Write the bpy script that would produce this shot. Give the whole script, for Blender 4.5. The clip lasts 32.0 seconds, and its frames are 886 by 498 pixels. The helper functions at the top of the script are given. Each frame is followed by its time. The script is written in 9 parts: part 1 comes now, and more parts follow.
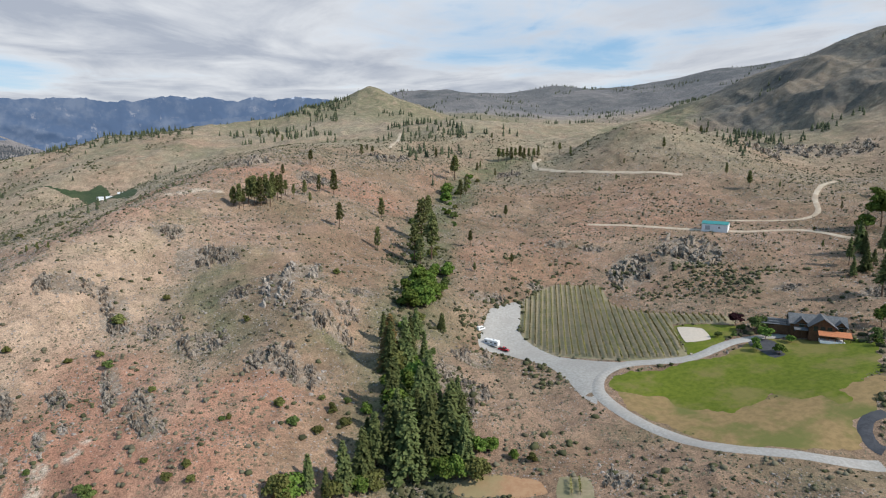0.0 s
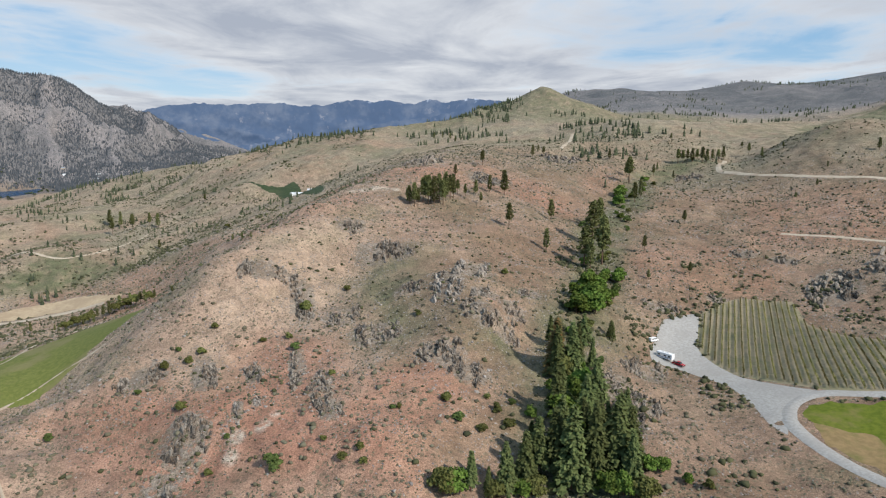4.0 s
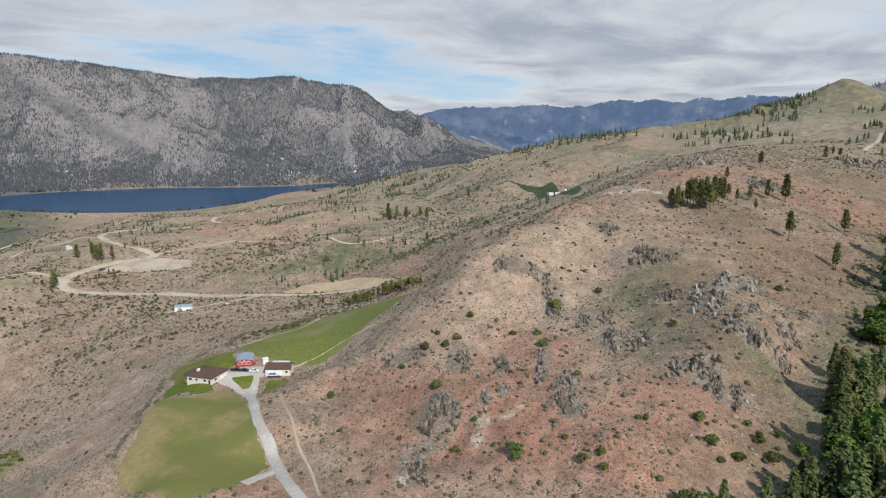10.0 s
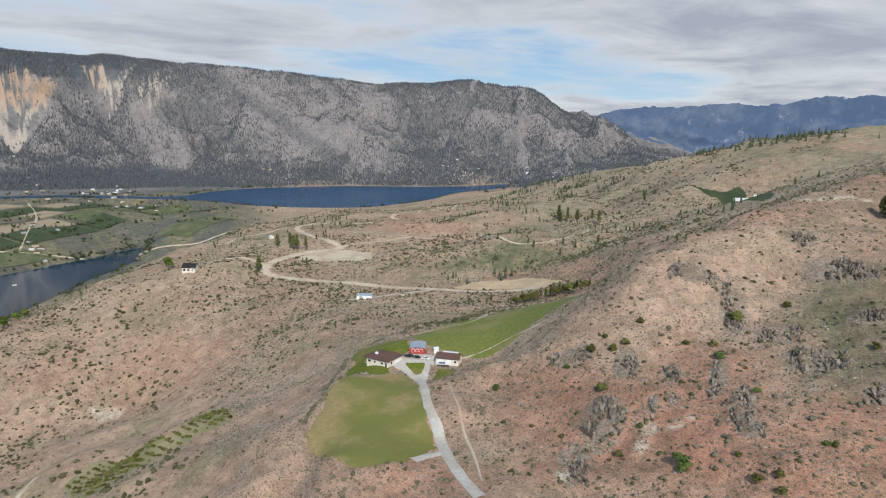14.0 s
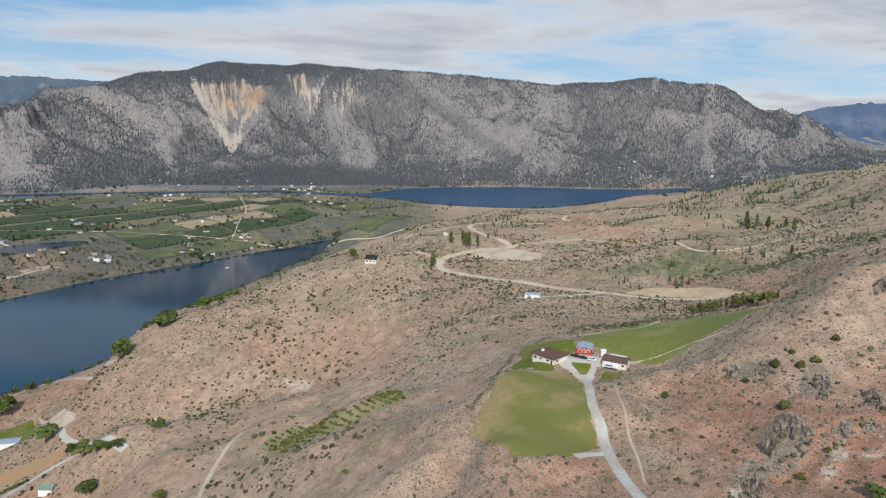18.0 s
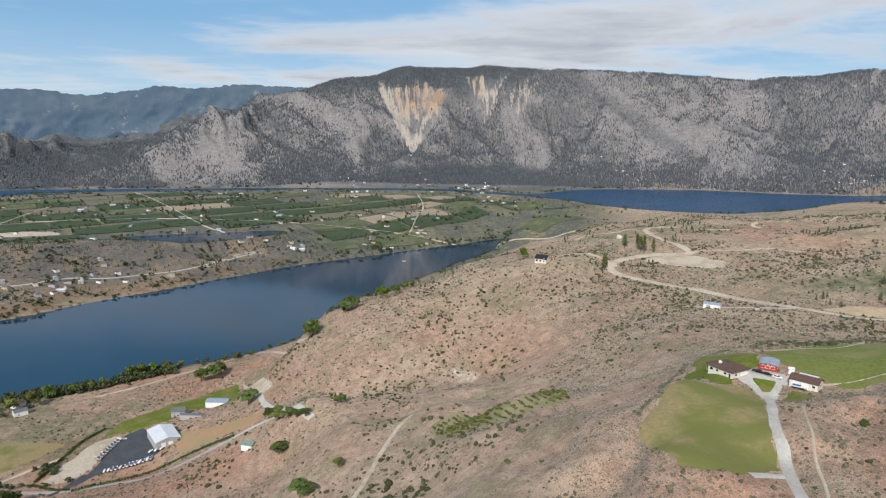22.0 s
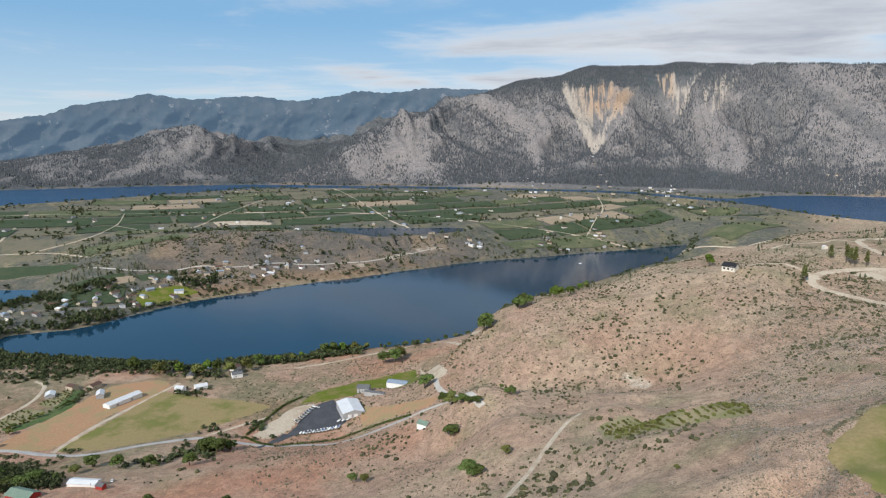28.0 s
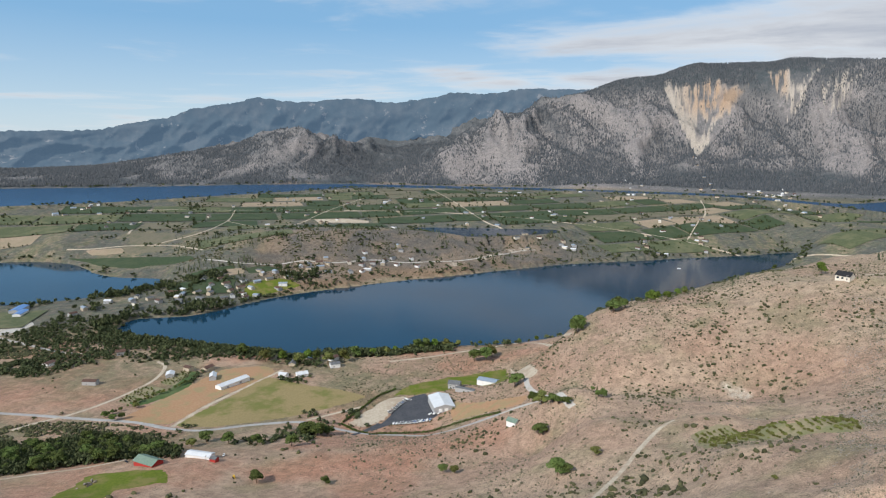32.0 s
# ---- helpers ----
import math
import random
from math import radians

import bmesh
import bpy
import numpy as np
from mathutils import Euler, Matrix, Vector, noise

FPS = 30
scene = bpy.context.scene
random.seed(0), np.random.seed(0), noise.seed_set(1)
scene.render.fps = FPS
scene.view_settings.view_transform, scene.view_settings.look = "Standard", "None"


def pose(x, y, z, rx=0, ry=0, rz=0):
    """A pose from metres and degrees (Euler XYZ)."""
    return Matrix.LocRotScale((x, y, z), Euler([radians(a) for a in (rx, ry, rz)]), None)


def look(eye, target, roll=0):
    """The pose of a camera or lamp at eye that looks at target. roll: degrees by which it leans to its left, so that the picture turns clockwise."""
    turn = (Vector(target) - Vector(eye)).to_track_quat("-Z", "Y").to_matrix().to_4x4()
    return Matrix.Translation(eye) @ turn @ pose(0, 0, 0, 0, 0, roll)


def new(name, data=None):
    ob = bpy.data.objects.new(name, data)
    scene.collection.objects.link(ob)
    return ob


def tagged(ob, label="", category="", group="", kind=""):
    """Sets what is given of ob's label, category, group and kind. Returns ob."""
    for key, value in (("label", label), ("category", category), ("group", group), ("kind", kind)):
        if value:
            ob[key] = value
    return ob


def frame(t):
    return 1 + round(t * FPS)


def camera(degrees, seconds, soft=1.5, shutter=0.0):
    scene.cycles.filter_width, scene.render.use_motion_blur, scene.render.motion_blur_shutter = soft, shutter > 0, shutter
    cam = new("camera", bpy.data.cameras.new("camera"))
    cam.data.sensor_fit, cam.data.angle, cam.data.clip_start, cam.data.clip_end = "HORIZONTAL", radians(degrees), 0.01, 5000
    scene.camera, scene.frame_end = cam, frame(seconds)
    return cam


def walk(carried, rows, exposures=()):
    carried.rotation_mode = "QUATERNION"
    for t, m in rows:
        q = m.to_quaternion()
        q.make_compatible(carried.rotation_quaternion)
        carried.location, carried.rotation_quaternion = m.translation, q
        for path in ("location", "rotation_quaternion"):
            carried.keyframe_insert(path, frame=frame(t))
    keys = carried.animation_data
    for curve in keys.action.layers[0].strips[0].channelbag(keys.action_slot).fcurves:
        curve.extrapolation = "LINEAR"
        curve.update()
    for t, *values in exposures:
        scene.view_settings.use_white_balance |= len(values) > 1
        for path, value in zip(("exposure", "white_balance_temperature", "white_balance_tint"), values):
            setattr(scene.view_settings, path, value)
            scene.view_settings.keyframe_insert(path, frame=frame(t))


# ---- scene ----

cam = camera(70.0, 32.0, 1.2)
# seconds, x, y, height, yaw, pitch of the hovering drone
ROWS = [
    (0.0, -0.0, 0.0, 330.0, -9.22, -9.51),
    (0.5, -0.2, 0.1, 330.3, -7.49, -9.53),
    (1.0, -0.5, 0.1, 330.6, -5.6, -9.54),
    (1.5, -0.7, 0.2, 330.7, -3.67, -9.55),
    (2.0, -1.0, 0.2, 330.7, -1.77, -9.54),
    (2.5, -1.4, 0.8, 330.5, 0.11, -9.54),
    (3.0, -2.0, 1.3, 330.3, 1.96, -9.52),
    (3.5, -2.3, 1.9, 329.9, 3.87, -9.52),
    (5.5, -2.3, 1.6, 329.9, 11.59, -9.54),
    (6.0, -2.5, 1.9, 329.6, 13.5, -9.53),
    (6.5, -2.5, 2.1, 329.6, 15.42, -9.55),
    (7.0, -2.4, 2.0, 329.6, 17.34, -9.55),
    (7.5, -2.5, 2.1, 329.4, 19.26, -9.54),
    (8.0, -2.5, 2.3, 329.4, 21.18, -9.55),
    (8.5, -2.6, 1.9, 329.4, 23.06, -9.56),
    (9.0, -2.4, 1.5, 329.5, 24.99, -9.57),
    (9.5, -2.3, 1.1, 329.5, 26.9, -9.59),
    (10.0, -2.3, 0.5, 329.6, 28.72, -9.57),
    (10.5, -2.2, -0.1, 329.6, 30.63, -9.55),
    (11.0, -2.1, -0.9, 329.6, 32.53, -9.53),
    (11.5, -1.7, -1.4, 329.7, 34.45, -9.53),
    (12.0, -1.4, -2.0, 329.7, 36.38, -9.53),
    (12.5, -0.2, -3.5, 330.2, 38.33, -9.54),
    (13.0, 0.1, -4.3, 330.1, 40.24, -9.55),
    (13.5, 0.5, -4.9, 330.0, 42.15, -9.54),
    (14.0, 1.0, -5.5, 329.7, 44.1, -9.53),
    (14.5, 1.6, -6.1, 329.6, 46.05, -9.52),
    (16.5, 4.3, -9.4, 329.4, 53.75, -9.5),
    (17.0, 4.9, -9.7, 329.1, 55.68, -9.5),
    (17.5, 5.8, -10.5, 329.2, 57.6, -9.5),
    (18.0, 6.8, -11.4, 329.2, 59.53, -9.5),
    (18.5, 7.6, -11.6, 329.3, 61.49, -9.51),
    (19.0, 8.4, -12.0, 329.1, 63.44, -9.53),
    (19.5, 9.1, -12.3, 328.9, 65.37, -9.53),
    (20.0, 10.1, -12.8, 328.8, 67.32, -9.54),
    (20.5, 10.4, -13.2, 328.5, 69.26, -9.53),
    (21.0, 11.2, -13.4, 328.3, 71.19, -9.53),
    (21.5, 12.1, -14.2, 328.6, 73.09, -9.55),
    (22.0, 13.0, -14.8, 328.7, 75.03, -9.55),
    (22.5, 13.6, -15.2, 328.7, 76.96, -9.56),
    (23.0, 14.6, -15.5, 328.7, 78.88, -9.57),
    (23.5, 15.6, -15.8, 328.5, 80.72, -9.58),
    (24.0, 16.2, -15.9, 328.2, 82.29, -9.59),
    (24.5, 16.8, -16.5, 328.1, 83.71, -9.58),
    (25.0, 18.0, -16.4, 328.0, 84.8, -9.59),
    (25.5, 19.0, -16.2, 327.9, 85.89, -9.59),
    (27.5, 25.4, -17.3, 327.8, 90.01, -9.56),
    (28.0, 26.5, -17.0, 327.7, 91.06, -9.55),
    (28.5, 27.7, -17.3, 327.6, 92.1, -9.54),
    (29.0, 29.0, -17.5, 327.8, 93.16, -9.53),
    (29.5, 30.6, -17.5, 327.9, 94.23, -9.52),
    (30.0, 31.9, -17.7, 328.0, 95.27, -9.53),
    (30.5, 33.5, -17.8, 328.2, 96.33, -9.53),
    (31.0, 35.0, -17.6, 328.1, 97.39, -9.54),
    (31.5, 36.7, -17.6, 328.1, 98.44, -9.54),
    (32.0, 38.1, -17.7, 328.2, 99.5, -9.53),
]
walk(cam, [(t, pose(x, y, z, 90 + pitch, 0, yaw) @ pose(0, 0, 0, 0, 0, 0.33)) for t, x, y, z, yaw, pitch in ROWS], [(0.0, 0.12), (6.0, 0.06), (13.0, -0.02), (20.0, 0.02), (26.0, 0.08), (32.0, 0.08)])

# ---- light: high sun behind the drone, thin streaky cloud over blue sky ----
SUN_AZ, SUN_EL = radians(-126), radians(38)
sun_dir = Vector((-math.sin(SUN_AZ) * math.cos(SUN_EL), math.cos(SUN_AZ) * math.cos(SUN_EL), math.sin(SUN_EL)))
lamp = bpy.data.lights.new("sun", "SUN")
lamp.energy, lamp.angle, lamp.color = 4.2, radians(0.55), (1.0, 0.945, 0.88)
sun = new("sun", lamp)
sun.matrix_world = look(sun_dir * 100, (0, 0, 0))
world = bpy.data.worlds.new("sky")
scene.world = world
world.use_nodes = True


def build_sky():
    nt = world.node_tree
    nd, ln = nt.nodes, nt.links
    nd.clear()
    def node(kind, **kw):
        n = nd.new(kind)
        for k, v in kw.items():
            n.inputs[k.replace("_", " ")].default_value = v
        return n
    def math_node(op, a, b=None, clamp=False):
        n = nd.new("ShaderNodeMath")
        n.operation, n.use_clamp = op, clamp
        for i, v in enumerate((a, b)):
            if v is None:
                continue
            if isinstance(v, (int, float)):
                n.inputs[i].default_value = v
            else:
                ln.new(v, n.inputs[i])
        return n.outputs[0]
    sky = nd.new("ShaderNodeTexSky")
    sky.sky_type, sky.sun_disc = "NISHITA", False
    sky.sun_elevation, sky.sun_rotation = SUN_EL, math.atan2(sun_dir.x, sun_dir.y)
    sky.altitude, sky.air_density, sky.dust_density, sky.ozone_density = 700, 1.0, 0.6, 1.5
    tc = nd.new("ShaderNodeTexCoord")
    sep = nd.new("ShaderNodeSeparateXYZ")
    ln.new(tc.outputs["Generated"], sep.inputs[0])
    # a broken deck seen from below: flat sheets that crowd together towards the horizon
    lift = math_node("ADD", math_node("MAXIMUM", sep.outputs["Z"], 0.0), 0.055)
    deck = nd.new("ShaderNodeCombineXYZ")
    ln.new(math_node("DIVIDE", sep.outputs["X"], lift), deck.inputs[0])
    ln.new(math_node("DIVIDE", sep.outputs["Y"], lift), deck.inputs[1])
    mp = nd.new("ShaderNodeMapping")
    mp.inputs["Scale"].default_value = (0.42, 0.30, 1.0)
    mp.inputs["Location"].default_value = (2.1, 6.4, 0.0)
    mp.inputs["Rotation"].default_value = (0.0, 0.0, 0.55)
    ln.new(deck.outputs[0], mp.inputs[0])
    n1 = node("ShaderNodeTexNoise", Scale=0.8, Detail=7.0, Roughness=0.55, Distortion=0.6)
    ln.new(mp.outputs[0], n1.inputs["Vector"])
    n2 = node("ShaderNodeTexNoise", Scale=2.6, Detail=8.0, Roughness=0.6, Distortion=0.5)
    ln.new(mp.outputs[0], n2.inputs["Vector"])
    # thick to the north, thinning to the west
    north = math_node("MULTIPLY", sep.outputs["Y"], 0.11)
    dens = math_node("ADD", math_node("ADD", math_node("MULTIPLY", n1.outputs[0], 0.72), math_node("MULTIPLY", n2.outputs[0], 0.30)), north)
    mr = node("ShaderNodeMapRange", From_Min=0.445, From_Max=0.61)
    mr.interpolation_type = "SMOOTHSTEP"
    ln.new(dens, mr.inputs["Value"])
    shade = node("ShaderNodeValToRGB")
    shade.color_ramp.elements[0].position, shade.color_ramp.elements[0].color = 0.50, (0.76, 0.77, 0.79, 1)
    shade.color_ramp.elements[1].position, shade.color_ramp.elements[1].color = 0.74, (0.40, 0.43, 0.50, 1)
    ln.new(math_node("ADD", dens, math_node("MULTIPLY", math_node("SUBTRACT", n2.outputs[0], 0.5), 0.35)), shade.inputs[0])
    bg_sky = node("ShaderNodeBackground", Strength=0.1)
    bg_blue = node("ShaderNodeBackground", Strength=1.0)
    bg_cloud = node("ShaderNodeBackground", Strength=1.0)
    veil = node("ShaderNodeValToRGB")
    veil.color_ramp.elements[0].position, veil.color_ramp.elements[0].color = 0.0, (0.58, 0.72, 0.84, 1)
    veil.color_ramp.elements[1].position, veil.color_ramp.elements[1].color = 0.17, (0.22, 0.46, 0.74, 1)
    ln.new(sep.outputs["Z"], veil.inputs[0])
    ln.new(sky.outputs[0], bg_sky.inputs[0])
    ln.new(veil.outputs[0], bg_blue.inputs[0])
    ln.new(shade.outputs[0], bg_cloud.inputs[0])
    clear = nd.new("ShaderNodeMixShader")
    clear.inputs[0].default_value = 0.75
    ln.new(bg_sky.outputs[0], clear.inputs[1])
    ln.new(bg_blue.outputs[0], clear.inputs[2])
    mix = nd.new("ShaderNodeMixShader")
    ln.new(math_node("MULTIPLY", mr.outputs[0], 0.93), mix.inputs[0])
    ln.new(clear.outputs[0], mix.inputs[1])
    ln.new(bg_cloud.outputs[0], mix.inputs[2])
    out = nd.new("ShaderNodeOutputWorld")
    ln.new(mix.outputs[0], out.inputs[0])


build_sky()

# ---- materials ----
MAT = {}


def material(name):
    m = bpy.data.materials.new(name)
    m.use_nodes = True
    nt = m.node_tree
    bsdf = nt.nodes["Principled BSDF"]
    bsdf.inputs["Specular IOR Level"].default_value = 0.25
    MAT[name] = m
    return m, nt, bsdf


def noise_node(nt, vec, scale, detail=4.0, rough=0.55):
    n = nt.nodes.new("ShaderNodeTexNoise")
    n.inputs["Scale"].default_value, n.inputs["Detail"].default_value, n.inputs["Roughness"].default_value = scale, detail, rough
    nt.links.new(vec, n.inputs["Vector"])
    return n.outputs["Fac"]


def ramp(nt, fac, lo, hi, a=0.0, b=1.0):
    n = nt.nodes.new("ShaderNodeMapRange")
    n.interpolation_type = "SMOOTHSTEP"
    for k, v in (("From Min", lo), ("From Max", hi), ("To Min", a), ("To Max", b)):
        n.inputs[k].default_value = v
    nt.links.new(fac, n.inputs["Value"])
    return n.outputs[0]


def sums(nt, op, a, b):
    n = nt.nodes.new("ShaderNodeMath")
    n.operation = op
    for i, v in enumerate((a, b)):
        if isinstance(v, (int, float)):
            n.inputs[i].default_value = v
        else:
            nt.links.new(v, n.inputs[i])
    return n.outputs[0]


def blend(nt, fac, a, b, mode="MIX"):
    n = nt.nodes.new("ShaderNodeMix")
    n.data_type, n.blend_type = "RGBA", mode
    for sock, v in ((n.inputs[0], fac), (n.inputs[6], a), (n.inputs[7], b)):
        if isinstance(v, tuple):
            sock.default_value = (*v, 1)
        elif isinstance(v, (int, float)):
            sock.default_value = v
        else:
            nt.links.new(v, sock)
    return n.outputs[2]


def bump(nt, bsdf, h, strength, dist):
    n = nt.nodes.new("ShaderNodeBump")
    n.inputs["Strength"].default_value, n.inputs["Distance"].default_value = strength, dist
    nt.links.new(h, n.inputs["Height"])
    nt.links.new(n.outputs[0], bsdf.inputs["Normal"])


def coords(nt, kind="Object"):
    return nt.nodes.new("ShaderNodeTexCoord").outputs[kind]


def attr(nt, name):
    n = nt.nodes.new("ShaderNodeAttribute")
    n.attribute_name = name
    return n.outputs["Fac"]


def world_pos(nt):
    return nt.nodes.new("ShaderNodeNewGeometry").outputs["Position"]


def earth():
    m, nt, bsdf = material("earth")
    p = world_pos(nt)
    big, mid, fine, grit = noise_node(nt, p, 0.012, 5), noise_node(nt, p, 0.07, 5, 0.6), noise_node(nt, p, 0.45, 5, 0.65), noise_node(nt, p, 1.9, 3, 0.7)
    col = blend(nt, ramp(nt, big, 0.36, 0.62), (0.352, 0.258, 0.190), (0.318, 0.216, 0.160))
    col = blend(nt, ramp(nt, mid, 0.52, 0.80, 0.0, 0.8), col, (0.262, 0.195, 0.138))
    scrub = sums(nt, "MULTIPLY", ramp(nt, noise_node(nt, p, 0.022, 4), 0.50, 0.68), 0.55)
    col = blend(nt, scrub, col, (0.19, 0.175, 0.10))
    col = blend(nt, sums(nt, "MULTIPLY", attr(nt, "stony"), 0.8), col, blend(nt, ramp(nt, fine, 0.3, 0.7), (0.130, 0.084, 0.055), (0.225, 0.142, 0.092)))
    red = sums(nt, "MULTIPLY", attr(nt, "red"), ramp(nt, mid, 0.25, 0.6, 0.6, 1.0))
    col = blend(nt, red, col, (0.335, 0.176, 0.121))
    col = blend(nt, sums(nt, "MULTIPLY", attr(nt, "sage"), ramp(nt, mid, 0.25, 0.6, 0.35, 0.85)), col, (0.222, 0.200, 0.142))
    green = sums(nt, "MULTIPLY", attr(nt, "green"), ramp(nt, mid, 0.3, 0.6, 0.35, 1.0))
    col = blend(nt, green, col, (0.122, 0.124, 0.070))
    # small dark tufts of sage and bitterbrush
    vor = nt.nodes.new("ShaderNodeTexVoronoi")
    vor.inputs["Scale"].default_value = 0.42
    nt.links.new(p, vor.inputs["Vector"])
    tuft = sums(nt, "MULTIPLY", ramp(nt, vor.outputs["Distance"], 0.20, 0.36, 1.0, 0.0), ramp(nt, noise_node(nt, p, 0.09, 4), 0.36, 0.56))
    col = blend(nt, sums(nt, "MULTIPLY", tuft, 0.6), col, (0.105, 0.10, 0.065))
    # stony ground
    stone = blend(nt, ramp(nt, fine, 0.3, 0.7), (0.125, 0.102, 0.084), (0.285, 0.235, 0.190))
    stone = blend(nt, ramp(nt, noise_node(nt, p, 0.16, 4, 0.7), 0.48, 0.64), stone, (0.25, 0.185, 0.135))
    rocky = ramp(nt, sums(nt, "ADD", attr(nt, "rock"), sums(nt, "MULTIPLY", sums(nt, "SUBTRACT", fine, 0.5), 1.3)), 0.42, 0.62)
    col = blend(nt, rocky, col, stone)
    # wooded mountain sides: dark timber with burnt grey-tan ground between, both tinted with distance haze
    bare = blend(nt, ramp(nt, noise_node(nt, p, 0.008, 6, 0.65), 0.4, 0.62), (0.216, 0.197, 0.192), (0.188, 0.174, 0.174))
    bare = blend(nt, ramp(nt, noise_node(nt, p, 0.05, 4, 0.7), 0.50, 0.70), bare, (0.258, 0.231, 0.222))
    timber = ramp(nt, sums(nt, "ADD", noise_node(nt, p, 0.006, 6, 0.7), sums(nt, "MULTIPLY", attr(nt, "draw"), 0.16)), 0.52, 0.68)
    bare = blend(nt, sums(nt, "MULTIPLY", timber, 0.6), bare, (0.108, 0.108, 0.112))
    bare = blend(nt, ramp(nt, noise_node(nt, p, 0.075, 3, 0.8), 0.55, 0.60, 0.0, 0.6), bare, (0.092, 0.093, 0.095))
    col = blend(nt, attr(nt, "mount"), col, bare)
    # timber tone, blued for the haze on the far slopes
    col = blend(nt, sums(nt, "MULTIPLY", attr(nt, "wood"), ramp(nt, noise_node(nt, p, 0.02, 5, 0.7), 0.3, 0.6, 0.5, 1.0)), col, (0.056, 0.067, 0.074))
    chute = noise_node(nt, p, 0.03, 4, 0.7)
    scar = blend(nt, attr(nt, "ochre"), (0.345, 0.305, 0.265), (0.335, 0.238, 0.168))
    scar = blend(nt, ramp(nt, chute, 0.55, 0.7, 0.0, 0.5), scar, (0.27, 0.22, 0.18))
    col = blend(nt, ramp(nt, sums(nt, "ADD", attr(nt, "scar"), sums(nt, "MULTIPLY", sums(nt, "SUBTRACT", chute, 0.5), 0.5)), 0.22, 0.80), col, scar)
    col = blend(nt, sums(nt, "MULTIPLY", attr(nt, "pale"), ramp(nt, fine, 0.3, 0.6)), col, (0.46, 0.40, 0.33))
    # grain at every size from cobbles to clods, and sparse pale stones
    grain = noise_node(nt, p, 0.10, 9, 0.82)
    rough = ramp(nt, attr(nt, "mount"), 0.0, 1.0, 0.8, 0.35)
    col = blend(nt, rough, col, blend(nt, ramp(nt, grain, 0.34, 0.66), (0.64, 0.63, 0.60), (1.40, 1.38, 1.32)), "MULTIPLY")
    col = blend(nt, 1.0, col, blend(nt, ramp(nt, grit, 0.32, 0.68), (0.66, 0.66, 0.65), (1.34, 1.34, 1.33)), "MULTIPLY")
    cob = nt.nodes.new("ShaderNodeTexVoronoi")
    cob.inputs["Scale"].default_value = 0.55
    nt.links.new(p, cob.inputs["Vector"])
    stones = sums(nt, "MULTIPLY", ramp(nt, cob.outputs["Distance"], 0.10, 0.2, 1.0, 0.0), ramp(nt, noise_node(nt, p, 0.05, 4), 0.48, 0.62))
    col = blend(nt, sums(nt, "MULTIPLY", stones, 0.45), col, (0.42, 0.36, 0.30))
    nt.links.new(col, bsdf.inputs["Base Color"])
    bsdf.inputs["Roughness"].default_value = 0.95
    bump(nt, bsdf, sums(nt, "ADD", sums(nt, "MULTIPLY", grain, 1.4), sums(nt, "MULTIPLY", grit, 0.3)), 0.6, 1.0)


def surface(name, a, b, scale, rough=0.9, c=None, c_scale=0.03, relief=0.3, dist=0.2, metal=0.0, local=False, spots=0.5):
    """Two-tone grain at scale, with broader patches of c."""
    m, nt, bsdf = material(name)
    p = coords(nt) if local else world_pos(nt)
    f = noise_node(nt, p, scale, 5, 0.65)
    col = blend(nt, ramp(nt, f, 0.32, 0.68), a, b)
    if c:
        col = blend(nt, sums(nt, "MULTIPLY", ramp(nt, noise_node(nt, p, c_scale, 5, 0.6), 0.45, 0.62), spots), col, c)
    nt.links.new(col, bsdf.inputs["Base Color"])
    bsdf.inputs["Roughness"].default_value, bsdf.inputs["Metallic"].default_value = rough, metal
    if relief:
        bump(nt, bsdf, f, relief, dist)
    return m


def rock_face(name, dark, light, stain):
    """Streaked, cracked rock: each block its own tone, stained with lichen and soil."""
    m, nt, bsdf = material(name)
    p = world_pos(nt)
    mp = nt.nodes.new("ShaderNodeMapping")
    mp.inputs["Scale"].default_value = (1.0, 1.0, 0.35)
    nt.links.new(p, mp.inputs[0])
    f = noise_node(nt, mp.outputs[0], 1.1, 5, 0.75)
    info = nt.nodes.new("ShaderNodeObjectInfo").outputs["Random"]
    tone = sums(nt, "ADD", f, ramp(nt, info, 0, 1, -0.14, 0.14))
    col = blend(nt, ramp(nt, tone, 0.30, 0.70), dark, light)
    col = blend(nt, ramp(nt, noise_node(nt, p, 0.35, 4, 0.6), 0.5, 0.66, 0.0, 0.7), col, stain)
    nt.links.new(col, bsdf.inputs["Base Color"])
    bsdf.inputs["Roughness"].default_value = 0.9
    bump(nt, bsdf, f, 1.0, 0.7)


def foliage(name, a, b, trans=0.15):
    m, nt, bsdf = material(name)
    info = nt.nodes.new("ShaderNodeObjectInfo").outputs["Random"]
    f = noise_node(nt, world_pos(nt), 0.9, 3, 0.6)
    col = blend(nt, ramp(nt, f, 0.3, 0.7), a, b)
    hue = nt.nodes.new("ShaderNodeHueSaturation")
    nt.links.new(ramp(nt, info, 0, 1, 0.7, 1.3), hue.inputs["Value"])
    nt.links.new(ramp(nt, info, 0, 1, 0.485, 0.51), hue.inputs["Hue"])
    nt.links.new(col, hue.inputs["Color"])
    nt.links.new(hue.outputs[0], bsdf.inputs["Base Color"])
    bsdf.inputs["Roughness"].default_value = 0.85
    bsdf.inputs["Specular IOR Level"].default_value = 0.05


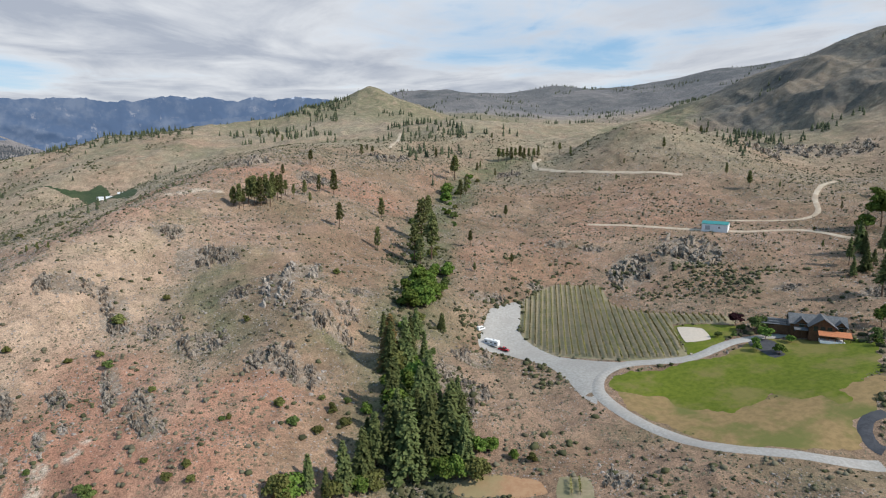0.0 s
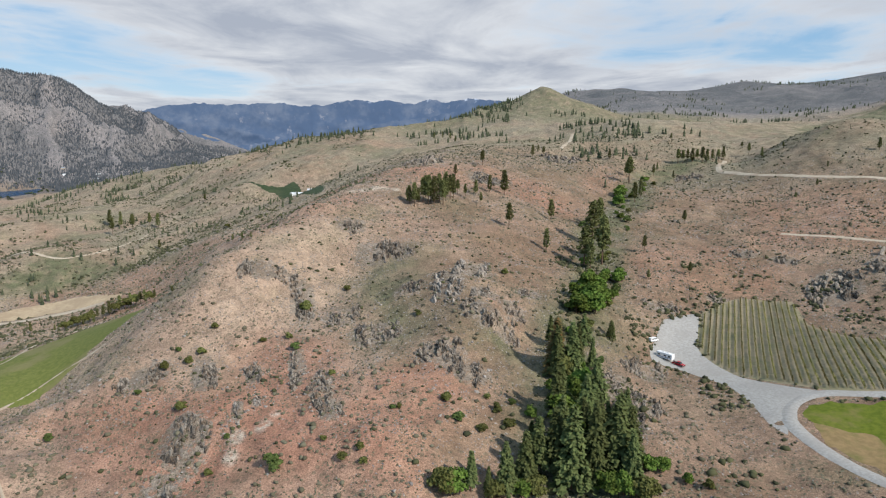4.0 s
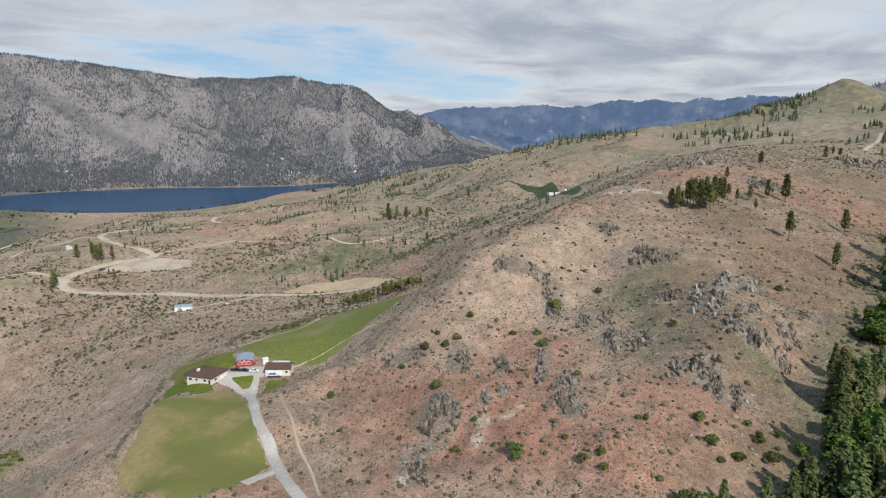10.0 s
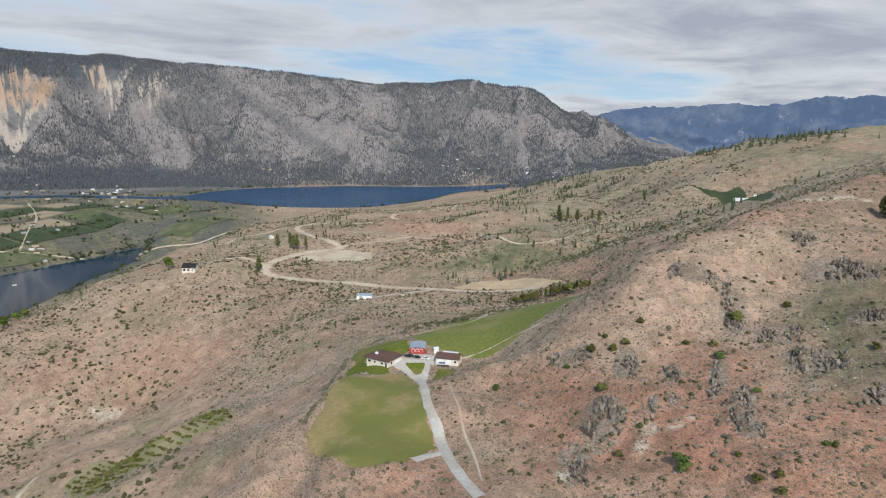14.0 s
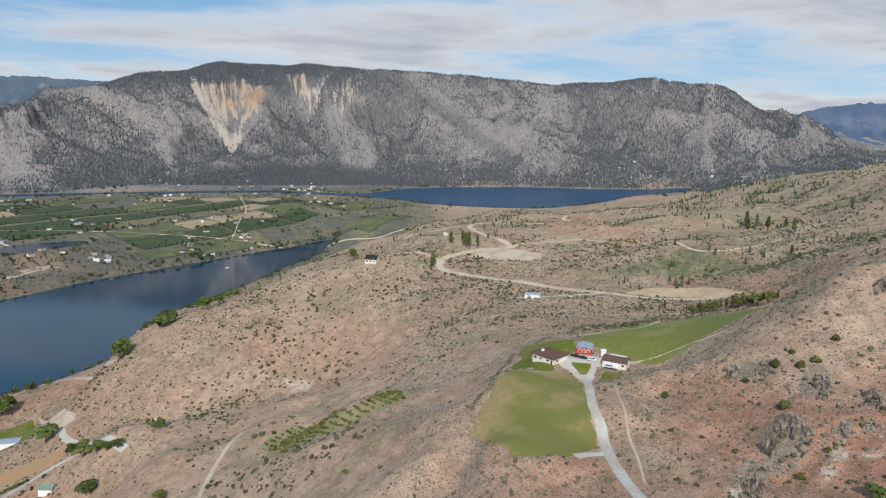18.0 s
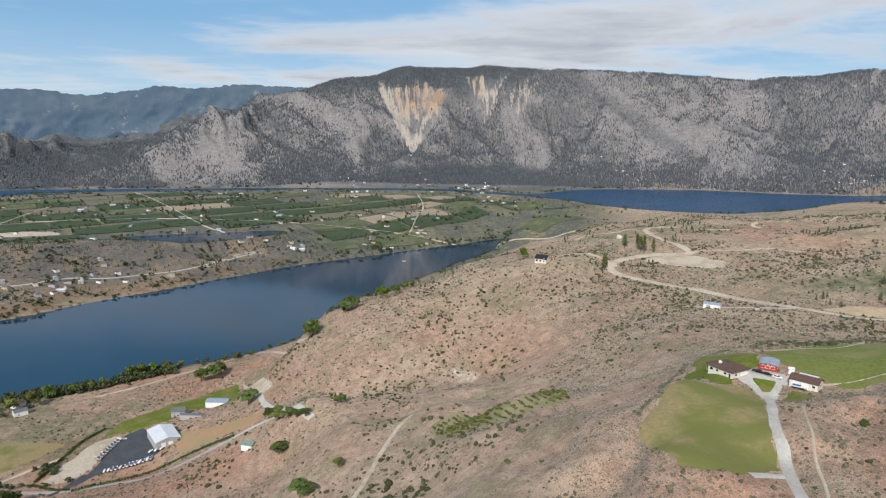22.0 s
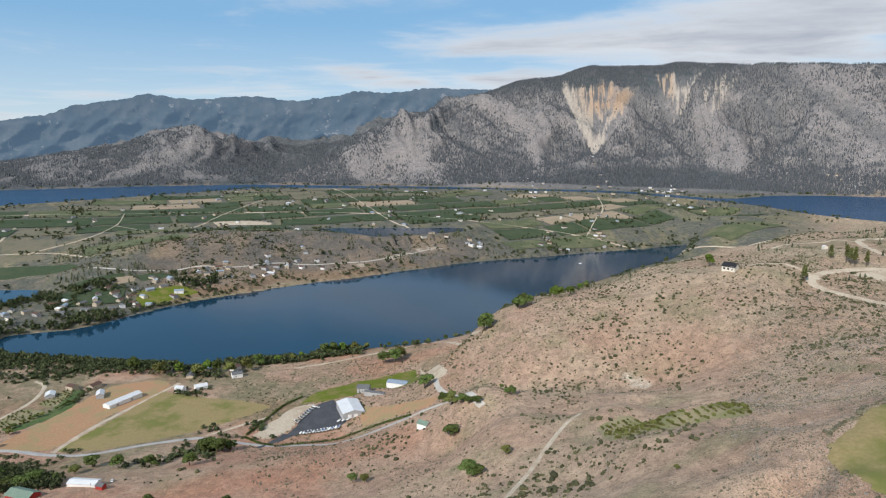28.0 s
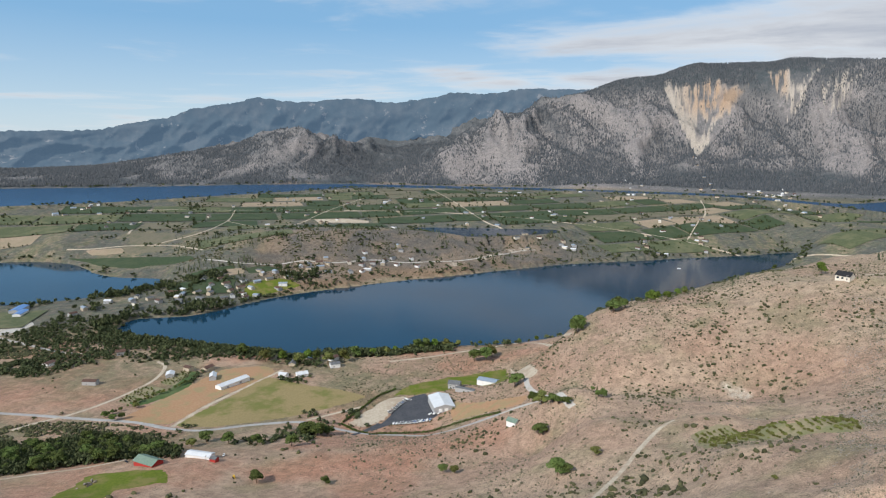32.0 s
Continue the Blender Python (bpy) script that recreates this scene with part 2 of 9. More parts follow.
def scatter_leaf(name, a, b):
    """For joined plants: each clump its own shade."""
    m, nt, bsdf = material(name)
    geo = nt.nodes.new("ShaderNodeNewGeometry").outputs["Random Per Island"]
    col = blend(nt, geo, a, b)
    nt.links.new(col, bsdf.inputs["Base Color"])
    bsdf.inputs["Roughness"].default_value = 0.9
    bsdf.inputs["Specular IOR Level"].default_value = 0.1


def water(name, a, b, ior, rough, ripple):
    m, nt, bsdf = material(name)
    p = world_pos(nt)
    f = noise_node(nt, p, 0.004, 3)
    col = blend(nt, ramp(nt, f, 0.35, 0.65), a, b)
    nt.links.new(col, bsdf.inputs["Base Color"])
    bsdf.inputs["Roughness"].default_value, bsdf.inputs["IOR"].default_value = rough, ior
    bsdf.inputs["Specular IOR Level"].default_value = 0.4
    bump(nt, bsdf, noise_node(nt, p, 0.22, 3, 0.6), ripple, 0.5)


def haze_range(name, a, b, haze_glow, snow=None):
    """Far ranges: emission and muted colours stand in for the blue haze of distance."""
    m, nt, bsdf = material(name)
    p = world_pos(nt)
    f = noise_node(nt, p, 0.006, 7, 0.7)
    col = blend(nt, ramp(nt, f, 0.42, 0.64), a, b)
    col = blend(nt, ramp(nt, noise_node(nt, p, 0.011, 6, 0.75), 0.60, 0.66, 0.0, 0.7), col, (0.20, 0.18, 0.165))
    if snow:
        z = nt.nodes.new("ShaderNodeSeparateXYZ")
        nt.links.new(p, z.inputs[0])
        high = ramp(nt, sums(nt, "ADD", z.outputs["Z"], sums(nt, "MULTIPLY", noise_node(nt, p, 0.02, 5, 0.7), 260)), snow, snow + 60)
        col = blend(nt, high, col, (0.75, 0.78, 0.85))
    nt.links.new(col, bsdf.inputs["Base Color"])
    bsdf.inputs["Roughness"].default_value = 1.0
    bsdf.inputs["Emission Color"].default_value = (*haze_glow, 1)
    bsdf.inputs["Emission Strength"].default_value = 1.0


def pane(name):
    m, nt, bsdf = material(name)
    bsdf.inputs["Base Color"].default_value = (0.02, 0.025, 0.03, 1)
    bsdf.inputs["Roughness"].default_value = 0.05
    bsdf.inputs["Specular IOR Level"].default_value = 0.6


earth()
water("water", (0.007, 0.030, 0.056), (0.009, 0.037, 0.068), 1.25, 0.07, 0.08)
# reflected sky blue is put into the great lake's colour; low IOR weakens mirroring
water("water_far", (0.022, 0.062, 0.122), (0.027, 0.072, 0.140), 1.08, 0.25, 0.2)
pane("glass")
surface("gravel_grey", (0.30, 0.285, 0.26), (0.40, 0.38, 0.35), 0.9, c=(0.30, 0.28, 0.255), c_scale=0.06)
surface("gravel_pale", (0.38, 0.355, 0.32), (0.50, 0.47, 0.42), 0.8, c=(0.36, 0.30, 0.24), c_scale=0.07)
surface("asphalt", (0.045, 0.047, 0.055), (0.07, 0.072, 0.08), 0.6, c=(0.085, 0.085, 0.088), c_scale=0.08, relief=0.1)
surface("asphalt_worn", (0.33, 0.315, 0.30), (0.42, 0.40, 0.375), 0.6, c=(0.27, 0.255, 0.24), c_scale=0.08, relief=0.1)
surface("dirt_pale", (0.40, 0.33, 0.245), (0.52, 0.44, 0.34), 0.5, c=(0.34, 0.26, 0.185), c_scale=0.06, spots=0.7)
surface("dirt_ochre", (0.42, 0.31, 0.19), (0.52, 0.40, 0.26), 0.4, c=(0.34, 0.24, 0.15), c_scale=0.06)
surface("sand", (0.50, 0.43, 0.35), (0.58, 0.50, 0.41), 0.8)
surface("lawn", (0.078, 0.108, 0.006), (0.130, 0.152, 0.014), 0.5, c=(0.215, 0.165, 0.065), c_scale=0.05, spots=0.6)
surface("pasture", (0.110, 0.128, 0.026), (0.165, 0.176, 0.044), 0.5, c=(0.22, 0.185, 0.085), c_scale=0.035, spots=0.6)
surface("dry_field", (0.225, 0.175, 0.075), (0.290, 0.220, 0.105), 0.5, c=(0.130, 0.142, 0.032), c_scale=0.026, spots=0.85)
surface("dry_grass", (0.325, 0.182, 0.098), (0.39, 0.238, 0.135), 0.5, c=(0.26, 0.225, 0.11), c_scale=0.04, spots=0.7)
surface("meadow", (0.21, 0.145, 0.065), (0.285, 0.195, 0.09), 0.5, c=(0.115, 0.130, 0.032), c_scale=0.05, spots=0.85)
surface("vine_soil", (0.24, 0.20, 0.125), (0.31, 0.255, 0.165), 0.7, c=(0.18, 0.18, 0.085), c_scale=0.1)
surface("orchard", (0.05, 0.085, 0.025), (0.085, 0.125, 0.04), 0.35, c=(0.12, 0.14, 0.055), c_scale=0.04, relief=0.6, dist=1.0)
surface("orchard_floor", (0.22, 0.19, 0.11), (0.28, 0.23, 0.14), 0.6, c=(0.15, 0.17, 0.06), c_scale=0.07)
surface("orchard_dark", (0.030, 0.048, 0.022), (0.050, 0.072, 0.030), 0.22, c=(0.070, 0.082, 0.040), c_scale=0.02, relief=0.6, dist=1.2)
surface("orchard_olive", (0.062, 0.078, 0.036), (0.105, 0.115, 0.056), 0.22, c=(0.18, 0.165, 0.09), c_scale=0.02, relief=0.4, dist=1.0)
surface("orchard_bare", (0.13, 0.115, 0.075), (0.18, 0.155, 0.105), 0.2, c=(0.085, 0.095, 0.05), c_scale=0.02)
surface("fallow", (0.27, 0.20, 0.135), (0.34, 0.265, 0.185), 0.2, c=(0.22, 0.19, 0.115), c_scale=0.015)
rock_face("stone", (0.075, 0.062, 0.050), (0.330, 0.280, 0.225), (0.235, 0.165, 0.112))
rock_face("stone_light", (0.13, 0.110, 0.092), (0.44, 0.385, 0.325), (0.30, 0.24, 0.19))
surface("bark", (0.10, 0.065, 0.045), (0.19, 0.12, 0.08), 2.0, local=True)
surface("wall_cream", (0.66, 0.61, 0.52), (0.72, 0.67, 0.58), 1.2, c=(0.60, 0.55, 0.47), c_scale=0.4, relief=0.05)
surface("wall_white", (0.74, 0.74, 0.73), (0.80, 0.80, 0.79), 1.0, c=(0.66, 0.66, 0.65), c_scale=0.3, relief=0.05, rough=0.6)
surface("wall_red", (0.33, 0.035, 0.03), (0.42, 0.055, 0.045), 1.0, relief=0.05)
surface("wall_wood", (0.10, 0.05, 0.028), (0.16, 0.08, 0.042), 2.2, c=(0.07, 0.036, 0.022), c_scale=0.5)
surface("wall_tan", (0.44, 0.37, 0.28), (0.52, 0.44, 0.34), 1.0, relief=0.05)
surface("wall_grey", (0.33, 0.335, 0.34), (0.41, 0.41, 0.41), 1.0, relief=0.05)
surface("roof_brown", (0.085, 0.048, 0.038), (0.13, 0.078, 0.06), 1.6, c=(0.07, 0.042, 0.035), c_scale=0.3)
surface("roof_grey", (0.10, 0.105, 0.11), (0.16, 0.165, 0.17), 1.6, c=(0.085, 0.085, 0.09), c_scale=0.3)
surface("roof_black", (0.015, 0.015, 0.018), (0.03, 0.03, 0.033), 1.5)
surface("roof_white", (0.56, 0.57, 0.58), (0.64, 0.645, 0.65), 0.6, rough=0.45, c=(0.50, 0.51, 0.52), c_scale=0.15)
surface("roof_steel", (0.26, 0.31, 0.37), (0.36, 0.41, 0.47), 0.6, rough=0.45, metal=0.3)
surface("roof_green", (0.13, 0.19, 0.145), (0.19, 0.25, 0.195), 0.8, rough=0.5)
surface("roof_teal", (0.03, 0.20, 0.20), (0.05, 0.27, 0.26), 0.8, rough=0.5)
surface("roof_orange", (0.42, 0.15, 0.07), (0.52, 0.21, 0.10), 1.2)
surface("roof_blue", (0.10, 0.20, 0.42), (0.15, 0.27, 0.50), 0.6, rough=0.45)
surface("trim_white", (0.76, 0.76, 0.75), (0.80, 0.80, 0.79), 1.0, relief=0.0, rough=0.5)
surface("trim_dark", (0.04, 0.035, 0.03), (0.06, 0.052, 0.045), 1.0, relief=0.0)
surface("rubber", (0.012, 0.012, 0.012), (0.02, 0.02, 0.02), 2.0, relief=0.0)
surface("paint_red", (0.36, 0.01, 0.015), (0.40, 0.015, 0.02), 1.0, relief=0.0, rough=0.3)
surface("paint_black", (0.012, 0.012, 0.014), (0.02, 0.02, 0.022), 1.0, relief=0.0, rough=0.3)
surface("paint_blue", (0.03, 0.08, 0.24), (0.04, 0.10, 0.28), 1.0, relief=0.0, rough=0.35)
surface("paint_yellow", (0.60, 0.38, 0.03), (0.66, 0.42, 0.05), 1.0, relief=0.0, rough=0.4)
surface("post_wood", (0.20, 0.16, 0.12), (0.28, 0.23, 0.17), 2.0, relief=0.2)
foliage("needles", (0.058, 0.078, 0.028), (0.134, 0.152, 0.056))
foliage("needles_olive", (0.078, 0.088, 0.032), (0.168, 0.172, 0.066))
foliage("needles_dry", (0.16, 0.085, 0.035), (0.11, 0.10, 0.04))
foliage("leaves", (0.060, 0.090, 0.026), (0.118, 0.150, 0.048))
foliage("leaves_bright", (0.066, 0.112, 0.020), (0.135, 0.190, 0.042))
foliage("leaves_maroon", (0.035, 0.014, 0.016), (0.065, 0.025, 0.028))
foliage("leaves_olive", (0.095, 0.105, 0.030), (0.155, 0.160, 0.055))
foliage("vine_leaf", (0.140, 0.128, 0.044), (0.225, 0.195, 0.078))
scatter_leaf("sage", (0.092, 0.084, 0.054), (0.178, 0.162, 0.110))
scatter_leaf("brush", (0.046, 0.048, 0.026), (0.100, 0.100, 0.050))
scatter_leaf("far_pines", (0.040, 0.050, 0.028), (0.090, 0.100, 0.056))
# far_pines again, greyed and blued in colour for the haze over the mountain
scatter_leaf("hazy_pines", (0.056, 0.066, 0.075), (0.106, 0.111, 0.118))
scatter_leaf("far_leafy", (0.036, 0.050, 0.024), (0.098, 0.114, 0.052))
scatter_leaf("loose_stone", (0.15, 0.13, 0.12), (0.36, 0.32, 0.28))
# last colour of each range is its emitted haze blue
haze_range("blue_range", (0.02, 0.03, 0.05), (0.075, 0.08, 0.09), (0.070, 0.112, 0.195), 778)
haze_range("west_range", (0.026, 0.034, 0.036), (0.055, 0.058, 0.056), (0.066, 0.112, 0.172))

ROADS = {
    "lodge_drive": (5.4, "gravel_grey", [(158, 152), (145, 156), (135, 162), (122, 170), (113, 178), (107, 190), (102, 205), (99, 219), (100, 228), (107, 239), (118, 244), (134, 241), (148, 239), (168, 245), (179, 246), (195, 245)]),
    "side_drive": (4.5, "asphalt", [(176, 171), (170, 171), (164, 166), (162, 160), (163, 157)]),
    "shed_track": (4.5, "dirt_pale", [(189, 463), (216, 443), (241, 422), (271, 399), (311, 384), (320, 350)]),
    "bend_track": (4.0, "dirt_pale", [(281, 426), (304, 416), (329, 408), (350, 418), (373, 450), (403, 481), (440, 508)]),
    "upper_track": (5.0, "dirt_pale", [(250, 780), (219, 702), (227, 666), (250, 619), (274, 592), (318, 554)]),
    "knoll_track": (4.0, "dirt_pale", [(61, 784), (77, 861), (88, 939)]),
    "hay_top_track": (2.6, "dirt_pale", [(-280, 246), (-271, 258), (-268, 275), (-262, 301), (-308, 388), (-299, 427)]),
    "hay_low_track": (2.0, "dirt_pale", [(-223, 222), (-219, 251), (-210, 269), (-194, 278)]),
    "bank_road": (5.0, "gravel_pale", [(-1380, -856), (-1364, -764), (-1392, -706), (-1454, -639), (-1478, -552), (-1557, -448), (-1567, -334), (-1617, -239), (-1768, -112), (-1800, -51)]),
    "farm_drive": (4.0, "gravel_pale", [(-119, 136), (-132, 143), (-147, 152), (-167, 166), (-181, 174), (-205, 194), (-221, 207)]),
    "farm_spur": (4.0, "gravel_pale", [(-156, 156), (-157, 150), (-157, 142)]),
    "foot_track": (1.0, "dirt_pale", [(-126, 145), (-144, 161), (-162, 174), (-194, 200)]),
    "cut_road": (9.0, "dirt_pale", [(-341, 493), (-382, 476), (-436, 454), (-484, 435), (-536, 400), (-583, 371), (-615, 358), (-635, 360), (-651, 379), (-663, 414), (-668, 462), (-670, 493), (-688, 495), (-741, 493), (-804, 511)]),
    "crest_road": (7.0, "dirt_pale", [(-804, 511), (-849, 566), (-829, 608), (-789, 648)]),
    "west_track": (5.0, "dirt_pale", [(-804, 511), (-811, 478), (-818, 444), (-791, 393)]),
    "house_track": (5.0, "dirt_pale", [(-634, 369), (-670, 362), (-696, 336), (-687, 298)]),
    "shed_lane": (4.0, "gravel_pale", [(-482, 352), (-467, 383), (-463, 417), (-447, 448)]),
    "bench_track": (4.0, "dirt_pale", [(-670, 493), (-670, 550), (-667, 616)]),
    "far_track": (6.0, "dirt_pale", [(-785, 700), (-814, 712), (-856, 812), (-942, 1012), (-970, 1136)]),
    "thin_track": (3.0, "dirt_pale", [(-667, 616), (-597, 643), (-468, 599), (-425, 649), (-433, 719)]),
    "slope_track": (3.6, "dirt_pale", [(-286, 5), (-315, 17), (-347, 33), (-383, 50), (-412, 64), (-432, 80)]),
    "valley_road": (7.0, "asphalt_worn", [(-551, -674), (-558, -592), (-559, -527), (-564, -467), (-555, -420), (-551, -377), (-578, -332), (-600, -288), (-592, -245), (-587, -206), (-588, -161), (-577, -118), (-575, -96), (-570, -60)]),
    "valley_road_end": (5.5, "gravel_pale", [(-570, -60), (-564, -40), (-546, -18), (-500, 7), (-511, 2), (-606, -30), (-651, -37)]),
    "field_lane": (5.5, "dirt_pale", [(-560, -421), (-610, -419), (-661, -410), (-715, -399), (-773, -384)]),
    "shop_lane": (4.0, "dirt_pale", [(-607, -284), (-638, -255), (-667, -228)]),
    "curve_lane": (5.0, "dirt_pale", [(-512, -577), (-535, -571), (-570, -552), (-623, -540), (-697, -536), (-751, -553), (-772, -578)]),
    "garden_path": (3.5, "dirt_pale", [(-374, -463), (-395, -441), (-415, -409), (-437, -384)]),
    "shore_lane": (5.0, "dirt_pale", [(-838, -244), (-869, -189), (-916, -126), (-958, -39), (-722, 14)]),
    "shop_drive": (6.0, "asphalt", [(-576, -219), (-600, -209), (-622, -201)]),
    "block_lane": (6.0, "dirt_pale", [(-1509, -1344), (-1528, -1283), (-1566, -1187), (-1559, -1051), (-1481, -915)]),
    "plain_turn": (7.0, "dirt_pale", [(-1671, -1271), (-1794, -1329), (-1955, -1400)]),
    "grove_road": (7.0, "gravel_pale", [(-848, -963), (-819, -859), (-791, -764), (-787, -701)]),
}
PLOTS = {
    "parking": ("gravel_grey", [(100, 340), (80, 330), (66, 296), (65, 285), (77, 279), (90, 261), (92, 242), (92, 225), (95, 216), (101, 231), (113, 241), (122, 243), (111, 254), (98, 271), (93, 290), (91, 308)]),
    "vineyard_soil": ("vine_soil", [(101, 340), (129, 363), (155, 359), (149, 325), (156, 307), (188, 276), (183, 264), (160, 279), (145, 239), (121, 247), (98, 272), (92, 292), (91, 306)]),
    "lodge_lawn": ("lawn", [(105, 231), (113, 237), (122, 237), (138, 235), (155, 237), (173, 240), (182, 244), (198, 238), (211, 228), (215, 215), (204, 201), (188, 193), (175, 186), (174, 180), (167, 179), (166, 188), (156, 190), (156, 197), (144, 194), (134, 192), (126, 199), (121, 211), (114, 216), (105, 222)]),
    "court_lawn": ("lawn", [(159, 277), (182, 263), (178, 254), (161, 245), (147, 242)]),
    "sand_court": ("sand", [(159, 273), (167, 265), (163, 251), (152, 253)]),
    "low_vineyard_soil": ("vine_soil", [(65, 173), (73, 170), (71, 160), (61, 164)]),
    "dry_meadow": ("meadow", [(105, 224), (117, 217), (137, 197), (166, 196), (179, 191), (194, 194), (186, 182), (171, 172), (161, 166), (157, 158), (136, 163), (122, 173), (113, 188), (105, 203), (104, 215)]),
    "hay_field": ("pasture", [(-265, 241), (-274, 279), (-264, 311), (-252, 345), (-202, 327), (-200, 301), (-204, 281), (-206, 265), (-212, 249), (-225, 240), (-242, 236)]),
    "sandy_clearing": ("dry_grass", [(36, 179), (47, 179), (58, 174), (59, 167), (54, 167), (36, 172), (32, 176)]),
    "garden_orchard": ("orchard_floor", [(-691, -522), (-740, -520), (-755, -509), (-722, -494), (-687, -496)]),
    "lower_orchard": ("orchard_floor", [(-619, -530), (-675, -535), (-673, -501), (-647, -493), (-617, -503)]),
    "lodge_court": ("asphalt", [(173, 240), (180, 246), (186, 243), (188, 234), (181, 224), (174, 222), (172, 229)]),
    "house_lawn": ("lawn", [(-263, 195), (-288, 215), (-304, 235), (-291, 236), (-280, 239), (-258, 231), (-247, 224), (-246, 217), (-242, 210), (-237, 202), (-231, 195), (-236, 187)]),
    "drive_pad": ("gravel_pale", [(-241, 205), (-242, 211), (-245, 217), (-242, 221), (-232, 230), (-225, 223), (-226, 220), (-222, 215), (-209, 199), (-214, 199), (-222, 203), (-230, 204), (-237, 204)]),
    "drive_island": ("lawn", [(-236, 211), (-230, 219), (-227, 216), (-223, 210), (-224, 207), (-232, 209)]),
    "dry_field": ("dry_field", [(-264, 192), (-231, 181), (-231, 196), (-227, 203), (-210, 195), (-176, 168), (-162, 159), (-157, 139), (-166, 126), (-182, 122), (-203, 127), (-210, 133), (-224, 151)]),
    "garage_lawn": ("lawn", [(-210, 205), (-220, 220), (-208, 222), (-203, 211)]),
    "upland_orchard": ("orchard_dark", [(-390, 881), (-345, 860), (-312, 857), (-297, 867), (-211, 704), (-198, 660), (-220, 671), (-311, 835), (-335, 848)]),
    "graded_pad": ("dirt_pale", [(-654, 413), (-664, 486), (-627, 509), (-605, 487), (-622, 438)]),
    "cut_bank": ("dirt_ochre", [(-438, 464), (-435, 504), (-394, 526), (-332, 505), (-340, 496), (-388, 482)]),
    "orchard_block": ("orchard_floor", [(-389, 83), (-399, 110), (-337, 125), (-357, 167), (-313, 152), (-321, 120), (-342, 84)]),
    "shop_lawn": ("lawn", [(-704, -206), (-753, -183), (-798, -120), (-822, -72), (-708, -60), (-755, -114), (-727, -140), (-712, -165)]),
    "olive_field": ("dry_field", [(-568, -420), (-653, -406), (-739, -394), (-725, -347), (-711, -279), (-694, -238), (-645, -271), (-587, -336), (-563, -377)]),
    "orange_field": ("dry_grass", [(-569, -488), (-652, -482), (-757, -467), (-786, -416), (-755, -389), (-660, -417), (-570, -430)]),
    "east_field": ("dry_grass", [(-675, -121), (-595, -35), (-572, -40), (-598, -77), (-621, -117)]),
    "shop_yard": ("asphalt", [(-596, -206), (-642, -194), (-684, -193), (-712, -165), (-645, -137), (-628, -160), (-621, -188)]),
    "gravel_yard": ("dirt_pale", [(-612, -234), (-657, -222), (-692, -210), (-702, -185), (-677, -195), (-635, -199), (-609, -215)]),
    "low_lawn": ("lawn", [(-340, -375), (-391, -389), (-402, -360), (-403, -320), (-382, -311), (-366, -339), (-343, -339)]),
    "turn_pad": ("dirt_pale", [(-827, -63), (-712, -33), (-653, -25), (-657, -41), (-797, -61)]),
    "west_orchard": ("orchard", [(-619, -518), (-670, -494), (-746, -517), (-738, -495), (-675, -473), (-613, -495)]),
    "bank_lawn": ("lawn", [(-1253, -674), (-1303, -616), (-1282, -566), (-1203, -611), (-1157, -639)]),
    "shore_orchard": ("orchard_dark", [(-1472, -1312), (-1476, -1194), (-1464, -1067), (-1440, -930), (-1398, -892), (-1396, -1005), (-1378, -1050), (-1400, -1143), (-1452, -1240)]),
    "strip_orchard": ("orchard_dark", [(-1299, -839), (-1344, -762), (-1330, -748), (-1273, -817)]),
    "square_orchard": ("orchard_dark", [(-1343, -726), (-1394, -686), (-1382, -655), (-1312, -697)]),
    "bank_fallow": ("fallow", [(-1319, -760), (-1337, -732), (-1310, -712), (-1284, -740)]),
    "lane_fallow": ("fallow", [(-1518, -1290), (-1548, -1205), (-1508, -1170), (-1494, -1251)]),
    "lane_block": ("orchard_bare", [(-1552, -1190), (-1550, -1074), (-1506, -1044), (-1503, -1155)]),
    "wide_block": ("orchard_bare", [(-1694, -1270), (-1720, -1146), (-1584, -1076), (-1584, -1200)]),
    "quarry_pad": ("dirt_pale", [(-2140, -849), (-2122, -660), (-2061, -637), (-2057, -813)]),
    "grove_yard": ("gravel_pale", [(-940, -1056), (-955, -975), (-911, -911), (-860, -909), (-821, -936)]),
}

# ---- the land: ridge, valley and bench lines in metres, x east, y north, z over the long lake ----
RIDGES = {}
RIDGES["near_slope"] = [(-73, 178, 233), (-108, 175, 222), (-115, 150, 220), (-81, 161, 224), (-51, 167, 229), (-41, 179, 240), (-109, 199, 236), (-69, 199, 239), (-44, 218, 245), (-126, 193, 226)]
RIDGES["near_slope_b"] = [(-173, 208, 220), (-168, 175, 221), (-149, 152, 214), (-177, 235, 227), (-111, 243, 240), (-78, 252, 247), (-47, 263, 249), (-27, 290, 267), (-6, 263, 261), (-83, 327, 263), (-100, 285, 257), (-52, 348, 274), (-22, 376, 275)]
RIDGES["hill_crest"] = [(-146, 296, 274), (-140, 337, 281), (-130, 389, 290), (-115, 456, 298), (-99, 531, 308), (-83, 614, 318), (-48, 558, 312), (-66, 420, 287), (-97, 439, 295), (-33, 459, 293), (-11, 570, 307), (20, 600, 305), (-25, 720, 324), (38, 739, 324)]
RIDGES["hill_left_flank"] = [(-183, 296, 245), (-176, 329, 252), (-162, 379, 267), (-149, 459, 282), (-170, 251, 240), (-172, 231, 233), (-183, 216, 227)]
RIDGES["ravine"] = [(18, 177, 223), (16, 195, 231), (16, 221, 238), (25, 254, 244), (36, 298, 251), (49, 372, 257), (63, 446, 263), (95, 552, 277), (141, 676, 291), (191, 736, 305), (241, 763, 304)]
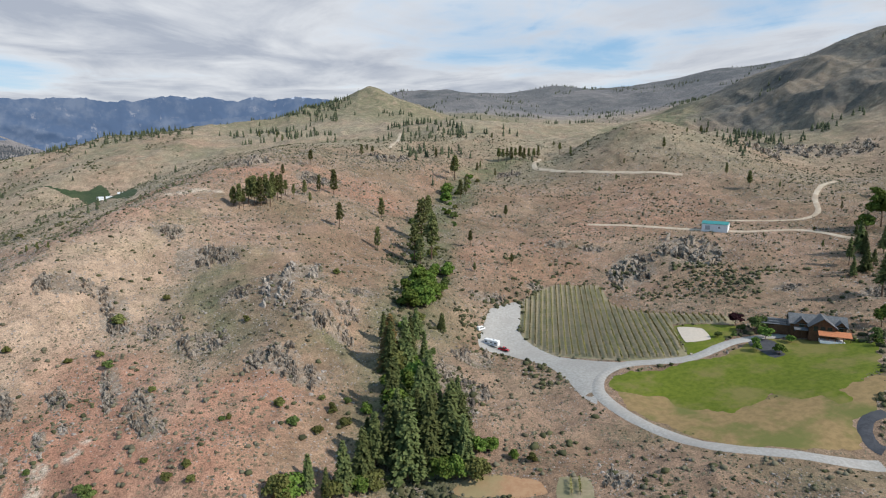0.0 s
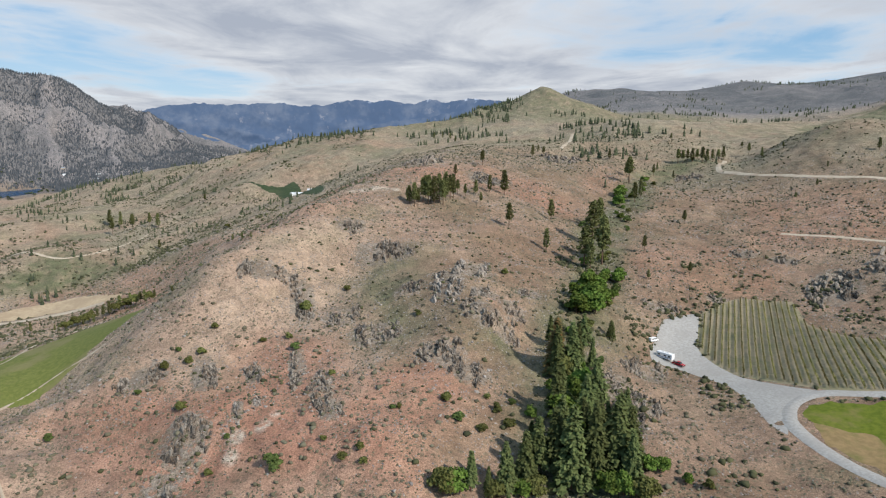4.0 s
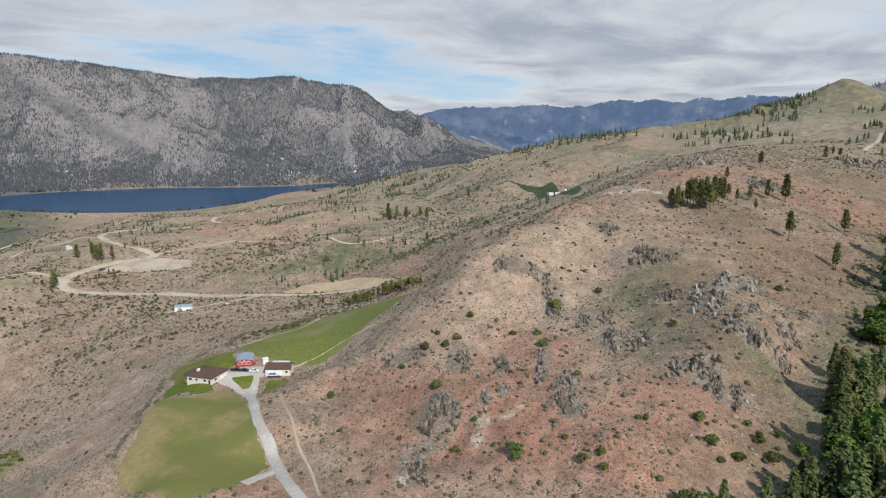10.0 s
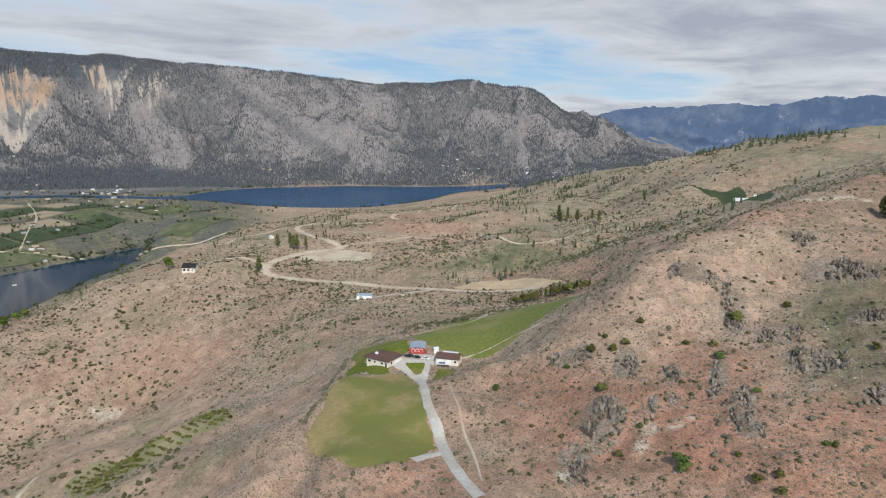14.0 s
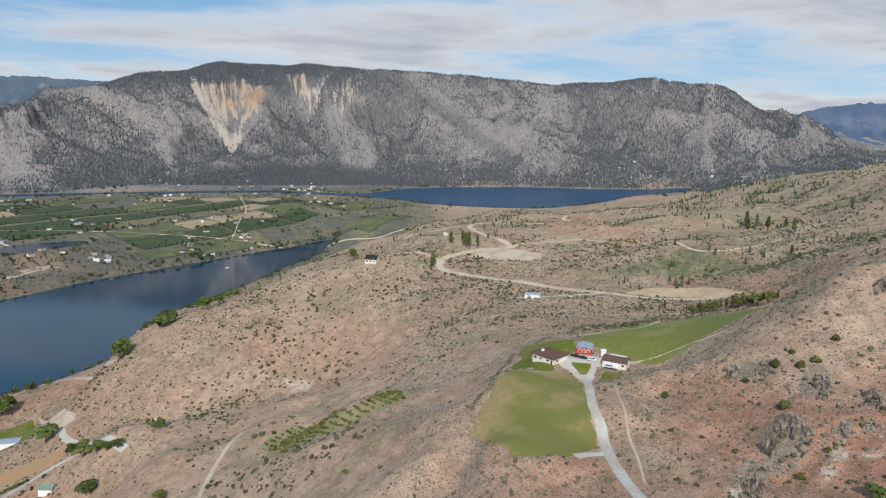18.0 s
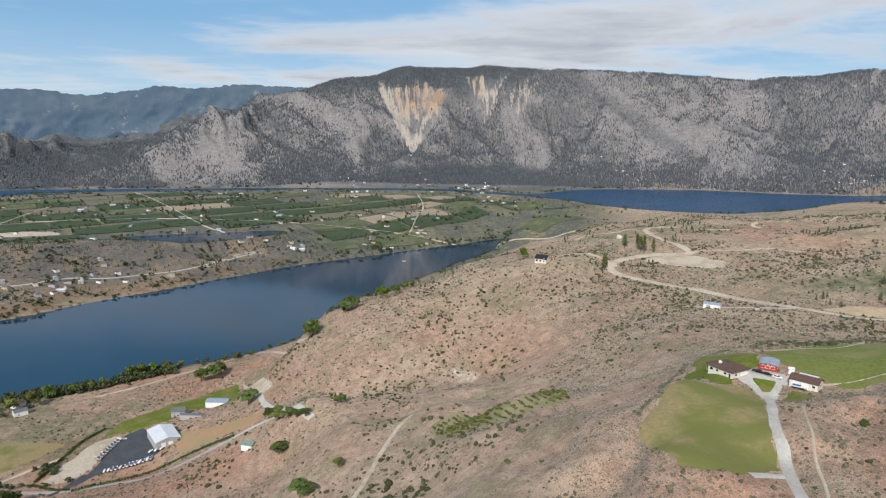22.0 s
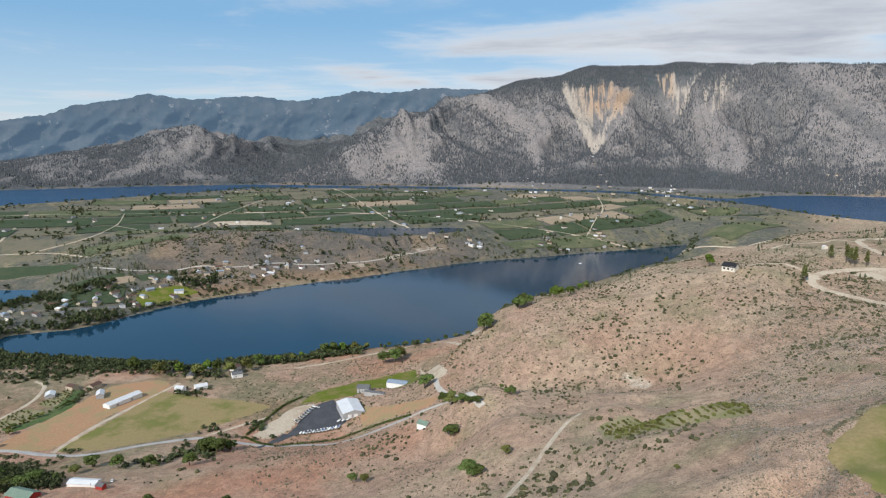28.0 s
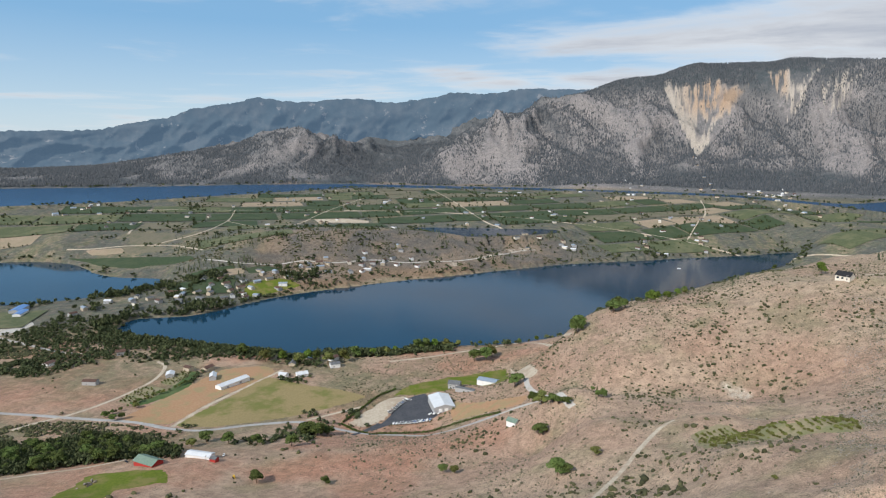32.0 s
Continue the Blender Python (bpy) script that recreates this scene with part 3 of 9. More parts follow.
RIDGES["ravine_side"] = [(6, 225, 237), (-2, 262, 248), (12, 310, 256), (29, 379, 263), (21, 430, 274), (46, 538, 284), (62, 283, 233), (65, 313, 241), (87, 370, 253), (98, 439, 264), (136, 564, 281), (38, 191, 230), (54, 226, 234)]
RIDGES["terrace"] = [(72, 291, 232), (71, 310, 234), (91, 333, 239), (146, 364, 244), (99, 273, 232), (121, 247, 237), (100, 226, 234), (116, 177, 234), (157, 151, 235), (150, 316, 241), (182, 263, 246), (197, 233, 246), (158, 255, 243), (156, 205, 239), (179, 191, 245), (124, 208, 233), (151, 170, 239)]
RIDGES["terrace_edge"] = [(84, 221, 230), (55, 196, 230), (65, 168, 228), (94, 156, 233), (122, 145, 236), (61, 237, 231), (135, 131, 242)]
RIDGES["right_hill"] = [(149, 403, 256), (213, 385, 262), (183, 327, 246), (219, 449, 271), (264, 413, 272), (310, 405, 275), (365, 438, 286), (419, 483, 298), (168, 513, 271), (226, 620, 293), (292, 569, 301), (340, 507, 294), (263, 724, 317), (300, 731, 341), (336, 704, 357), (381, 681, 350), (416, 648, 337), (444, 617, 323), (437, 547, 307), (366, 597, 322), (227, 292, 253), (263, 288, 259), (237, 244, 253)]
RIDGES["right_gully"] = [(290, 304, 264), (371, 393, 282), (439, 466, 297), (465, 523, 303)]
RIDGES["cliffs"] = [(513, 715, 326), (556, 682, 330), (603, 668, 338), (622, 651, 345), (536, 621, 313), (525, 549, 307), (483, 818, 346)]
RIDGES["dark_mountain"] = [(642, 1131, 384), (769, 1288, 409), (841, 1302, 450), (914, 1313, 486), (957, 1282, 494), (997, 1251, 524), (1043, 1214, 551), (1090, 1171, 566), (655, 945, 367), (729, 889, 379), (791, 835, 402), (580, 875, 354)]
RIDGES["grey_ridge"] = [(311, 3587, 616), (621, 3546, 625), (775, 3516, 589), (925, 3479, 601), (1188, 3398, 642), (1385, 3323, 618), (1545, 3252, 622), (1743, 3150, 671), (1947, 3028, 719), (2034, 2971, 701), (2172, 2871, 742), (2316, 2756, 770)]
RIDGES["grey_foot"] = [(295, 1877, 404), (448, 1949, 414), (465, 1739, 380), (524, 1617, 342), (759, 1851, 381), (905, 1784, 413), (938, 2532, 455), (650, 2621, 478), (1312, 2360, 496)]
RIDGES["cone"] = [(72, 1498, 458), (129, 1484, 442), (183, 1449, 404), (1, 1540, 425), (-52, 1559, 412), (-124, 1475, 385), (-200, 1406, 371), (-294, 1318, 355), (-358, 1250, 344), (-395, 1186, 334), (-448, 1113, 319), (-497, 1037, 299)]
RIDGES["cone_face"] = [(43, 1249, 381), (103, 1196, 369), (-39, 1149, 356), (-142, 1121, 341), (35, 1019, 345), (-65, 948, 331)]
RIDGES["cone_back"] = [(82, 1898, 440), (-160, 1893, 365), (-372, 1659, 331), (-508, 1517, 311)]
RIDGES["knoll"] = [(164, 936, 365), (221, 924, 362), (263, 861, 336), (112, 923, 350), (283, 812, 322), (145, 827, 333), (201, 805, 329), (63, 737, 309), (121, 689, 310), (200, 744, 314), (69, 797, 324)]
RIDGES["left_ridge_front"] = [(-169, 1006, 327), (-237, 951, 311), (-300, 912, 296), (-362, 889, 281), (-200, 795, 291), (-295, 850, 267), (-368, 854, 271), (-296, 722, 259), (-189, 611, 272), (-264, 583, 249), (-233, 487, 246), (-162, 743, 306), (-210, 562, 260)]
RIDGES["nw_ridge"] = [(-290, 1270, 358), (-384, 1192, 336), (-467, 1163, 307), (-599, 1213, 283), (-767, 1350, 274), (-913, 1438, 243), (-1049, 1466, 216), (-1167, 1439, 193)]
RIDGES["nw_back"] = [(-491, 1525, 298), (-799, 1616, 224), (-1182, 1859, 176)]
RIDGES["nw_front"] = [(-371, 877, 274), (-531, 967, 247), (-608, 920, 230), (-604, 801, 224), (-323, 843, 259), (-263, 864, 269), (-386, 760, 236), (-449, 725, 223), (-252, 591, 247), (-312, 562, 231), (-438, 625, 216), (-496, 606, 217)]
RIDGES["mid_valley"] = [(-265, 425, 209), (-266, 351, 213), (-265, 301, 215), (-256, 233, 218), (-224, 227, 214), (-247, 202, 214), (-219, 206, 211), (-209, 250, 214), (-191, 147, 215), (-207, 138, 214), (-165, 165, 212), (-157, 133, 216), (-181, 119, 213), (-134, 143, 216), (-154, 179, 219), (-237, 169, 217)]
RIDGES["mid_hill"] = [(-308, 486, 203), (-362, 479, 189), (-411, 452, 184), (-460, 425, 182), (-521, 406, 181), (-623, 354, 187), (-711, 450, 200), (-659, 438, 194), (-703, 301, 189), (-473, 371, 181), (-749, 383, 199), (-599, 469, 188), (-514, 519, 190), (-422, 559, 193), (-380, 612, 210), (-591, 653, 200), (-630, 586, 197), (-341, 287, 198), (-420, 274, 183), (-320, 385, 193), (-357, 358, 191), (-343, 529, 201), (-313, 558, 217), (-554, 809, 211), (-315, 625, 233)]
RIDGES["mid_crest"] = [(-1081, 1313, 184), (-1042, 1080, 186), (-1039, 939, 178), (-1138, 900, 173), (-1246, 837, 165), (-984, 597, 187), (-921, 441, 182), (-712, 1147, 226), (-752, 999, 211), (-976, 510, 184)]
RIDGES["mid_gully"] = [(-285, 205, 201), (-269, 175, 196), (-347, 182, 169), (-400, 165, 144), (-382, 221, 170), (-364, 249, 187)]
RIDGES["west_hill"] = [(-694, 298, 191), (-728, 360, 194), (-725, 427, 200), (-701, 466, 196), (-716, 264, 181), (-789, 233, 168), (-789, 198, 155), (-780, 149, 142), (-788, 101, 127), (-792, 67, 116), (-784, 38, 110), (-715, 18, 103), (-634, 195, 151), (-580, 252, 166), (-622, 124, 132), (-525, 156, 108), (-586, 68, 111), (-513, 204, 130), (-513, 274, 166), (-615, 28, 101), (-616, 346, 184)]
RIDGES["field_spur"] = [(-194, 151, 214), (-192, 128, 211), (-268, 159, 191), (-291, 138, 180), (-331, 121, 164), (-231, 113, 189), (-187, 109, 197), (-261, 79, 169), (-148, 121, 212), (-378, 164, 158), (-383, 110, 137)]
RIDGES["low_slope"] = [(-444, 130, 126), (-466, 87, 117), (-409, 64, 122), (-533, 40, 103), (-434, 28, 119), (-525, 6, 107)]
RIDGES["low_flat"] = [(-604, -139, 14), (-593, -213, 13), (-603, -296, 15), (-562, -425, 16), (-716, -432, 9), (-785, -390, 7), (-811, -313, 7), (-726, -162, 13), (-737, -83, 22), (-854, -119, 9), (-744, -212, 10), (-561, -529, 18), (-642, -634, 12), (-741, -758, 7), (-769, -594, 8), (-627, -392, 14), (-654, -260, 13), (-802, -42, 20), (-527, -535, 20), (-624, -701, 14)]
RIDGES["low_rise"] = [(-526, -46, 67), (-550, 35, 92), (-453, 77, 114), (-517, -90, 51), (-515, -155, 43), (-483, -223, 45), (-460, -273, 46), (-428, -134, 56), (-400, -62, 79), (-462, -21, 74), (-390, 19, 114), (-320, 14, 124), (-406, -247, 52), (-438, -313, 53), (-415, -346, 56), (-362, -365, 60), (-357, -19, 99), (-414, -178, 54), (-304, 58, 141), (-245, 81, 177), (-306, 86, 166), (-265, 112, 186), (-417, 99, 138), (-336, 125, 172), (-231, 114, 203), (-203, 104, 203)]
RIDGES["foot_of_hill"] = [(-547, 56, 94), (-460, 130, 129)]
RIDGES["bank"] = [(-1114, -581, 6), (-1331, -463, 10), (-1489, -307, 14), (-1667, -45, 14), (-1832, 274, 12), (-1979, 592, 8), (-1044, -794, 8), (-1156, -740, 12), (-976, -862, 6), (-2069, 650, 20), (-2014, 385, 20), (-1970, 123, 22), (-1904, -137, 24), (-1321, -595, 20), (-1235, -718, 20)]
RIDGES["bluff"] = [(-1395, -773, 47), (-1522, -741, 71), (-1606, -647, 81), (-1689, -526, 69), (-1773, -395, 66), (-1849, -236, 29), (-1424, -668, 24), (-1494, -545, 27), (-1564, -413, 15), (-1759, -128, 17), (-1354, -885, 29)]
RIDGES["plateau"] = [(-2003, -798, 50), (-2089, -542, 52), (-1528, -1391, 42), (-1622, -1102, 45), (-2173, -155, 52), (-2258, 238, 52), (-2327, 633, 54), (-2327, 1000, 54), (-1743, -1574, 58), (-1883, -1268, 58), (-2257, -893, 72), (-2371, -386, 72), (-2469, 45, 72), (-2568, 485, 72), (-2625, 1021, 72), (-1884, -1692, 80), (-2069, -1385, 84), (-2560, -1007, 92), (-2696, -437, 92), (-2789, 51, 94), (-2810, 644, 92), (-2528, -1329, 100), (-2951, -923, 108), (-3012, -485, 106), (-3047, 56, 105)]
RIDGES["plateau_b"] = [(-2728, 406, 92), (-2385, 733, 92), (-2169, 910, 86), (-2266, 503, 66), (-1984, 790, 66), (-1756, 842, 60), (-2471, 192, 66), (-1968, 1078, 78), (-1894, 715, 36), (-1762, 807, 36)]
RIDGES["scree_crest"] = [(-4444, -116, 582), (-4443, 142, 641), (-4434, 309, 710), (-4422, 452, 757), (-4391, 687, 775), (-4383, 738, 811), (-4351, 904, 835), (-4298, 1126, 840), (-4232, 1353, 845), (-4124, 1651, 832), (-4022, 1886, 815), (-3885, 2152, 800), (-3728, 2414, 786), (-3551, 2666, 751), (-3307, 2963, 733), (-3151, 3129, 735), (-2989, 3283, 766), (-2790, 3389, 725), (-2537, 3521, 687), (-2451, 3581, 633), (-2335, 3658, 544), (-2221, 3729, 484), (-2022, 3840, 387), (-1796, 3951, 255)]
RIDGES["scree_crest_w"] = [(-3526, -1050, 137), (-3672, -890, 218), (-3871, -657, 351), (-4106, -402, 496), (-4220, -190, 556), (-4320, 146, 656), (-4359, 336, 715)]
RIDGES["scree_slope"] = [(-3569, 736, 259), (-3520, 415, 194), (-3540, 185, 197), (-3385, 1205, 184), (-3205, 1622, 213), (-2922, 2001, 185), (-2668, 2403, 202), (-2369, 2764, 237), (-2042, 3073, 242), (-3937, 921, 525), (-4028, 366, 478), (-3744, 1524, 506), (-3431, 2136, 480), (-3006, 2700, 449), (-2508, 3167, 466), (-3387, 770, 158), (-3027, 1530, 125), (-3475, 72, 164), (-2757, 1887, 119), (-2518, 2271, 120), (-2268, 2653, 142), (-2101, 2911, 167), (-1802, 3220, 217)]
RIDGES["west_spur"] = [(-3393, -1974, 184), (-3663, -1894, 311), (-3885, -1652, 391), (-3927, -1402, 353), (-3647, -1132, 168), (-3488, -1563, 202), (-3289, -1747, 127), (-3239, -2481, 167), (-2955, -2671, 146), (-3077, -2195, 117), (-3555, -901, 116), (-3541, -405, 112)]
# the crests fall away behind, and hollows part the spurs
RIDGES["behind_crest"] = [(round(x * 1.075), round(y * 1.075), z - 95) for x, y, z in RIDGES["scree_crest"][6:19]]
RIDGES["spur_hollow"] = [(round(x * 1.06), round(y * 1.06), z - 45) for x, y, z in RIDGES["scree_crest_w"][:4]]
LAKES = {
    "lake_long": ([(-905, -735), (-882, -600), (-865, -502), (-860, -441), (-882, -338), (-906, -252), (-927, -219), (-945, -166), (-974, -76), (-998, -30), (-1051, 27), (-1126, 60), (-1191, 70), (-1295, 139), (-1403, 272), (-1597, 429), (-1809, 631), (-1940, 709), (-2047, 747), (-1964, 588), (-1860, 358), (-1706, 32), (-1597, -117), (-1460, -302), (-1350, -442), (-1276, -524), (-1182, -601), (-1094, -644), (-1030, -690), (-995, -772), (-947, -768)], 0.0),
    "lake_west": ([(-1429, -1484), (-1461, -1408), (-1446, -1274), (-1346, -1128), (-1317, -1029), (-1324, -929), (-1242, -904), (-1157, -940), (-1096, -999), (-1046, -1060), (-1034, -1100), (-983, -1203), (-1168, -1532), (-1367, -1667)], 0.0),
    "pond": ([(-2001, -462), (-2042, -336), (-2054, -147), (-2059, 10), (-1976, 0), (-1897, -137), (-1848, -254), (-1915, -352)], 48.0),
    "lake_great": ([(-2417, -3029), (-2599, -2608), (-2795, -2155), (-3087, -1708), (-3325, -1165), (-3300, -530), (-3282, -83), (-3099, 699), (-2872, 938), (-2678, 1127), (-2857, 1443), (-2851, 1771), (-2731, 2055), (-2504, 2259), (-2315, 2487), (-2260, 2834), (-2089, 2620), (-2001, 2152), (-1842, 1815), (-1764, 1508), (-1810, 1361), (-1933, 1246), (-2117, 1161), (-2411, 1112), (-2749, 897), (-2964, 668), (-3121, -79), (-3133, -504), (-3099, -968), (-2723, -1233), (-2489, -1388), (-2286, -1522), (-2107, -1641), (-1984, -1776), (-1872, -1901), (-1670, -2124)], 100.0),
}

def vnoise(x, y, seed=0):
    """Smooth value noise in -1..1 over arrays."""
    xi, yi = np.floor(x).astype(np.int64), np.floor(y).astype(np.int64)
    fx, fy = x - xi, y - yi
    fx, fy = fx * fx * fx * (fx * (fx * 6 - 15) + 10), fy * fy * fy * (fy * (fy * 6 - 15) + 10)
    def h(i, j):
        n = (i * 374761393 + j * 668265263 + seed * 974634777) & 0xFFFFFFFF
        n = ((n ^ (n >> 13)) * 1274126177) & 0xFFFFFFFF
        return ((n ^ (n >> 16)) & 0xFFFF) / 32767.5 - 1.0
    a, b, c, d = h(xi, yi), h(xi + 1, yi), h(xi, yi + 1), h(xi + 1, yi + 1)
    return (a * (1 - fx) + b * fx) * (1 - fy) + (c * (1 - fx) + d * fx) * fy


def fbm(x, y, octaves=4, seed=0):
    v, amp, tot = 0.0, 1.0, 0.0
    for o in range(octaves):
        v = v + amp * vnoise(x * 2 ** o + 17.3 * o, y * 2 ** o - 9.1 * o, seed + o)
        tot += amp
        amp *= 0.5
    return v / tot


def crag(x, y, octaves=4, seed=0):
    """Ridged noise in 0..1: sharp crests and gullies."""
    v, amp, tot = 0.0, 1.0, 0.0
    for o in range(octaves):
        v = v + amp * (1 - np.abs(vnoise(x * 2 ** o + 5.7 * o, y * 2 ** o + 3.3 * o, seed + o)))
        tot += amp
        amp *= 0.5
    return v / tot


def smooth(a, b, v):
    t = np.clip((v - a) / (b - a), 0, 1)
    return t * t * (3 - 2 * t)


def log_polar(x, y):
    r = np.maximum(np.hypot(x, y), 130.0)
    a = np.arctan2(-x, y)
    return a, np.log(r)


knots = np.array([p for line in RIDGES.values() for p in line] + [
    (60, 60, 226), (-70, 60, 226), (0, -130, 226), (140, 0, 238), (-150, -60, 190), (250, -250, 270), (0, -500, 220), (600, 0, 420),
    (500, -700, 380), (-300, -250, 90), (-300, -700, 60), (1400, 300, 700), (1500, -1000, 600), (0, -2000, 400), (-900, -1800, 120),
    (-600, -1200, 30), (3000, 0, 900), (2500, -3000, 800), (0, -4500, 600), (-2000, -3800, 160), (3000, 3000, 900), (1500, 4300, 620),
    (-200, 4300, 330), (-1300, 4400, 200), (-3100, 3500, 640), (-4650, 700, 640), (-4100, -1600, 360), (-3700, -2900, 180),
    (-1500, 2600, 130), (-700, 3000, 250), (0, 2700, 430)], float)
# the shores hold the land at the water's level
for pts, level in LAKES.values():
    mid = np.mean(pts, 0)
    for x, y in pts:
        d = math.hypot(x - mid[0], y - mid[1])
        knots = np.concatenate([knots, [(x, y, level + 1.5), (mid[0] + (x - mid[0]) * (1 - min(0.5, 45 / d)), mid[1] + (y - mid[1]) * (1 - min(0.5, 45 / d)), level - 6)]])
ka, kl = log_polar(knots[:, 0], knots[:, 1])
SOFT = 0.0005


def kernel(a, l):
    return np.sqrt((2 * np.sin((a[:, None] - ka[None]) / 2)) ** 2 + (l[:, None] - kl[None]) ** 2 + SOFT)


system = kernel(ka, kl) - 0.004 * np.eye(len(knots))
tail = np.stack([np.ones(len(knots)), kl], 1)
full = np.block([[system, tail], [tail.T, np.zeros((2, 2))]])
weights = np.linalg.solve(full, np.concatenate([knots[:, 2], [0, 0]]))


def inside(x, y, poly):
    """Signed distance to a closed outline, positive inside, over arrays."""
    p = np.array(poly, float)
    q = np.roll(p, -1, 0)
    d, odd = np.full(x.shape, 1e18), np.zeros(x.shape, bool)
    for (x0, y0), (x1, y1) in zip(p, q):
        ex, ey = x1 - x0, y1 - y0
        t = np.clip(((x - x0) * ex + (y - y0) * ey) / (ex * ex + ey * ey + 1e-9), 0, 1)
        d = np.minimum(d, (x - x0 - t * ex) ** 2 + (y - y0 - t * ey) ** 2)
        if y0 != y1:
            odd ^= ((y0 > y) != (y1 > y)) & (x < (x1 - x0) * (y - y0) / (y1 - y0) + x0)
    d = np.sqrt(d)
    return np.where(odd, d, -d)


def close_loop(pts, step, bow=1.0):
    """A rounded closed outline through pts, sampled about every step metres; bow: how far it swings between them."""
    p = [np.array(q, float) for q in pts]
    out = []
    for i in range(len(p)):
        a, b, c, d = p[i - 1], p[i], p[(i + 1) % len(p)], p[(i + 2) % len(p)]
        n = max(2, int(np.linalg.norm(c - b) / step))
        for k in range(n):
            t = k / n
            curve = 0.5 * (2 * b + (c - a) * t + (2 * a - 5 * b + 4 * c - d) * t * t + (3 * b - 3 * c + d - a) * t ** 3)
            out.append(curve * bow + (b + (c - b) * t) * (1 - bow))
    return out


def draws(x, y):
    """Ridges (1) and draws (0) that run down the mountain sides."""
    a, r = np.arctan2(-x, y), np.hypot(x, y)
    bend = fbm(x / 600, y / 600, 4, 5)
    return crag(a * 10 + 1.1 * bend, r / 620 + 0.7 * bend, 5, 3)


def base_height(x, y):
    """Height of the bare land form over arrays."""
    shp = x.shape
    x, y = x.ravel(), y.ravel()
    a, l = log_polar(x, y)
    z = np.empty(len(x))
    for i in range(0, len(x), 20000):
        s = slice(i, i + 20000)
        z[s] = kernel(a[s], l[s]) @ weights[:-2] + weights[-2] + weights[-1] * l[s]
    r = np.hypot(x, y)
    # erosion: gullies on the mountains, hummocks on the hills
    mount = smooth(130, 420, z) * smooth(2300, 3300, r)
    mount = mount * (1 - 0.85 * smooth(520, 740, z))
    west = smooth(6, 16, np.degrees(np.arctan2(-x, y)))
    z = z + mount * west * (draws(x, y) - 0.72) * 270 + mount * (1 - west) * (crag(x / 400, y / 400, 4, 3) - 0.72) * 60 + mount * (crag(x / 130, y / 130, 3, 8) - 0.7) * 30 * (0.3 + 0.7 * west)
    hill = smooth(90, 170, z) * (1 - smooth(2300, 3000, r)) * smooth(330, 600, r)
    z = z + hill * (crag(x / 150, y / 150, 4, 21) - 0.72) * 26 * smooth(300, 1200, r)
    # the broken face of the eastern mountain
    east = smooth(-26, -31, np.degrees(np.arctan2(-x, y))) * smooth(950, 1150, r) * (1 - smooth(1900, 2300, r)) * (1 - 0.8 * smooth(1450, 1560, r))
    z = z + east * (crag(x / 170, y / 170, 5, 71) - 0.72) * 70
    return z.reshape(shp)


lake_loops = {k: [tuple(q) for q in close_loop(p, 60)] for k, (p, lv) in LAKES.items()}


def worked(x, y):
    """1 on plots and roads, where the land is graded smooth, falling to 0 a few metres off."""
    v = np.zeros(x.shape)
    for _, lp in PLOTS.values():
        c = np.mean(lp, 0)
        m = np.hypot(x - c[0], y - c[1]) < np.max(np.hypot(*(np.array(lp) - c).T)) + 40
        v[m] = np.maximum(v[m], smooth(-18, -3, inside(x[m], y[m], lp)))
    for w, _, pts in ROADS.values():
        for (x0, y0), (x1, y1) in zip(pts[:-1], pts[1:]):
            m = np.hypot(x - (x0 + x1) / 2, y - (y0 + y1) / 2) < math.hypot(x1 - x0, y1 - y0) / 2 + 30
            t = np.clip(((x[m] - x0) * (x1 - x0) + (y[m] - y0) * (y1 - y0)) / ((x1 - x0) ** 2 + (y1 - y0) ** 2 + 1e-9), 0, 1)
            v[m] = np.maximum(v[m], smooth(20, 5, np.hypot(x[m] - x0 - t * (x1 - x0), y[m] - y0 - t * (y1 - y0))))
    return v


def height(x, y):
    z = base_height(x, y)
    # rills, benches and hummocks on the slopes that nobody has graded
    r = np.hypot(x, y)
    close = smooth(120, 160, r) * (1 - smooth(700, 1200, r)) * smooth(90, 130, z) * (1 - worked(x, y))
    z = z + close * ((crag(x / 46, y / 46, 4, 51) - 0.72) * (5.0 - 2.6 * smooth(35, 50, np.degrees(np.arctan2(-x, y)))) + fbm(x / 12, y / 12, 3, 52) * 0.8)
    for k, (p, level) in LAKES.items():
        d = inside(x, y, lake_loops[k])
        z = np.where(d > 0, np.minimum(z, level - 0.5 - np.minimum(d * 0.15, 6)), z)
        near = (d <= 0) & (d > -40)
        z = np.where(near, np.maximum(z, level + np.minimum(-d * 0.12, 2.5)), z)
    return z


# one sheet in rings about the hill top: fine towards the valley, coarse behind
AZ = np.unique(np.concatenate([np.radians(np.arange(-52, 143, 0.2)), np.radians(np.arange(62.05, 84, 0.1)), np.radians(np.arange(143, 308, 2.5))]))
RAD = np.exp(np.arange(math.log(40.0), math.log(4820.0), 0.0085))
ga, gr = np.meshgrid(AZ, RAD)
gx, gy = -np.sin(ga) * gr, np.cos(ga) * gr
gz = height(gx, gy)
NA, NR = len(AZ), len(RAD)


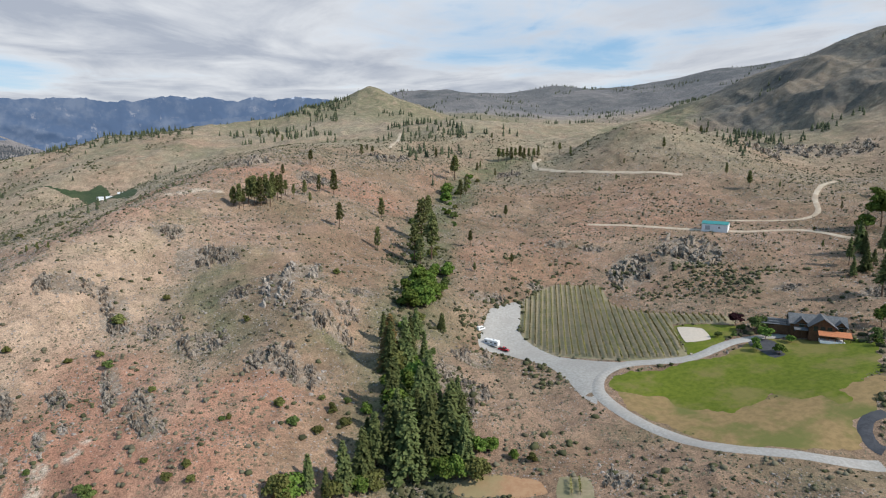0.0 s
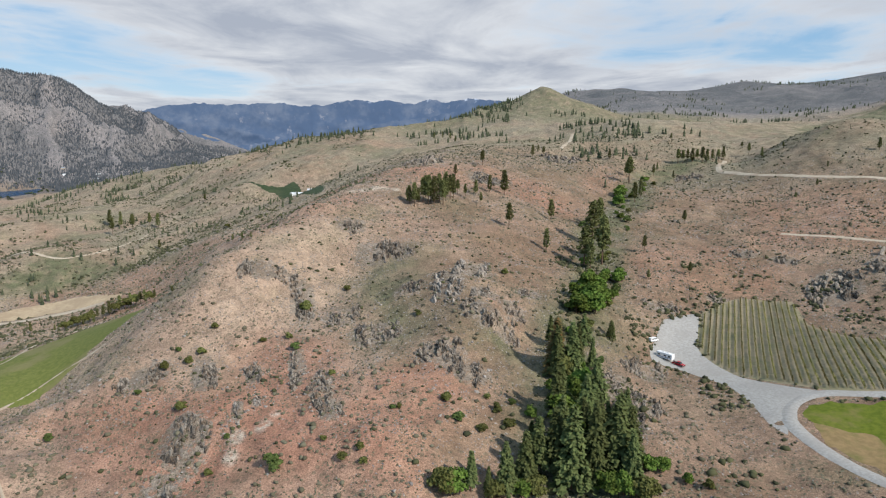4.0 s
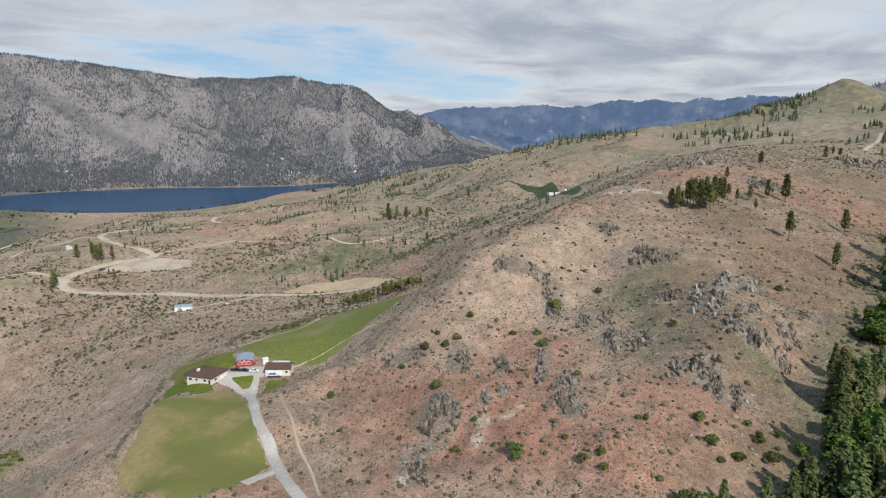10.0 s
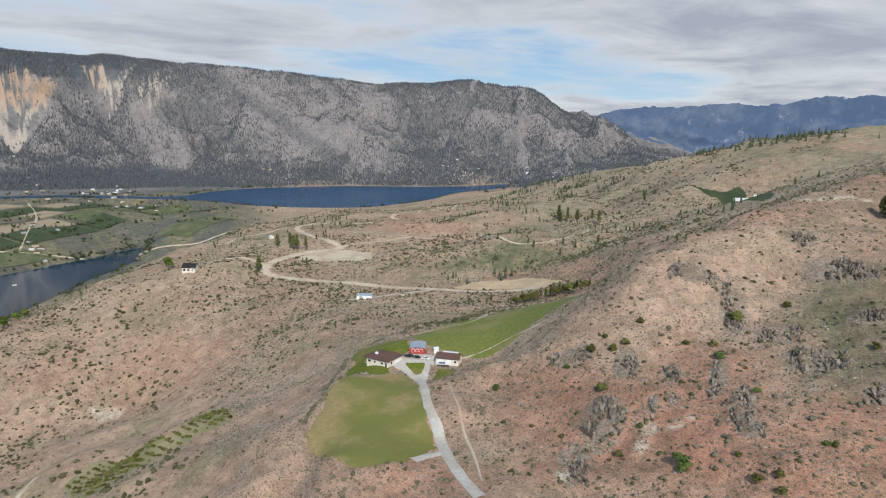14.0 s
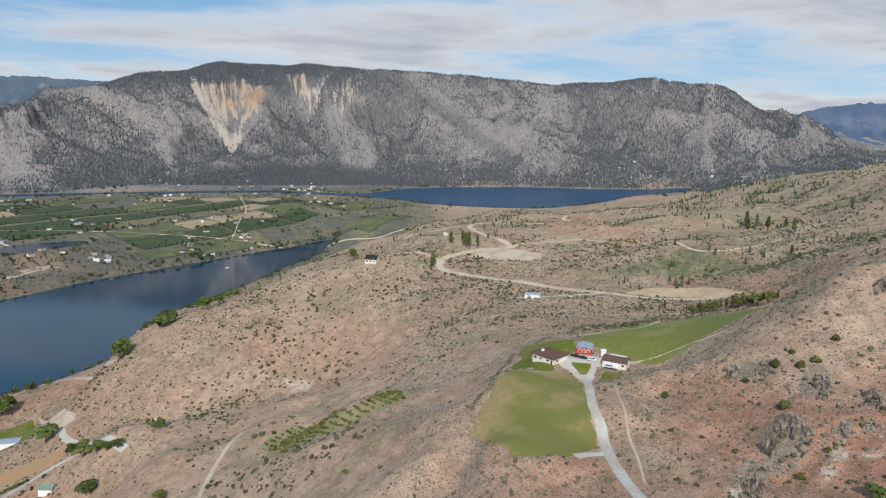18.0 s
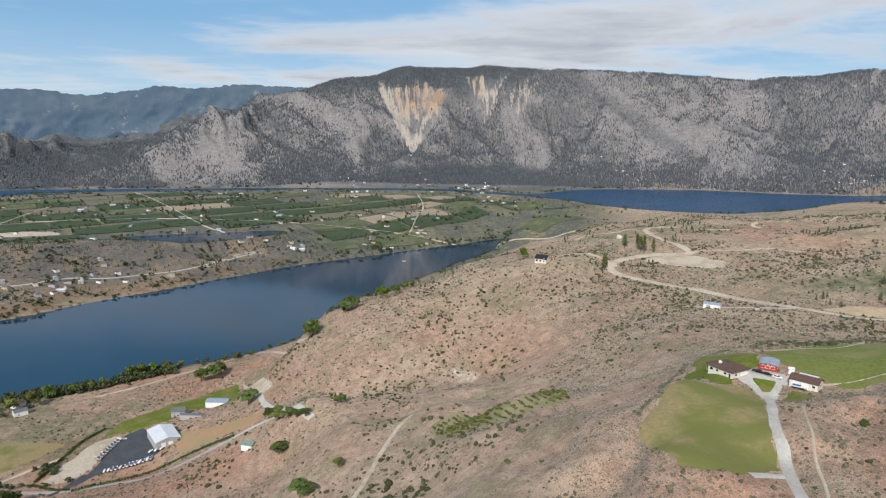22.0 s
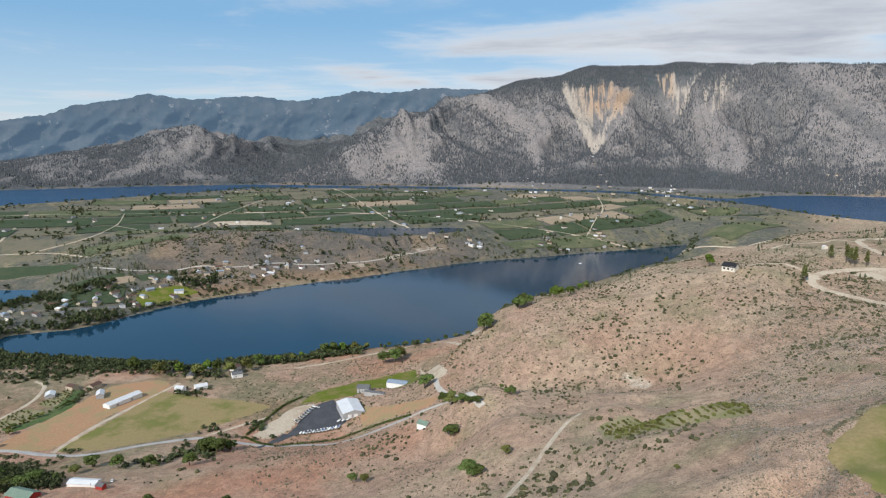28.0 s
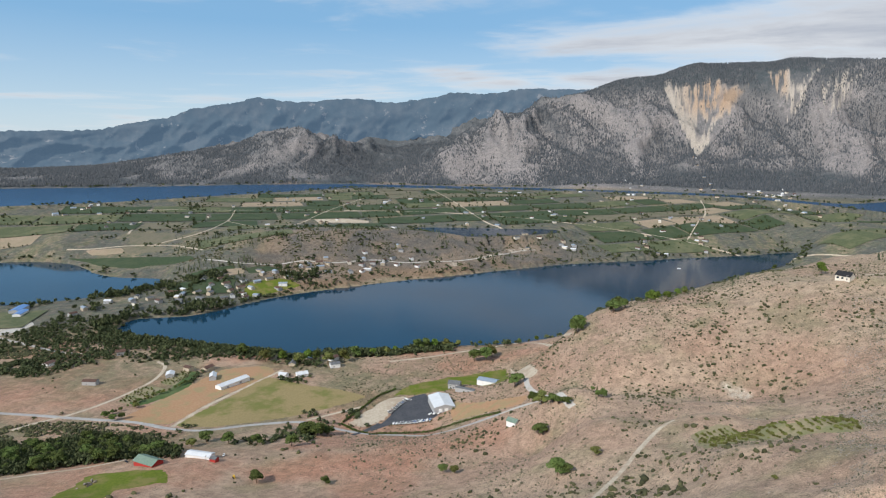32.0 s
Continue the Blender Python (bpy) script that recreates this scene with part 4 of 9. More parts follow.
def ground(x, y):
    """Height of the land sheet itself at x, y (arrays or numbers)."""
    x, y = np.asarray(x, float), np.asarray(y, float)
    a = np.arctan2(-x, y)
    a = np.where(a < AZ[0], a + 2 * np.pi, a)
    fl = np.clip((np.log(np.maximum(np.hypot(x, y), 40.0)) - math.log(40.0)) / 0.0085, 0, NR - 1.001)
    j = np.clip(np.searchsorted(AZ, a) - 1, 0, NA - 2)
    u = np.clip((a - AZ[j]) / (AZ[j + 1] - AZ[j]), 0, 1)
    i = fl.astype(int)
    v = (np.hypot(x, y) - RAD[i]) / (RAD[i + 1] - RAD[i])
    z00, z10, z01, z11 = gz[i, j], gz[i + 1, j], gz[i, j + 1], gz[i + 1, j + 1]
    # the faces are split along the diagonal (i, j) - (i + 1, j + 1)
    return np.where(u > v, z00 * (1 - u) + z01 * (u - v) + z11 * v, z00 * (1 - v) + z10 * (v - u) + z11 * u)

def sheet_mesh():
    co = np.stack([gx, gy, gz], 2).reshape(-1, 3)
    i, j = np.meshgrid(np.arange(NR - 1), np.arange(NA), indexing="ij")
    j2 = (j + 1) % NA
    a, b, c, d = i * NA + j, (i + 1) * NA + j, (i + 1) * NA + j2, i * NA + j2
    tri = np.concatenate([np.stack([a, d, c], 2).reshape(-1, 3), np.stack([a, c, b], 2).reshape(-1, 3)])
    # the cap under the drone
    hub = len(co)
    co = np.concatenate([co, [[0, 0, gz[0].mean()]]])
    k = np.arange(NA)
    tri = np.concatenate([tri, np.stack([np.full(NA, hub), (k + 1) % NA, k], 1)])
    me = bpy.data.meshes.new("ground")
    me.vertices.add(len(co))
    me.vertices.foreach_set("co", co.ravel())
    me.loops.add(tri.size)
    me.loops.foreach_set("vertex_index", tri.ravel())
    me.polygons.add(len(tri))
    me.polygons.foreach_set("loop_start", np.arange(len(tri)) * 3)
    me.polygons.foreach_set("use_smooth", np.ones(len(tri), bool))
    me.update(calc_edges=True)
    return me


ground_mesh = sheet_mesh()
ground_ob = tagged(new("ground", ground_mesh), "dry brown hills with sparse grass, rock outcrops and farmland", "ground", kind="structure")
ground_mesh.materials.append(MAT["earth"])


def flat_fill(loop, z, name, material):
    bm = bmesh.new()
    vs = [bm.verts.new((x, y, z)) for x, y in loop]
    f = bm.faces.new(vs)
    f.normal_update()
    if f.normal.z < 0:
        bmesh.ops.reverse_faces(bm, faces=[f])
    bmesh.ops.triangulate(bm, faces=bm.faces[:])
    me = bpy.data.meshes.new(name)
    bm.to_mesh(me)
    bm.free()
    me.materials.append(material)
    return new(name, me)


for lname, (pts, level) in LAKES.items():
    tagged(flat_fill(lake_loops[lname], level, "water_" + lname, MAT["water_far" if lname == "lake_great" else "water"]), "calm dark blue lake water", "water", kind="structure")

# ---- land cover: where rock, red soil, grass and timber lie ----
ZONES = {"red": [[(-119, 249), (-101, 257), (-78, 252), (-55, 210), (-39, 211), (-32, 232), (-20, 239), (-20, 215), (-25, 186), (-27, 165), (-80, 163), (-100, 189)], [(-173, 213), (-158, 226), (-115, 230), (-88, 226), (-74, 186), (-81, 162), (-111, 156), (-138, 181)], [(-62, 207), (-39, 233), (-29, 224), (-35, 181), (-48, 168), (-56, 178)], [(211, 609), (285, 555), (310, 475), (226, 409), (160, 434)], [(-430, -274), (-482, -223), (-492, -128), (-450, -110), (-424, -200), (-404, -250)], [(-2472, 2302), (-340, 543), (-267, 515), (-428, 621)]], "green": [[(128, 153), (138, 148), (150, 143), (142, 135), (127, 141)], [(-89, 307), (-54, 346), (-43, 329), (-37, 271), (-42, 237), (-62, 257)], [(-21, 252), (-1, 264), (9, 244), (2, 237), (-14, 238)], [(-537, 481), (-467, 619), (-325, 591), (-451, 534)], [(397, 947), (1161, 2014), (767, 1283), (310, 674)]]}
RAVINE_PINES = [(19, 183, 27.1), (14, 186, 21.7), (9, 186, 18.9), (26, 186, 26.6), (33, 189, 25.1), (38, 193, 18.8), (-11, 172, 12.7), (-1, 175, 16.1), (32, 202, 14.3), (24, 200, 16.1), (7, 192, 11.6), (18, 242, 22.2), (24, 241, 22.2), (33, 250, 13.4), (17, 263, 13.3), (32, 271, 14.3), (47, 288, 8.6), (18, 215, 18.0), (29, 197, 18.0), (17, 197, 17.8), (5, 183, 15.8), (37, 184, 18.1), (-6, 173, 8.8)]
RAVINE_LEAFY = [(-19, 169, 9.3), (-16, 170, 9.5), (4, 176, 7.6), (-4, 172, 8.3), (25, 222, 12.1), (20, 208, 17.6), (20, 238, 12.8), (41, 315, 17.8), (34, 320, 10.5), (49, 327, 9.9), (41, 339, 12.1), (30, 182, 10.5), (40, 179, 9.5), (48, 191, 6.0), (41, 303, 18.6), (31, 298, 12.7), (26, 227, 13.4), (29, 232, 9.2), (24, 247, 9.6), (44, 191, 7.0), (54, 186, 4.3), (59, 183, 4.5), (97, 581, 14.1), (93, 558, 17.7), (21, 215, 8.6), (23, 202, 10.2), (17, 226, 8.9), (8, 178, 8.3), (34, 180, 9.5)]
RAVINE_MORE = [(18, 238, 21.2), (27, 249, 18.7), (16, 211, 20.2), (26, 210, 17.9), (9, 190, 15.5), (36, 199, 18.9), (46, 287, 9.3), (31, 222, 18.7), (40, 212, 14.2), (-11, 178, 7.5)]
HILL_BUSHES = [(-71, 175, 5.9), (-50, 175, 2.5), (-45, 177, 2.2), (-43, 173, 2.5), (-17, 200, 3.4), (-9, 198, 3.0), (-4, 211, 3.5), (0, 204, 3.7), (1, 217, 2.9), (-8, 218, 2.4), (-22, 209, 3.3), (-94, 255, 3.1), (-89, 248, 3.5), (-94, 278, 6.8), (-80, 300, 3.4), (-40, 269, 2.5), (-138, 244, 2.4), (-128, 244, 3.2), (-131, 238, 3.9), (-139, 234, 3.9), (-171, 207, 3.1), (-128, 257, 2.7), (-3, 328, 3.6), (-118, 207, 4.2), (-93, 190, 2.1), (-94, 178, 2.4), (-58, 183, 1.9), (-37, 200, 2.0), (-143, 221, 2.5), (-105, 253, 2.6), (-67, 225, 2.7), (-285, 615, 6.1), (-39, 199, 1.9)]
BRUSH_SLOPES = [[(-514, -593), (-537, -566), (-548, -511), (-553, -458), (-537, -422), (-505, -402), (-484, -452), (-456, -499), (-441, -520)], [(-805, -878), (-798, -829), (-786, -773), (-753, -727), (-725, -756), (-684, -759)]]
GARDEN_ROW = [(-573, -513), (-580, -508), (-591, -506), (-616, -505), (-625, -503), (-646, -501), (-656, -494), (-676, -489), (-689, -488), (-699, -484)]
WHITE_CUTS = [(-1664, -193), (-1702, -173), (-1734, -149), (-1779, -119), (-1797, -87), (-1570, -256)]
BOULDERS = [(148, 241), (162, 237), (224, 233), (223, 228), (229, 232), (15, 177)]
BORDER_BRUSH = [[(-295, 217), (-277, 200), (-273, 191), (-232, 157), (-226, 146), (-217, 136)], [(-299, 238), (-300, 245), (-298, 251)], [(-291, 258), (-314, 289), (-313, 299)], [(-287, 306), (-331, 374), (-331, 395)]]
GULLY_PINES = [(44, 379, 24.4), (54, 425, 31.0), (56, 390, 30.5), (64, 466, 23.3), (64, 430, 17.8), (108, 568, 17.5), (114, 631, 25.4), (115, 579, 17.3), (47, 374, 17.3), (66, 474, 19.4), (22, 390, 14.2), (29, 460, 15.3), (-1, 410, 16.4), (-5, 490, 19.3), (-16, 485, 13.5), (-21, 447, 8.6), (152, 700, 12.6), (172, 698, 8.8), (159, 716, 9.7), (116, 658, 14.7)]
CLUSTER_PINES = [(-69, 429, 12.9), (-65, 426, 16.5), (-63, 429, 12.2), (-60, 433, 17.5), (-56, 431, 20.4), (-55, 435, 15.0), (-52, 431, 19.7), (-49, 434, 19.5), (-46, 431, 17.5), (-45, 440, 20.1), (-43, 450, 17.5), (-41, 455, 17.3), (-39, 467, 10.9), (-60, 446, 15.3), (-48, 461, 13.9), (-33, 462, 10.0), (-26, 474, 11.1), (-71, 432, 9.3)]
HILL_PINES = [(106, 382, 8.7), (79, 367, 5.9), (135, 508, 10.8), (86, 415, 11.2), (260, 573, 6.4), (351, 537, 11.4), (350, 501, 15.1), (332, 620, 11.6), (366, 483, 6.7), (-25, 566, 13.1), (23, 684, 13.0), (-45, 520, 8.9), (293, 343, 6.0), (113, 752, 12.0), (199, 828, 11.0), (236, 555, 5.2), (201, 550, 3.6), (315, 378, 3.8), (280, 381, 3.8), (160, 412, 3.2), (279, 694, 7.6), (377, 655, 7.9), (399, 664, 9.9), (409, 669, 8.8), (285, 611, 5.7), (367, 415, 6.7)]
EAST_TREES = [(288, 316, 16.5), (303, 326, 18.6), (338, 360, 11.9), (261, 264, 22.5), (281, 297, 16.2), (348, 359, 22.8), (287, 298, 11.0), (272, 295, 10.8), (414, 436, 8.8), (302, 321, 13.3), (309, 315, 16.5), (232, 233, 10.1), (329, 358, 7.4)]
KNOLL_PINES = [(187, 742, 16.7), (192, 741, 14.7), (197, 741, 15.3), (202, 740, 16.0), (207, 740, 14.7), (213, 741, 18.1), (218, 741, 16.1), (228, 755, 15.0), (242, 779, 14.1), (249, 783, 15.6), (276, 780, 14.2), (262, 703, 10.9), (35, 697, 10.3), (-127, 1072, 11.7), (-113, 1071, 11.7), (-99, 1061, 10.7), (-84, 980, 9.9), (281, 818, 8.9), (30, 713, 8.0)]
MID_PINES = [(-697, 415, 16.4), (-681, 423, 21.4), (-675, 429, 22.1), (-673, 441, 18.6), (-675, 424, 20.6), (-630, 350, 18.7), (-749, 296, 12.4), (-548, 819, 31.1), (-519, 798, 24.4), (-469, 745, 21.0), (-458, 765, 18.0), (-443, 758, 19.2), (-372, 636, 10.7), (-501, 752, 21.7), (-163, 286, 4.1), (-361, 432, 8.9), (-416, 833, 12.0), (-220, 482, 6.5), (-147, 333, 4.5), (-139, 326, 4.3)]
ROW_PINES = [(-334, 423, 8.0), (-330, 426, 8.5), (-327, 430, 9.0), (-323, 433, 10.4), (-319, 434, 10.9), (-315, 437, 11.3), (-312, 441, 11.3), (-306, 439, 12.1), (-302, 441, 11.6), (-299, 444, 11.6), (-300, 451, 11.7), (-297, 453, 12.1), (-293, 454, 12.1), (-289, 454, 12.0), (-282, 450, 11.8), (-276, 446, 11.1), (-211, 346, 8.6), (-208, 346, 7.5), (-314, 427, 7.8), (-307, 429, 8.2)]
LOW_TREES = [(-502, -321, 11.9), (-507, -348, 12.0), (-506, -293, 10.7), (-557, -261, 15.9), (-555, -251, 15.2), (-565, -241, 11.5), (-373, -6, 12.5), (-371, 0, 7.5), (-435, -96, 8.9), (-432, -86, 7.4), (-411, -247, 11.5), (-417, -190, 7.5), (-384, 20, 6.7), (-481, -19, 11.4), (-506, 31, 6.8), (-556, -26, 11.7), (-528, -18, 11.7), (-514, -10, 10.8), (-507, -3, 8.5), (-502, 4, 7.4), (-860, -102, 20.1), (-855, -119, 19.2), (-643, -49, 16.0), (-876, -95, 17.7), (-503, -256, 11.7), (-486, -351, 8.8), (-562, -494, 8.1), (-569, -488, 8.2), (-605, -496, 7.1), (-567, -508, 8.2), (-251, 88, 2.8)]
SHORE_TREES = [(-904, -214, 20.4), (-912, -205, 18.7), (-918, -190, 16.0), (-929, -173, 14.2), (-936, -156, 11.4), (-952, -121, 9.6), (-957, -93, 8.6), (-966, -57, 7.7), (-980, -30, 9.7), (-820, -352, 24.5), (-809, -330, 25.9), (-826, -310, 21.9), (-853, -301, 18.0), (-865, -277, 12.7), (-873, -257, 11.8), (-717, 23, 19.0), (-711, 20, 17.5), (-735, 64, 17.7), (-738, 77, 12.8), (-759, 110, 16.6), (-748, 115, 14.2), (-775, 133, 13.2), (-801, 151, 10.5), (-804, 159, 9.0), (-826, -472, 26.9), (-806, -426, 30.6), (-812, -401, 24.5), (-803, -371, 28.5), (-736, 293, 14.5), (-888, -247, 11.1), (-818, -364, 28.0)]
CABIN_TREES = [(-743, 62, 17.3), (-752, 68, 15.7), (-773, 79, 7.8), (-1247, 180, 25.5), (-1223, 188, 21.0), (-1248, 219, 18.4), (-1336, 256, 23.3), (-818, 163, 10.8), (-1711, 570, 20.7), (-512, 30, 7.6), (-505, 35, 8.0), (-519, 27, 5.4), (-501, 114, 4.3)]
NEAR_CRAGS = [(-121, 231, 12, 28), (-108, 190, 18, 33), (-106, 170, 14, 26), (-97, 283, 14, 34), (-106, 296, 12, 12), (-28, 288, 16, 41), (-19, 318, 22, 43), (-9, 262, 26, 18), (1, 279, 15, 15), (-122, 295, 25, 16), (-75, 340, 27, 24), (-59, 338, 12, 17), (-101, 232, 8, 20), (-84, 235, 8, 38), (-68, 215, 10, 35), (-145, 231, 22, 17), (-28, 239, 18, 17), (-15, 230, 19, 14), (-58, 259, 25, 22), (-60, 199, 10, 16), (-95, 203, 5, 17), (-90, 208, 4, 10), (-77, 274, 18, 22), (-47, 291, 16, 15), (-93, 364, 20, 21), (-83, 572, 41, 60)]
EAST_CRAGS = [(224, 377, 45, 53), (182, 369, 31, 51), (239, 301, 19, 14), (150, 423, 20, 14), (170, 409, 19, 15), (43, 245, 15, 28), (47, 235, 22, 25), (59, 270, 20, 22), (82, 167, 10, 15), (45, 214, 7, 15), (80, 342, 21, 12), (115, 357, 15, 13), (471, 655, 45, 60), (525, 680, 45, 60), (555, 662, 34, 52), (584, 645, 37, 60), (54, 695, 45, 60), (263, 270, 14, 31), (187, 695, 31, 26), (-12, 283, 14, 17), (-19, 524, 38, 35), (9, 309, 15, 25), (-23, 236, 15, 19)]
GROVE_NORTH = [(-833, -883), (-968, -903), (-964, -784), (-911, -729), (-868, -591), (-842, -480), (-820, -352), (-784, -321), (-802, -442), (-821, -563), (-821, -649), (-770, -678), (-801, -812)]
GROVE_SOUTH = [(-449, -554), (-475, -515), (-511, -469), (-505, -412), (-461, -347), (-434, -335), (-440, -383), (-425, -417), (-401, -447), (-381, -482)]
VINE_DIR = (0.301, 0.953)
HOUSE_CLUSTERS = [
    (-1310, -632, 9, 35, 35, "on the far lake bank", "houses on the far bank"),
    (-1407, -573, 10, 40, 30, "on the far lake bank", "houses on the far bank"),
    (-1500, -486, 9, 40, 30, "on the far lake bank", "houses on the far bank"),
    (-1536, -406, 7, 40, 30, "on the far lake bank", "houses on the far bank"),
    (-1180, -715, 10, 40, 35, "on the far lake bank", "houses on the far bank"),
    (-1211, -679, 9, 35, 35, "on the far lake bank", "houses on the far bank"),
    (-1117, -742, 8, 30, 30, "on the far lake bank", "houses on the far bank"),
    (-1948, 290, 7, 60, 25, "above the far shore", "houses above the far shore"),
    (-2008, 468, 6, 60, 25, "above the far shore", "houses above the far shore"),
    (-1860, 33, 5, 50, 30, "above the far shore", "houses above the far shore"),
    (-1875, -84, 4, 60, 40, "above the far shore", "houses above the far shore"),
    (-788, -373, 4, 22, 16, "at the near shore", "houses at the near shore"),
    (-819, -316, 2, 14, 10, "at the near shore", "houses at the near shore"),
    (-735, -484, 4, 20, 18, "at the near shore", "houses at the near shore"),
    (-736, -661, 3, 50, 30, "at the near shore", "houses at the near shore"),
    (-1077, -829, 4, 40, 30, "between the two lakes", "houses between the lakes"),
    (-1026, -903, 3, 40, 30, "between the two lakes", "houses between the lakes"),
    (-1955, -1312, 8, 120, 90, "on the plain", "houses on the plain"),
    (-2129, -845, 9, 150, 90, "on the plain", "houses on the plain"),
    (-2175, -356, 9, 150, 80, "on the plain", "houses on the plain"),
    (-2487, -639, 10, 200, 90, "on the plain", "houses on the plain"),
    (-2376, 43, 9, 150, 80, "on the plain", "houses on the plain"),
    (-2286, 433, 9, 120, 80, "on the plain", "houses on the plain"),
    (-2932, 883, 9, 120, 60, "on the plain", "houses on the plain"),
    (-2669, -1048, 9, 200, 60, "on the plain", "houses on the plain"),
    (-1938, -1626, 8, 120, 60, "on the plain", "houses on the plain"),
    (-2773, -195, 9, 200, 60, "on the plain", "houses on the plain"),
    (-2835, 296, 9, 200, 60, "on the plain", "houses on the plain"),
    (-2471, 943, 8, 100, 60, "on the plain", "houses on the plain"),
    (-2315, 2580, 12, 120, 60, "at the lake head", "houses at the head of the lake"),
    (-2134, 2845, 8, 120, 50, "at the lake head", "houses at the head of the lake"),
    (-3230, 731, 9, 200, 20, "across the great lake", "houses across the great lake"),
    (-2874, 1785, 9, 200, 20, "across the great lake", "houses across the great lake"),
    (-3032, 1018, 10, 100, 40, "across the great lake", "houses across the great lake"),
    (-3265, 377, 8, 120, 25, "across the great lake", "houses across the great lake"),
]
HEDGES = [[(-613, -241), (-654, -232), (-695, -223), (-723, -207)], [(-606, -240), (-594, -223), (-587, -205)], [(-583, -201), (-596, -163), (-602, -126), (-593, -94), (-571, -60)]]
SHOP = (-669, -137)
BOAT_LINES = [[(-648, -197), (-692, -184)], [(-622, -186), (-633, -142)], [(-647, -149), (-646, -133)]]
NORTH_CREST = [(-4.95, 614), (-1.44, 600), (-1.01, 631), (1.8, 644), (3.68, 656), (5.79, 628), (7.02, 656), (8.42, 614), (9.47, 623), (10.77, 648), (12.05, 627), (13.61, 645), (16.3, 600), (18.62, 594), (20.05, 611), (23.9, 588), (26.86, 596), (29.34, 571), (30.73, 533), (32.33, 490), (36.84, 424)]
NORTH_SPUR = [(4.37, 563), (7.1, 514), (10.43, 480), (16.17, 387), (19.44, 348), (23.8, 298), (26.8, 384), (30.82, 422)]
WEST_CREST = [(82.07, 688), (86.28, 721), (89.16, 724), (92.59, 734), (96.05, 693), (99.06, 705), (100.57, 667), (104.08, 623), (108.29, 652), (112.43, 613), (115.94, 647), (118.48, 594), (121.17, 557), (122.94, 492), (125.48, 457), (127.93, 408), (130.25, 390), (132.46, 395), (134.57, 385), (137.84, 394), (142.29, 365)]


def flag(name, values):
    a = ground_mesh.attributes.new(name, "FLOAT", "POINT")
    full = np.zeros(len(ground_mesh.vertices), np.float32)
    full[:values.size] = values.ravel()
    a.data.foreach_set("value", full)


def cover():
    az = np.degrees(ga)
    wob = fbm(gx / 40, gy / 40, 3, 5) * 12
    soft = {}
    for kind, loops in ZONES.items():
        v = np.zeros(gx.shape)
        for lp in loops:
            c = np.mean(lp, 0)
            span = np.max(np.hypot(*(np.array(lp) - c).T)) + 60
            m = np.hypot(gx - c[0], gy - c[1]) < span
            d = inside(gx[m], gy[m], lp)
            v[m] = np.maximum(v[m], smooth(-16, 18, d + wob[m]))
        soft[kind] = v
    dist = np.full(gx.shape, 1e9)
    for x, y, w, dep in NEAR_CRAGS + EAST_CRAGS:
        ang = math.atan2(-x, y)
        u, v = (gx - x) * math.cos(ang) + (gy - y) * math.sin(ang), -(gx - x) * math.sin(ang) + (gy - y) * math.cos(ang)
        dist = np.minimum(dist, np.hypot(u / (w * 0.62), v / (dep * 0.62)))
    near = 1 - smooth(900, 1500, gr)
    rock = smooth(1.15, 0.55, dist) * 0.62
    rock = np.maximum(rock, near * smooth(0.86, 0.93, crag(gx / 55, gy / 55, 4, 31)) * 0.36 * smooth(150, 230, gz))
    slope = np.hypot(np.gradient(gz, axis=0) / np.gradient(gr, axis=0), np.gradient(gz, axis=1) / (np.gradient(ga, axis=1) * gr))
    rock = np.maximum(rock, smooth(0.7, 1.1, slope) * 0.5 * (1 - smooth(2400, 3000, gr)))
    # rocky eastern mountain; the cloud shade on it is put in as darker cover
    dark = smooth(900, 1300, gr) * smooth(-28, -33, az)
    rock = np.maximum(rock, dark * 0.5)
    red = np.maximum(soft["red"], smooth(0.12, 0.5, fbm(gx / 130, gy / 130, 3, 77)) * 0.75 * near * (0.3 + 0.7 * smooth(62, 45, az)))
    red = np.maximum(red, smooth(110, 60, gz) * (1 - smooth(1150, 1250, gr)) * smooth(84, 94, az) * (0.12 + 0.62 * smooth(-0.1, 0.35, fbm(gx / 75, gy / 75, 4, 78))))
    red = red * (1 - 0.55 * smooth(-6, -14, az))
    rv = np.array(RIDGES["ravine"], float)[:, :2]
    rd = np.full(gx.shape, 1e9)
    for (x0, y0), (x1, y1) in zip(rv[:-1], rv[1:]):
        t = np.clip(((gx - x0) * (x1 - x0) + (gy - y0) * (y1 - y0)) / ((x1 - x0) ** 2 + (y1 - y0) ** 2), 0, 1)
        rd = np.minimum(rd, np.hypot(gx - x0 - t * (x1 - x0), gy - y0 - t * (y1 - y0)))
    green = np.maximum(soft["green"], smooth(26, 6, rd + wob * 0.6))
    green = np.maximum(green, smooth(0.1, 0.45, fbm(gx / 90, gy / 90, 3, 41)) * 0.45 * smooth(500, 900, gr) * (1 - smooth(2000, 2600, gr)))
    green = np.maximum(green, smooth(1150, 1300, gr) * smooth(-20, -15, az) * smooth(25, 15, az) * 0.7)
    green = np.maximum(green, smooth(60, 20, gz) * smooth(1300, 1500, gr) * (1 - smooth(3200, 3400, gr)) * 0.7)
    plain = smooth(116, 100, gz) * np.maximum(smooth(1500, 1620, gr), smooth(1200, 1300, gr) * smooth(114, 119, az)) * (1 - smooth(3250, 3400, gr)) * smooth(58, 64, az)
    green = np.maximum(green, plain * 0.95)
    green = np.maximum(green, smooth(46, 34, gz) * smooth(1120, 1160, gr) * (1 - smooth(1540, 1600, gr)) * smooth(104, 110, az) * 0.85)
    flat_low = smooth(60, 25, gz) * (1 - smooth(1000, 1200, gr))
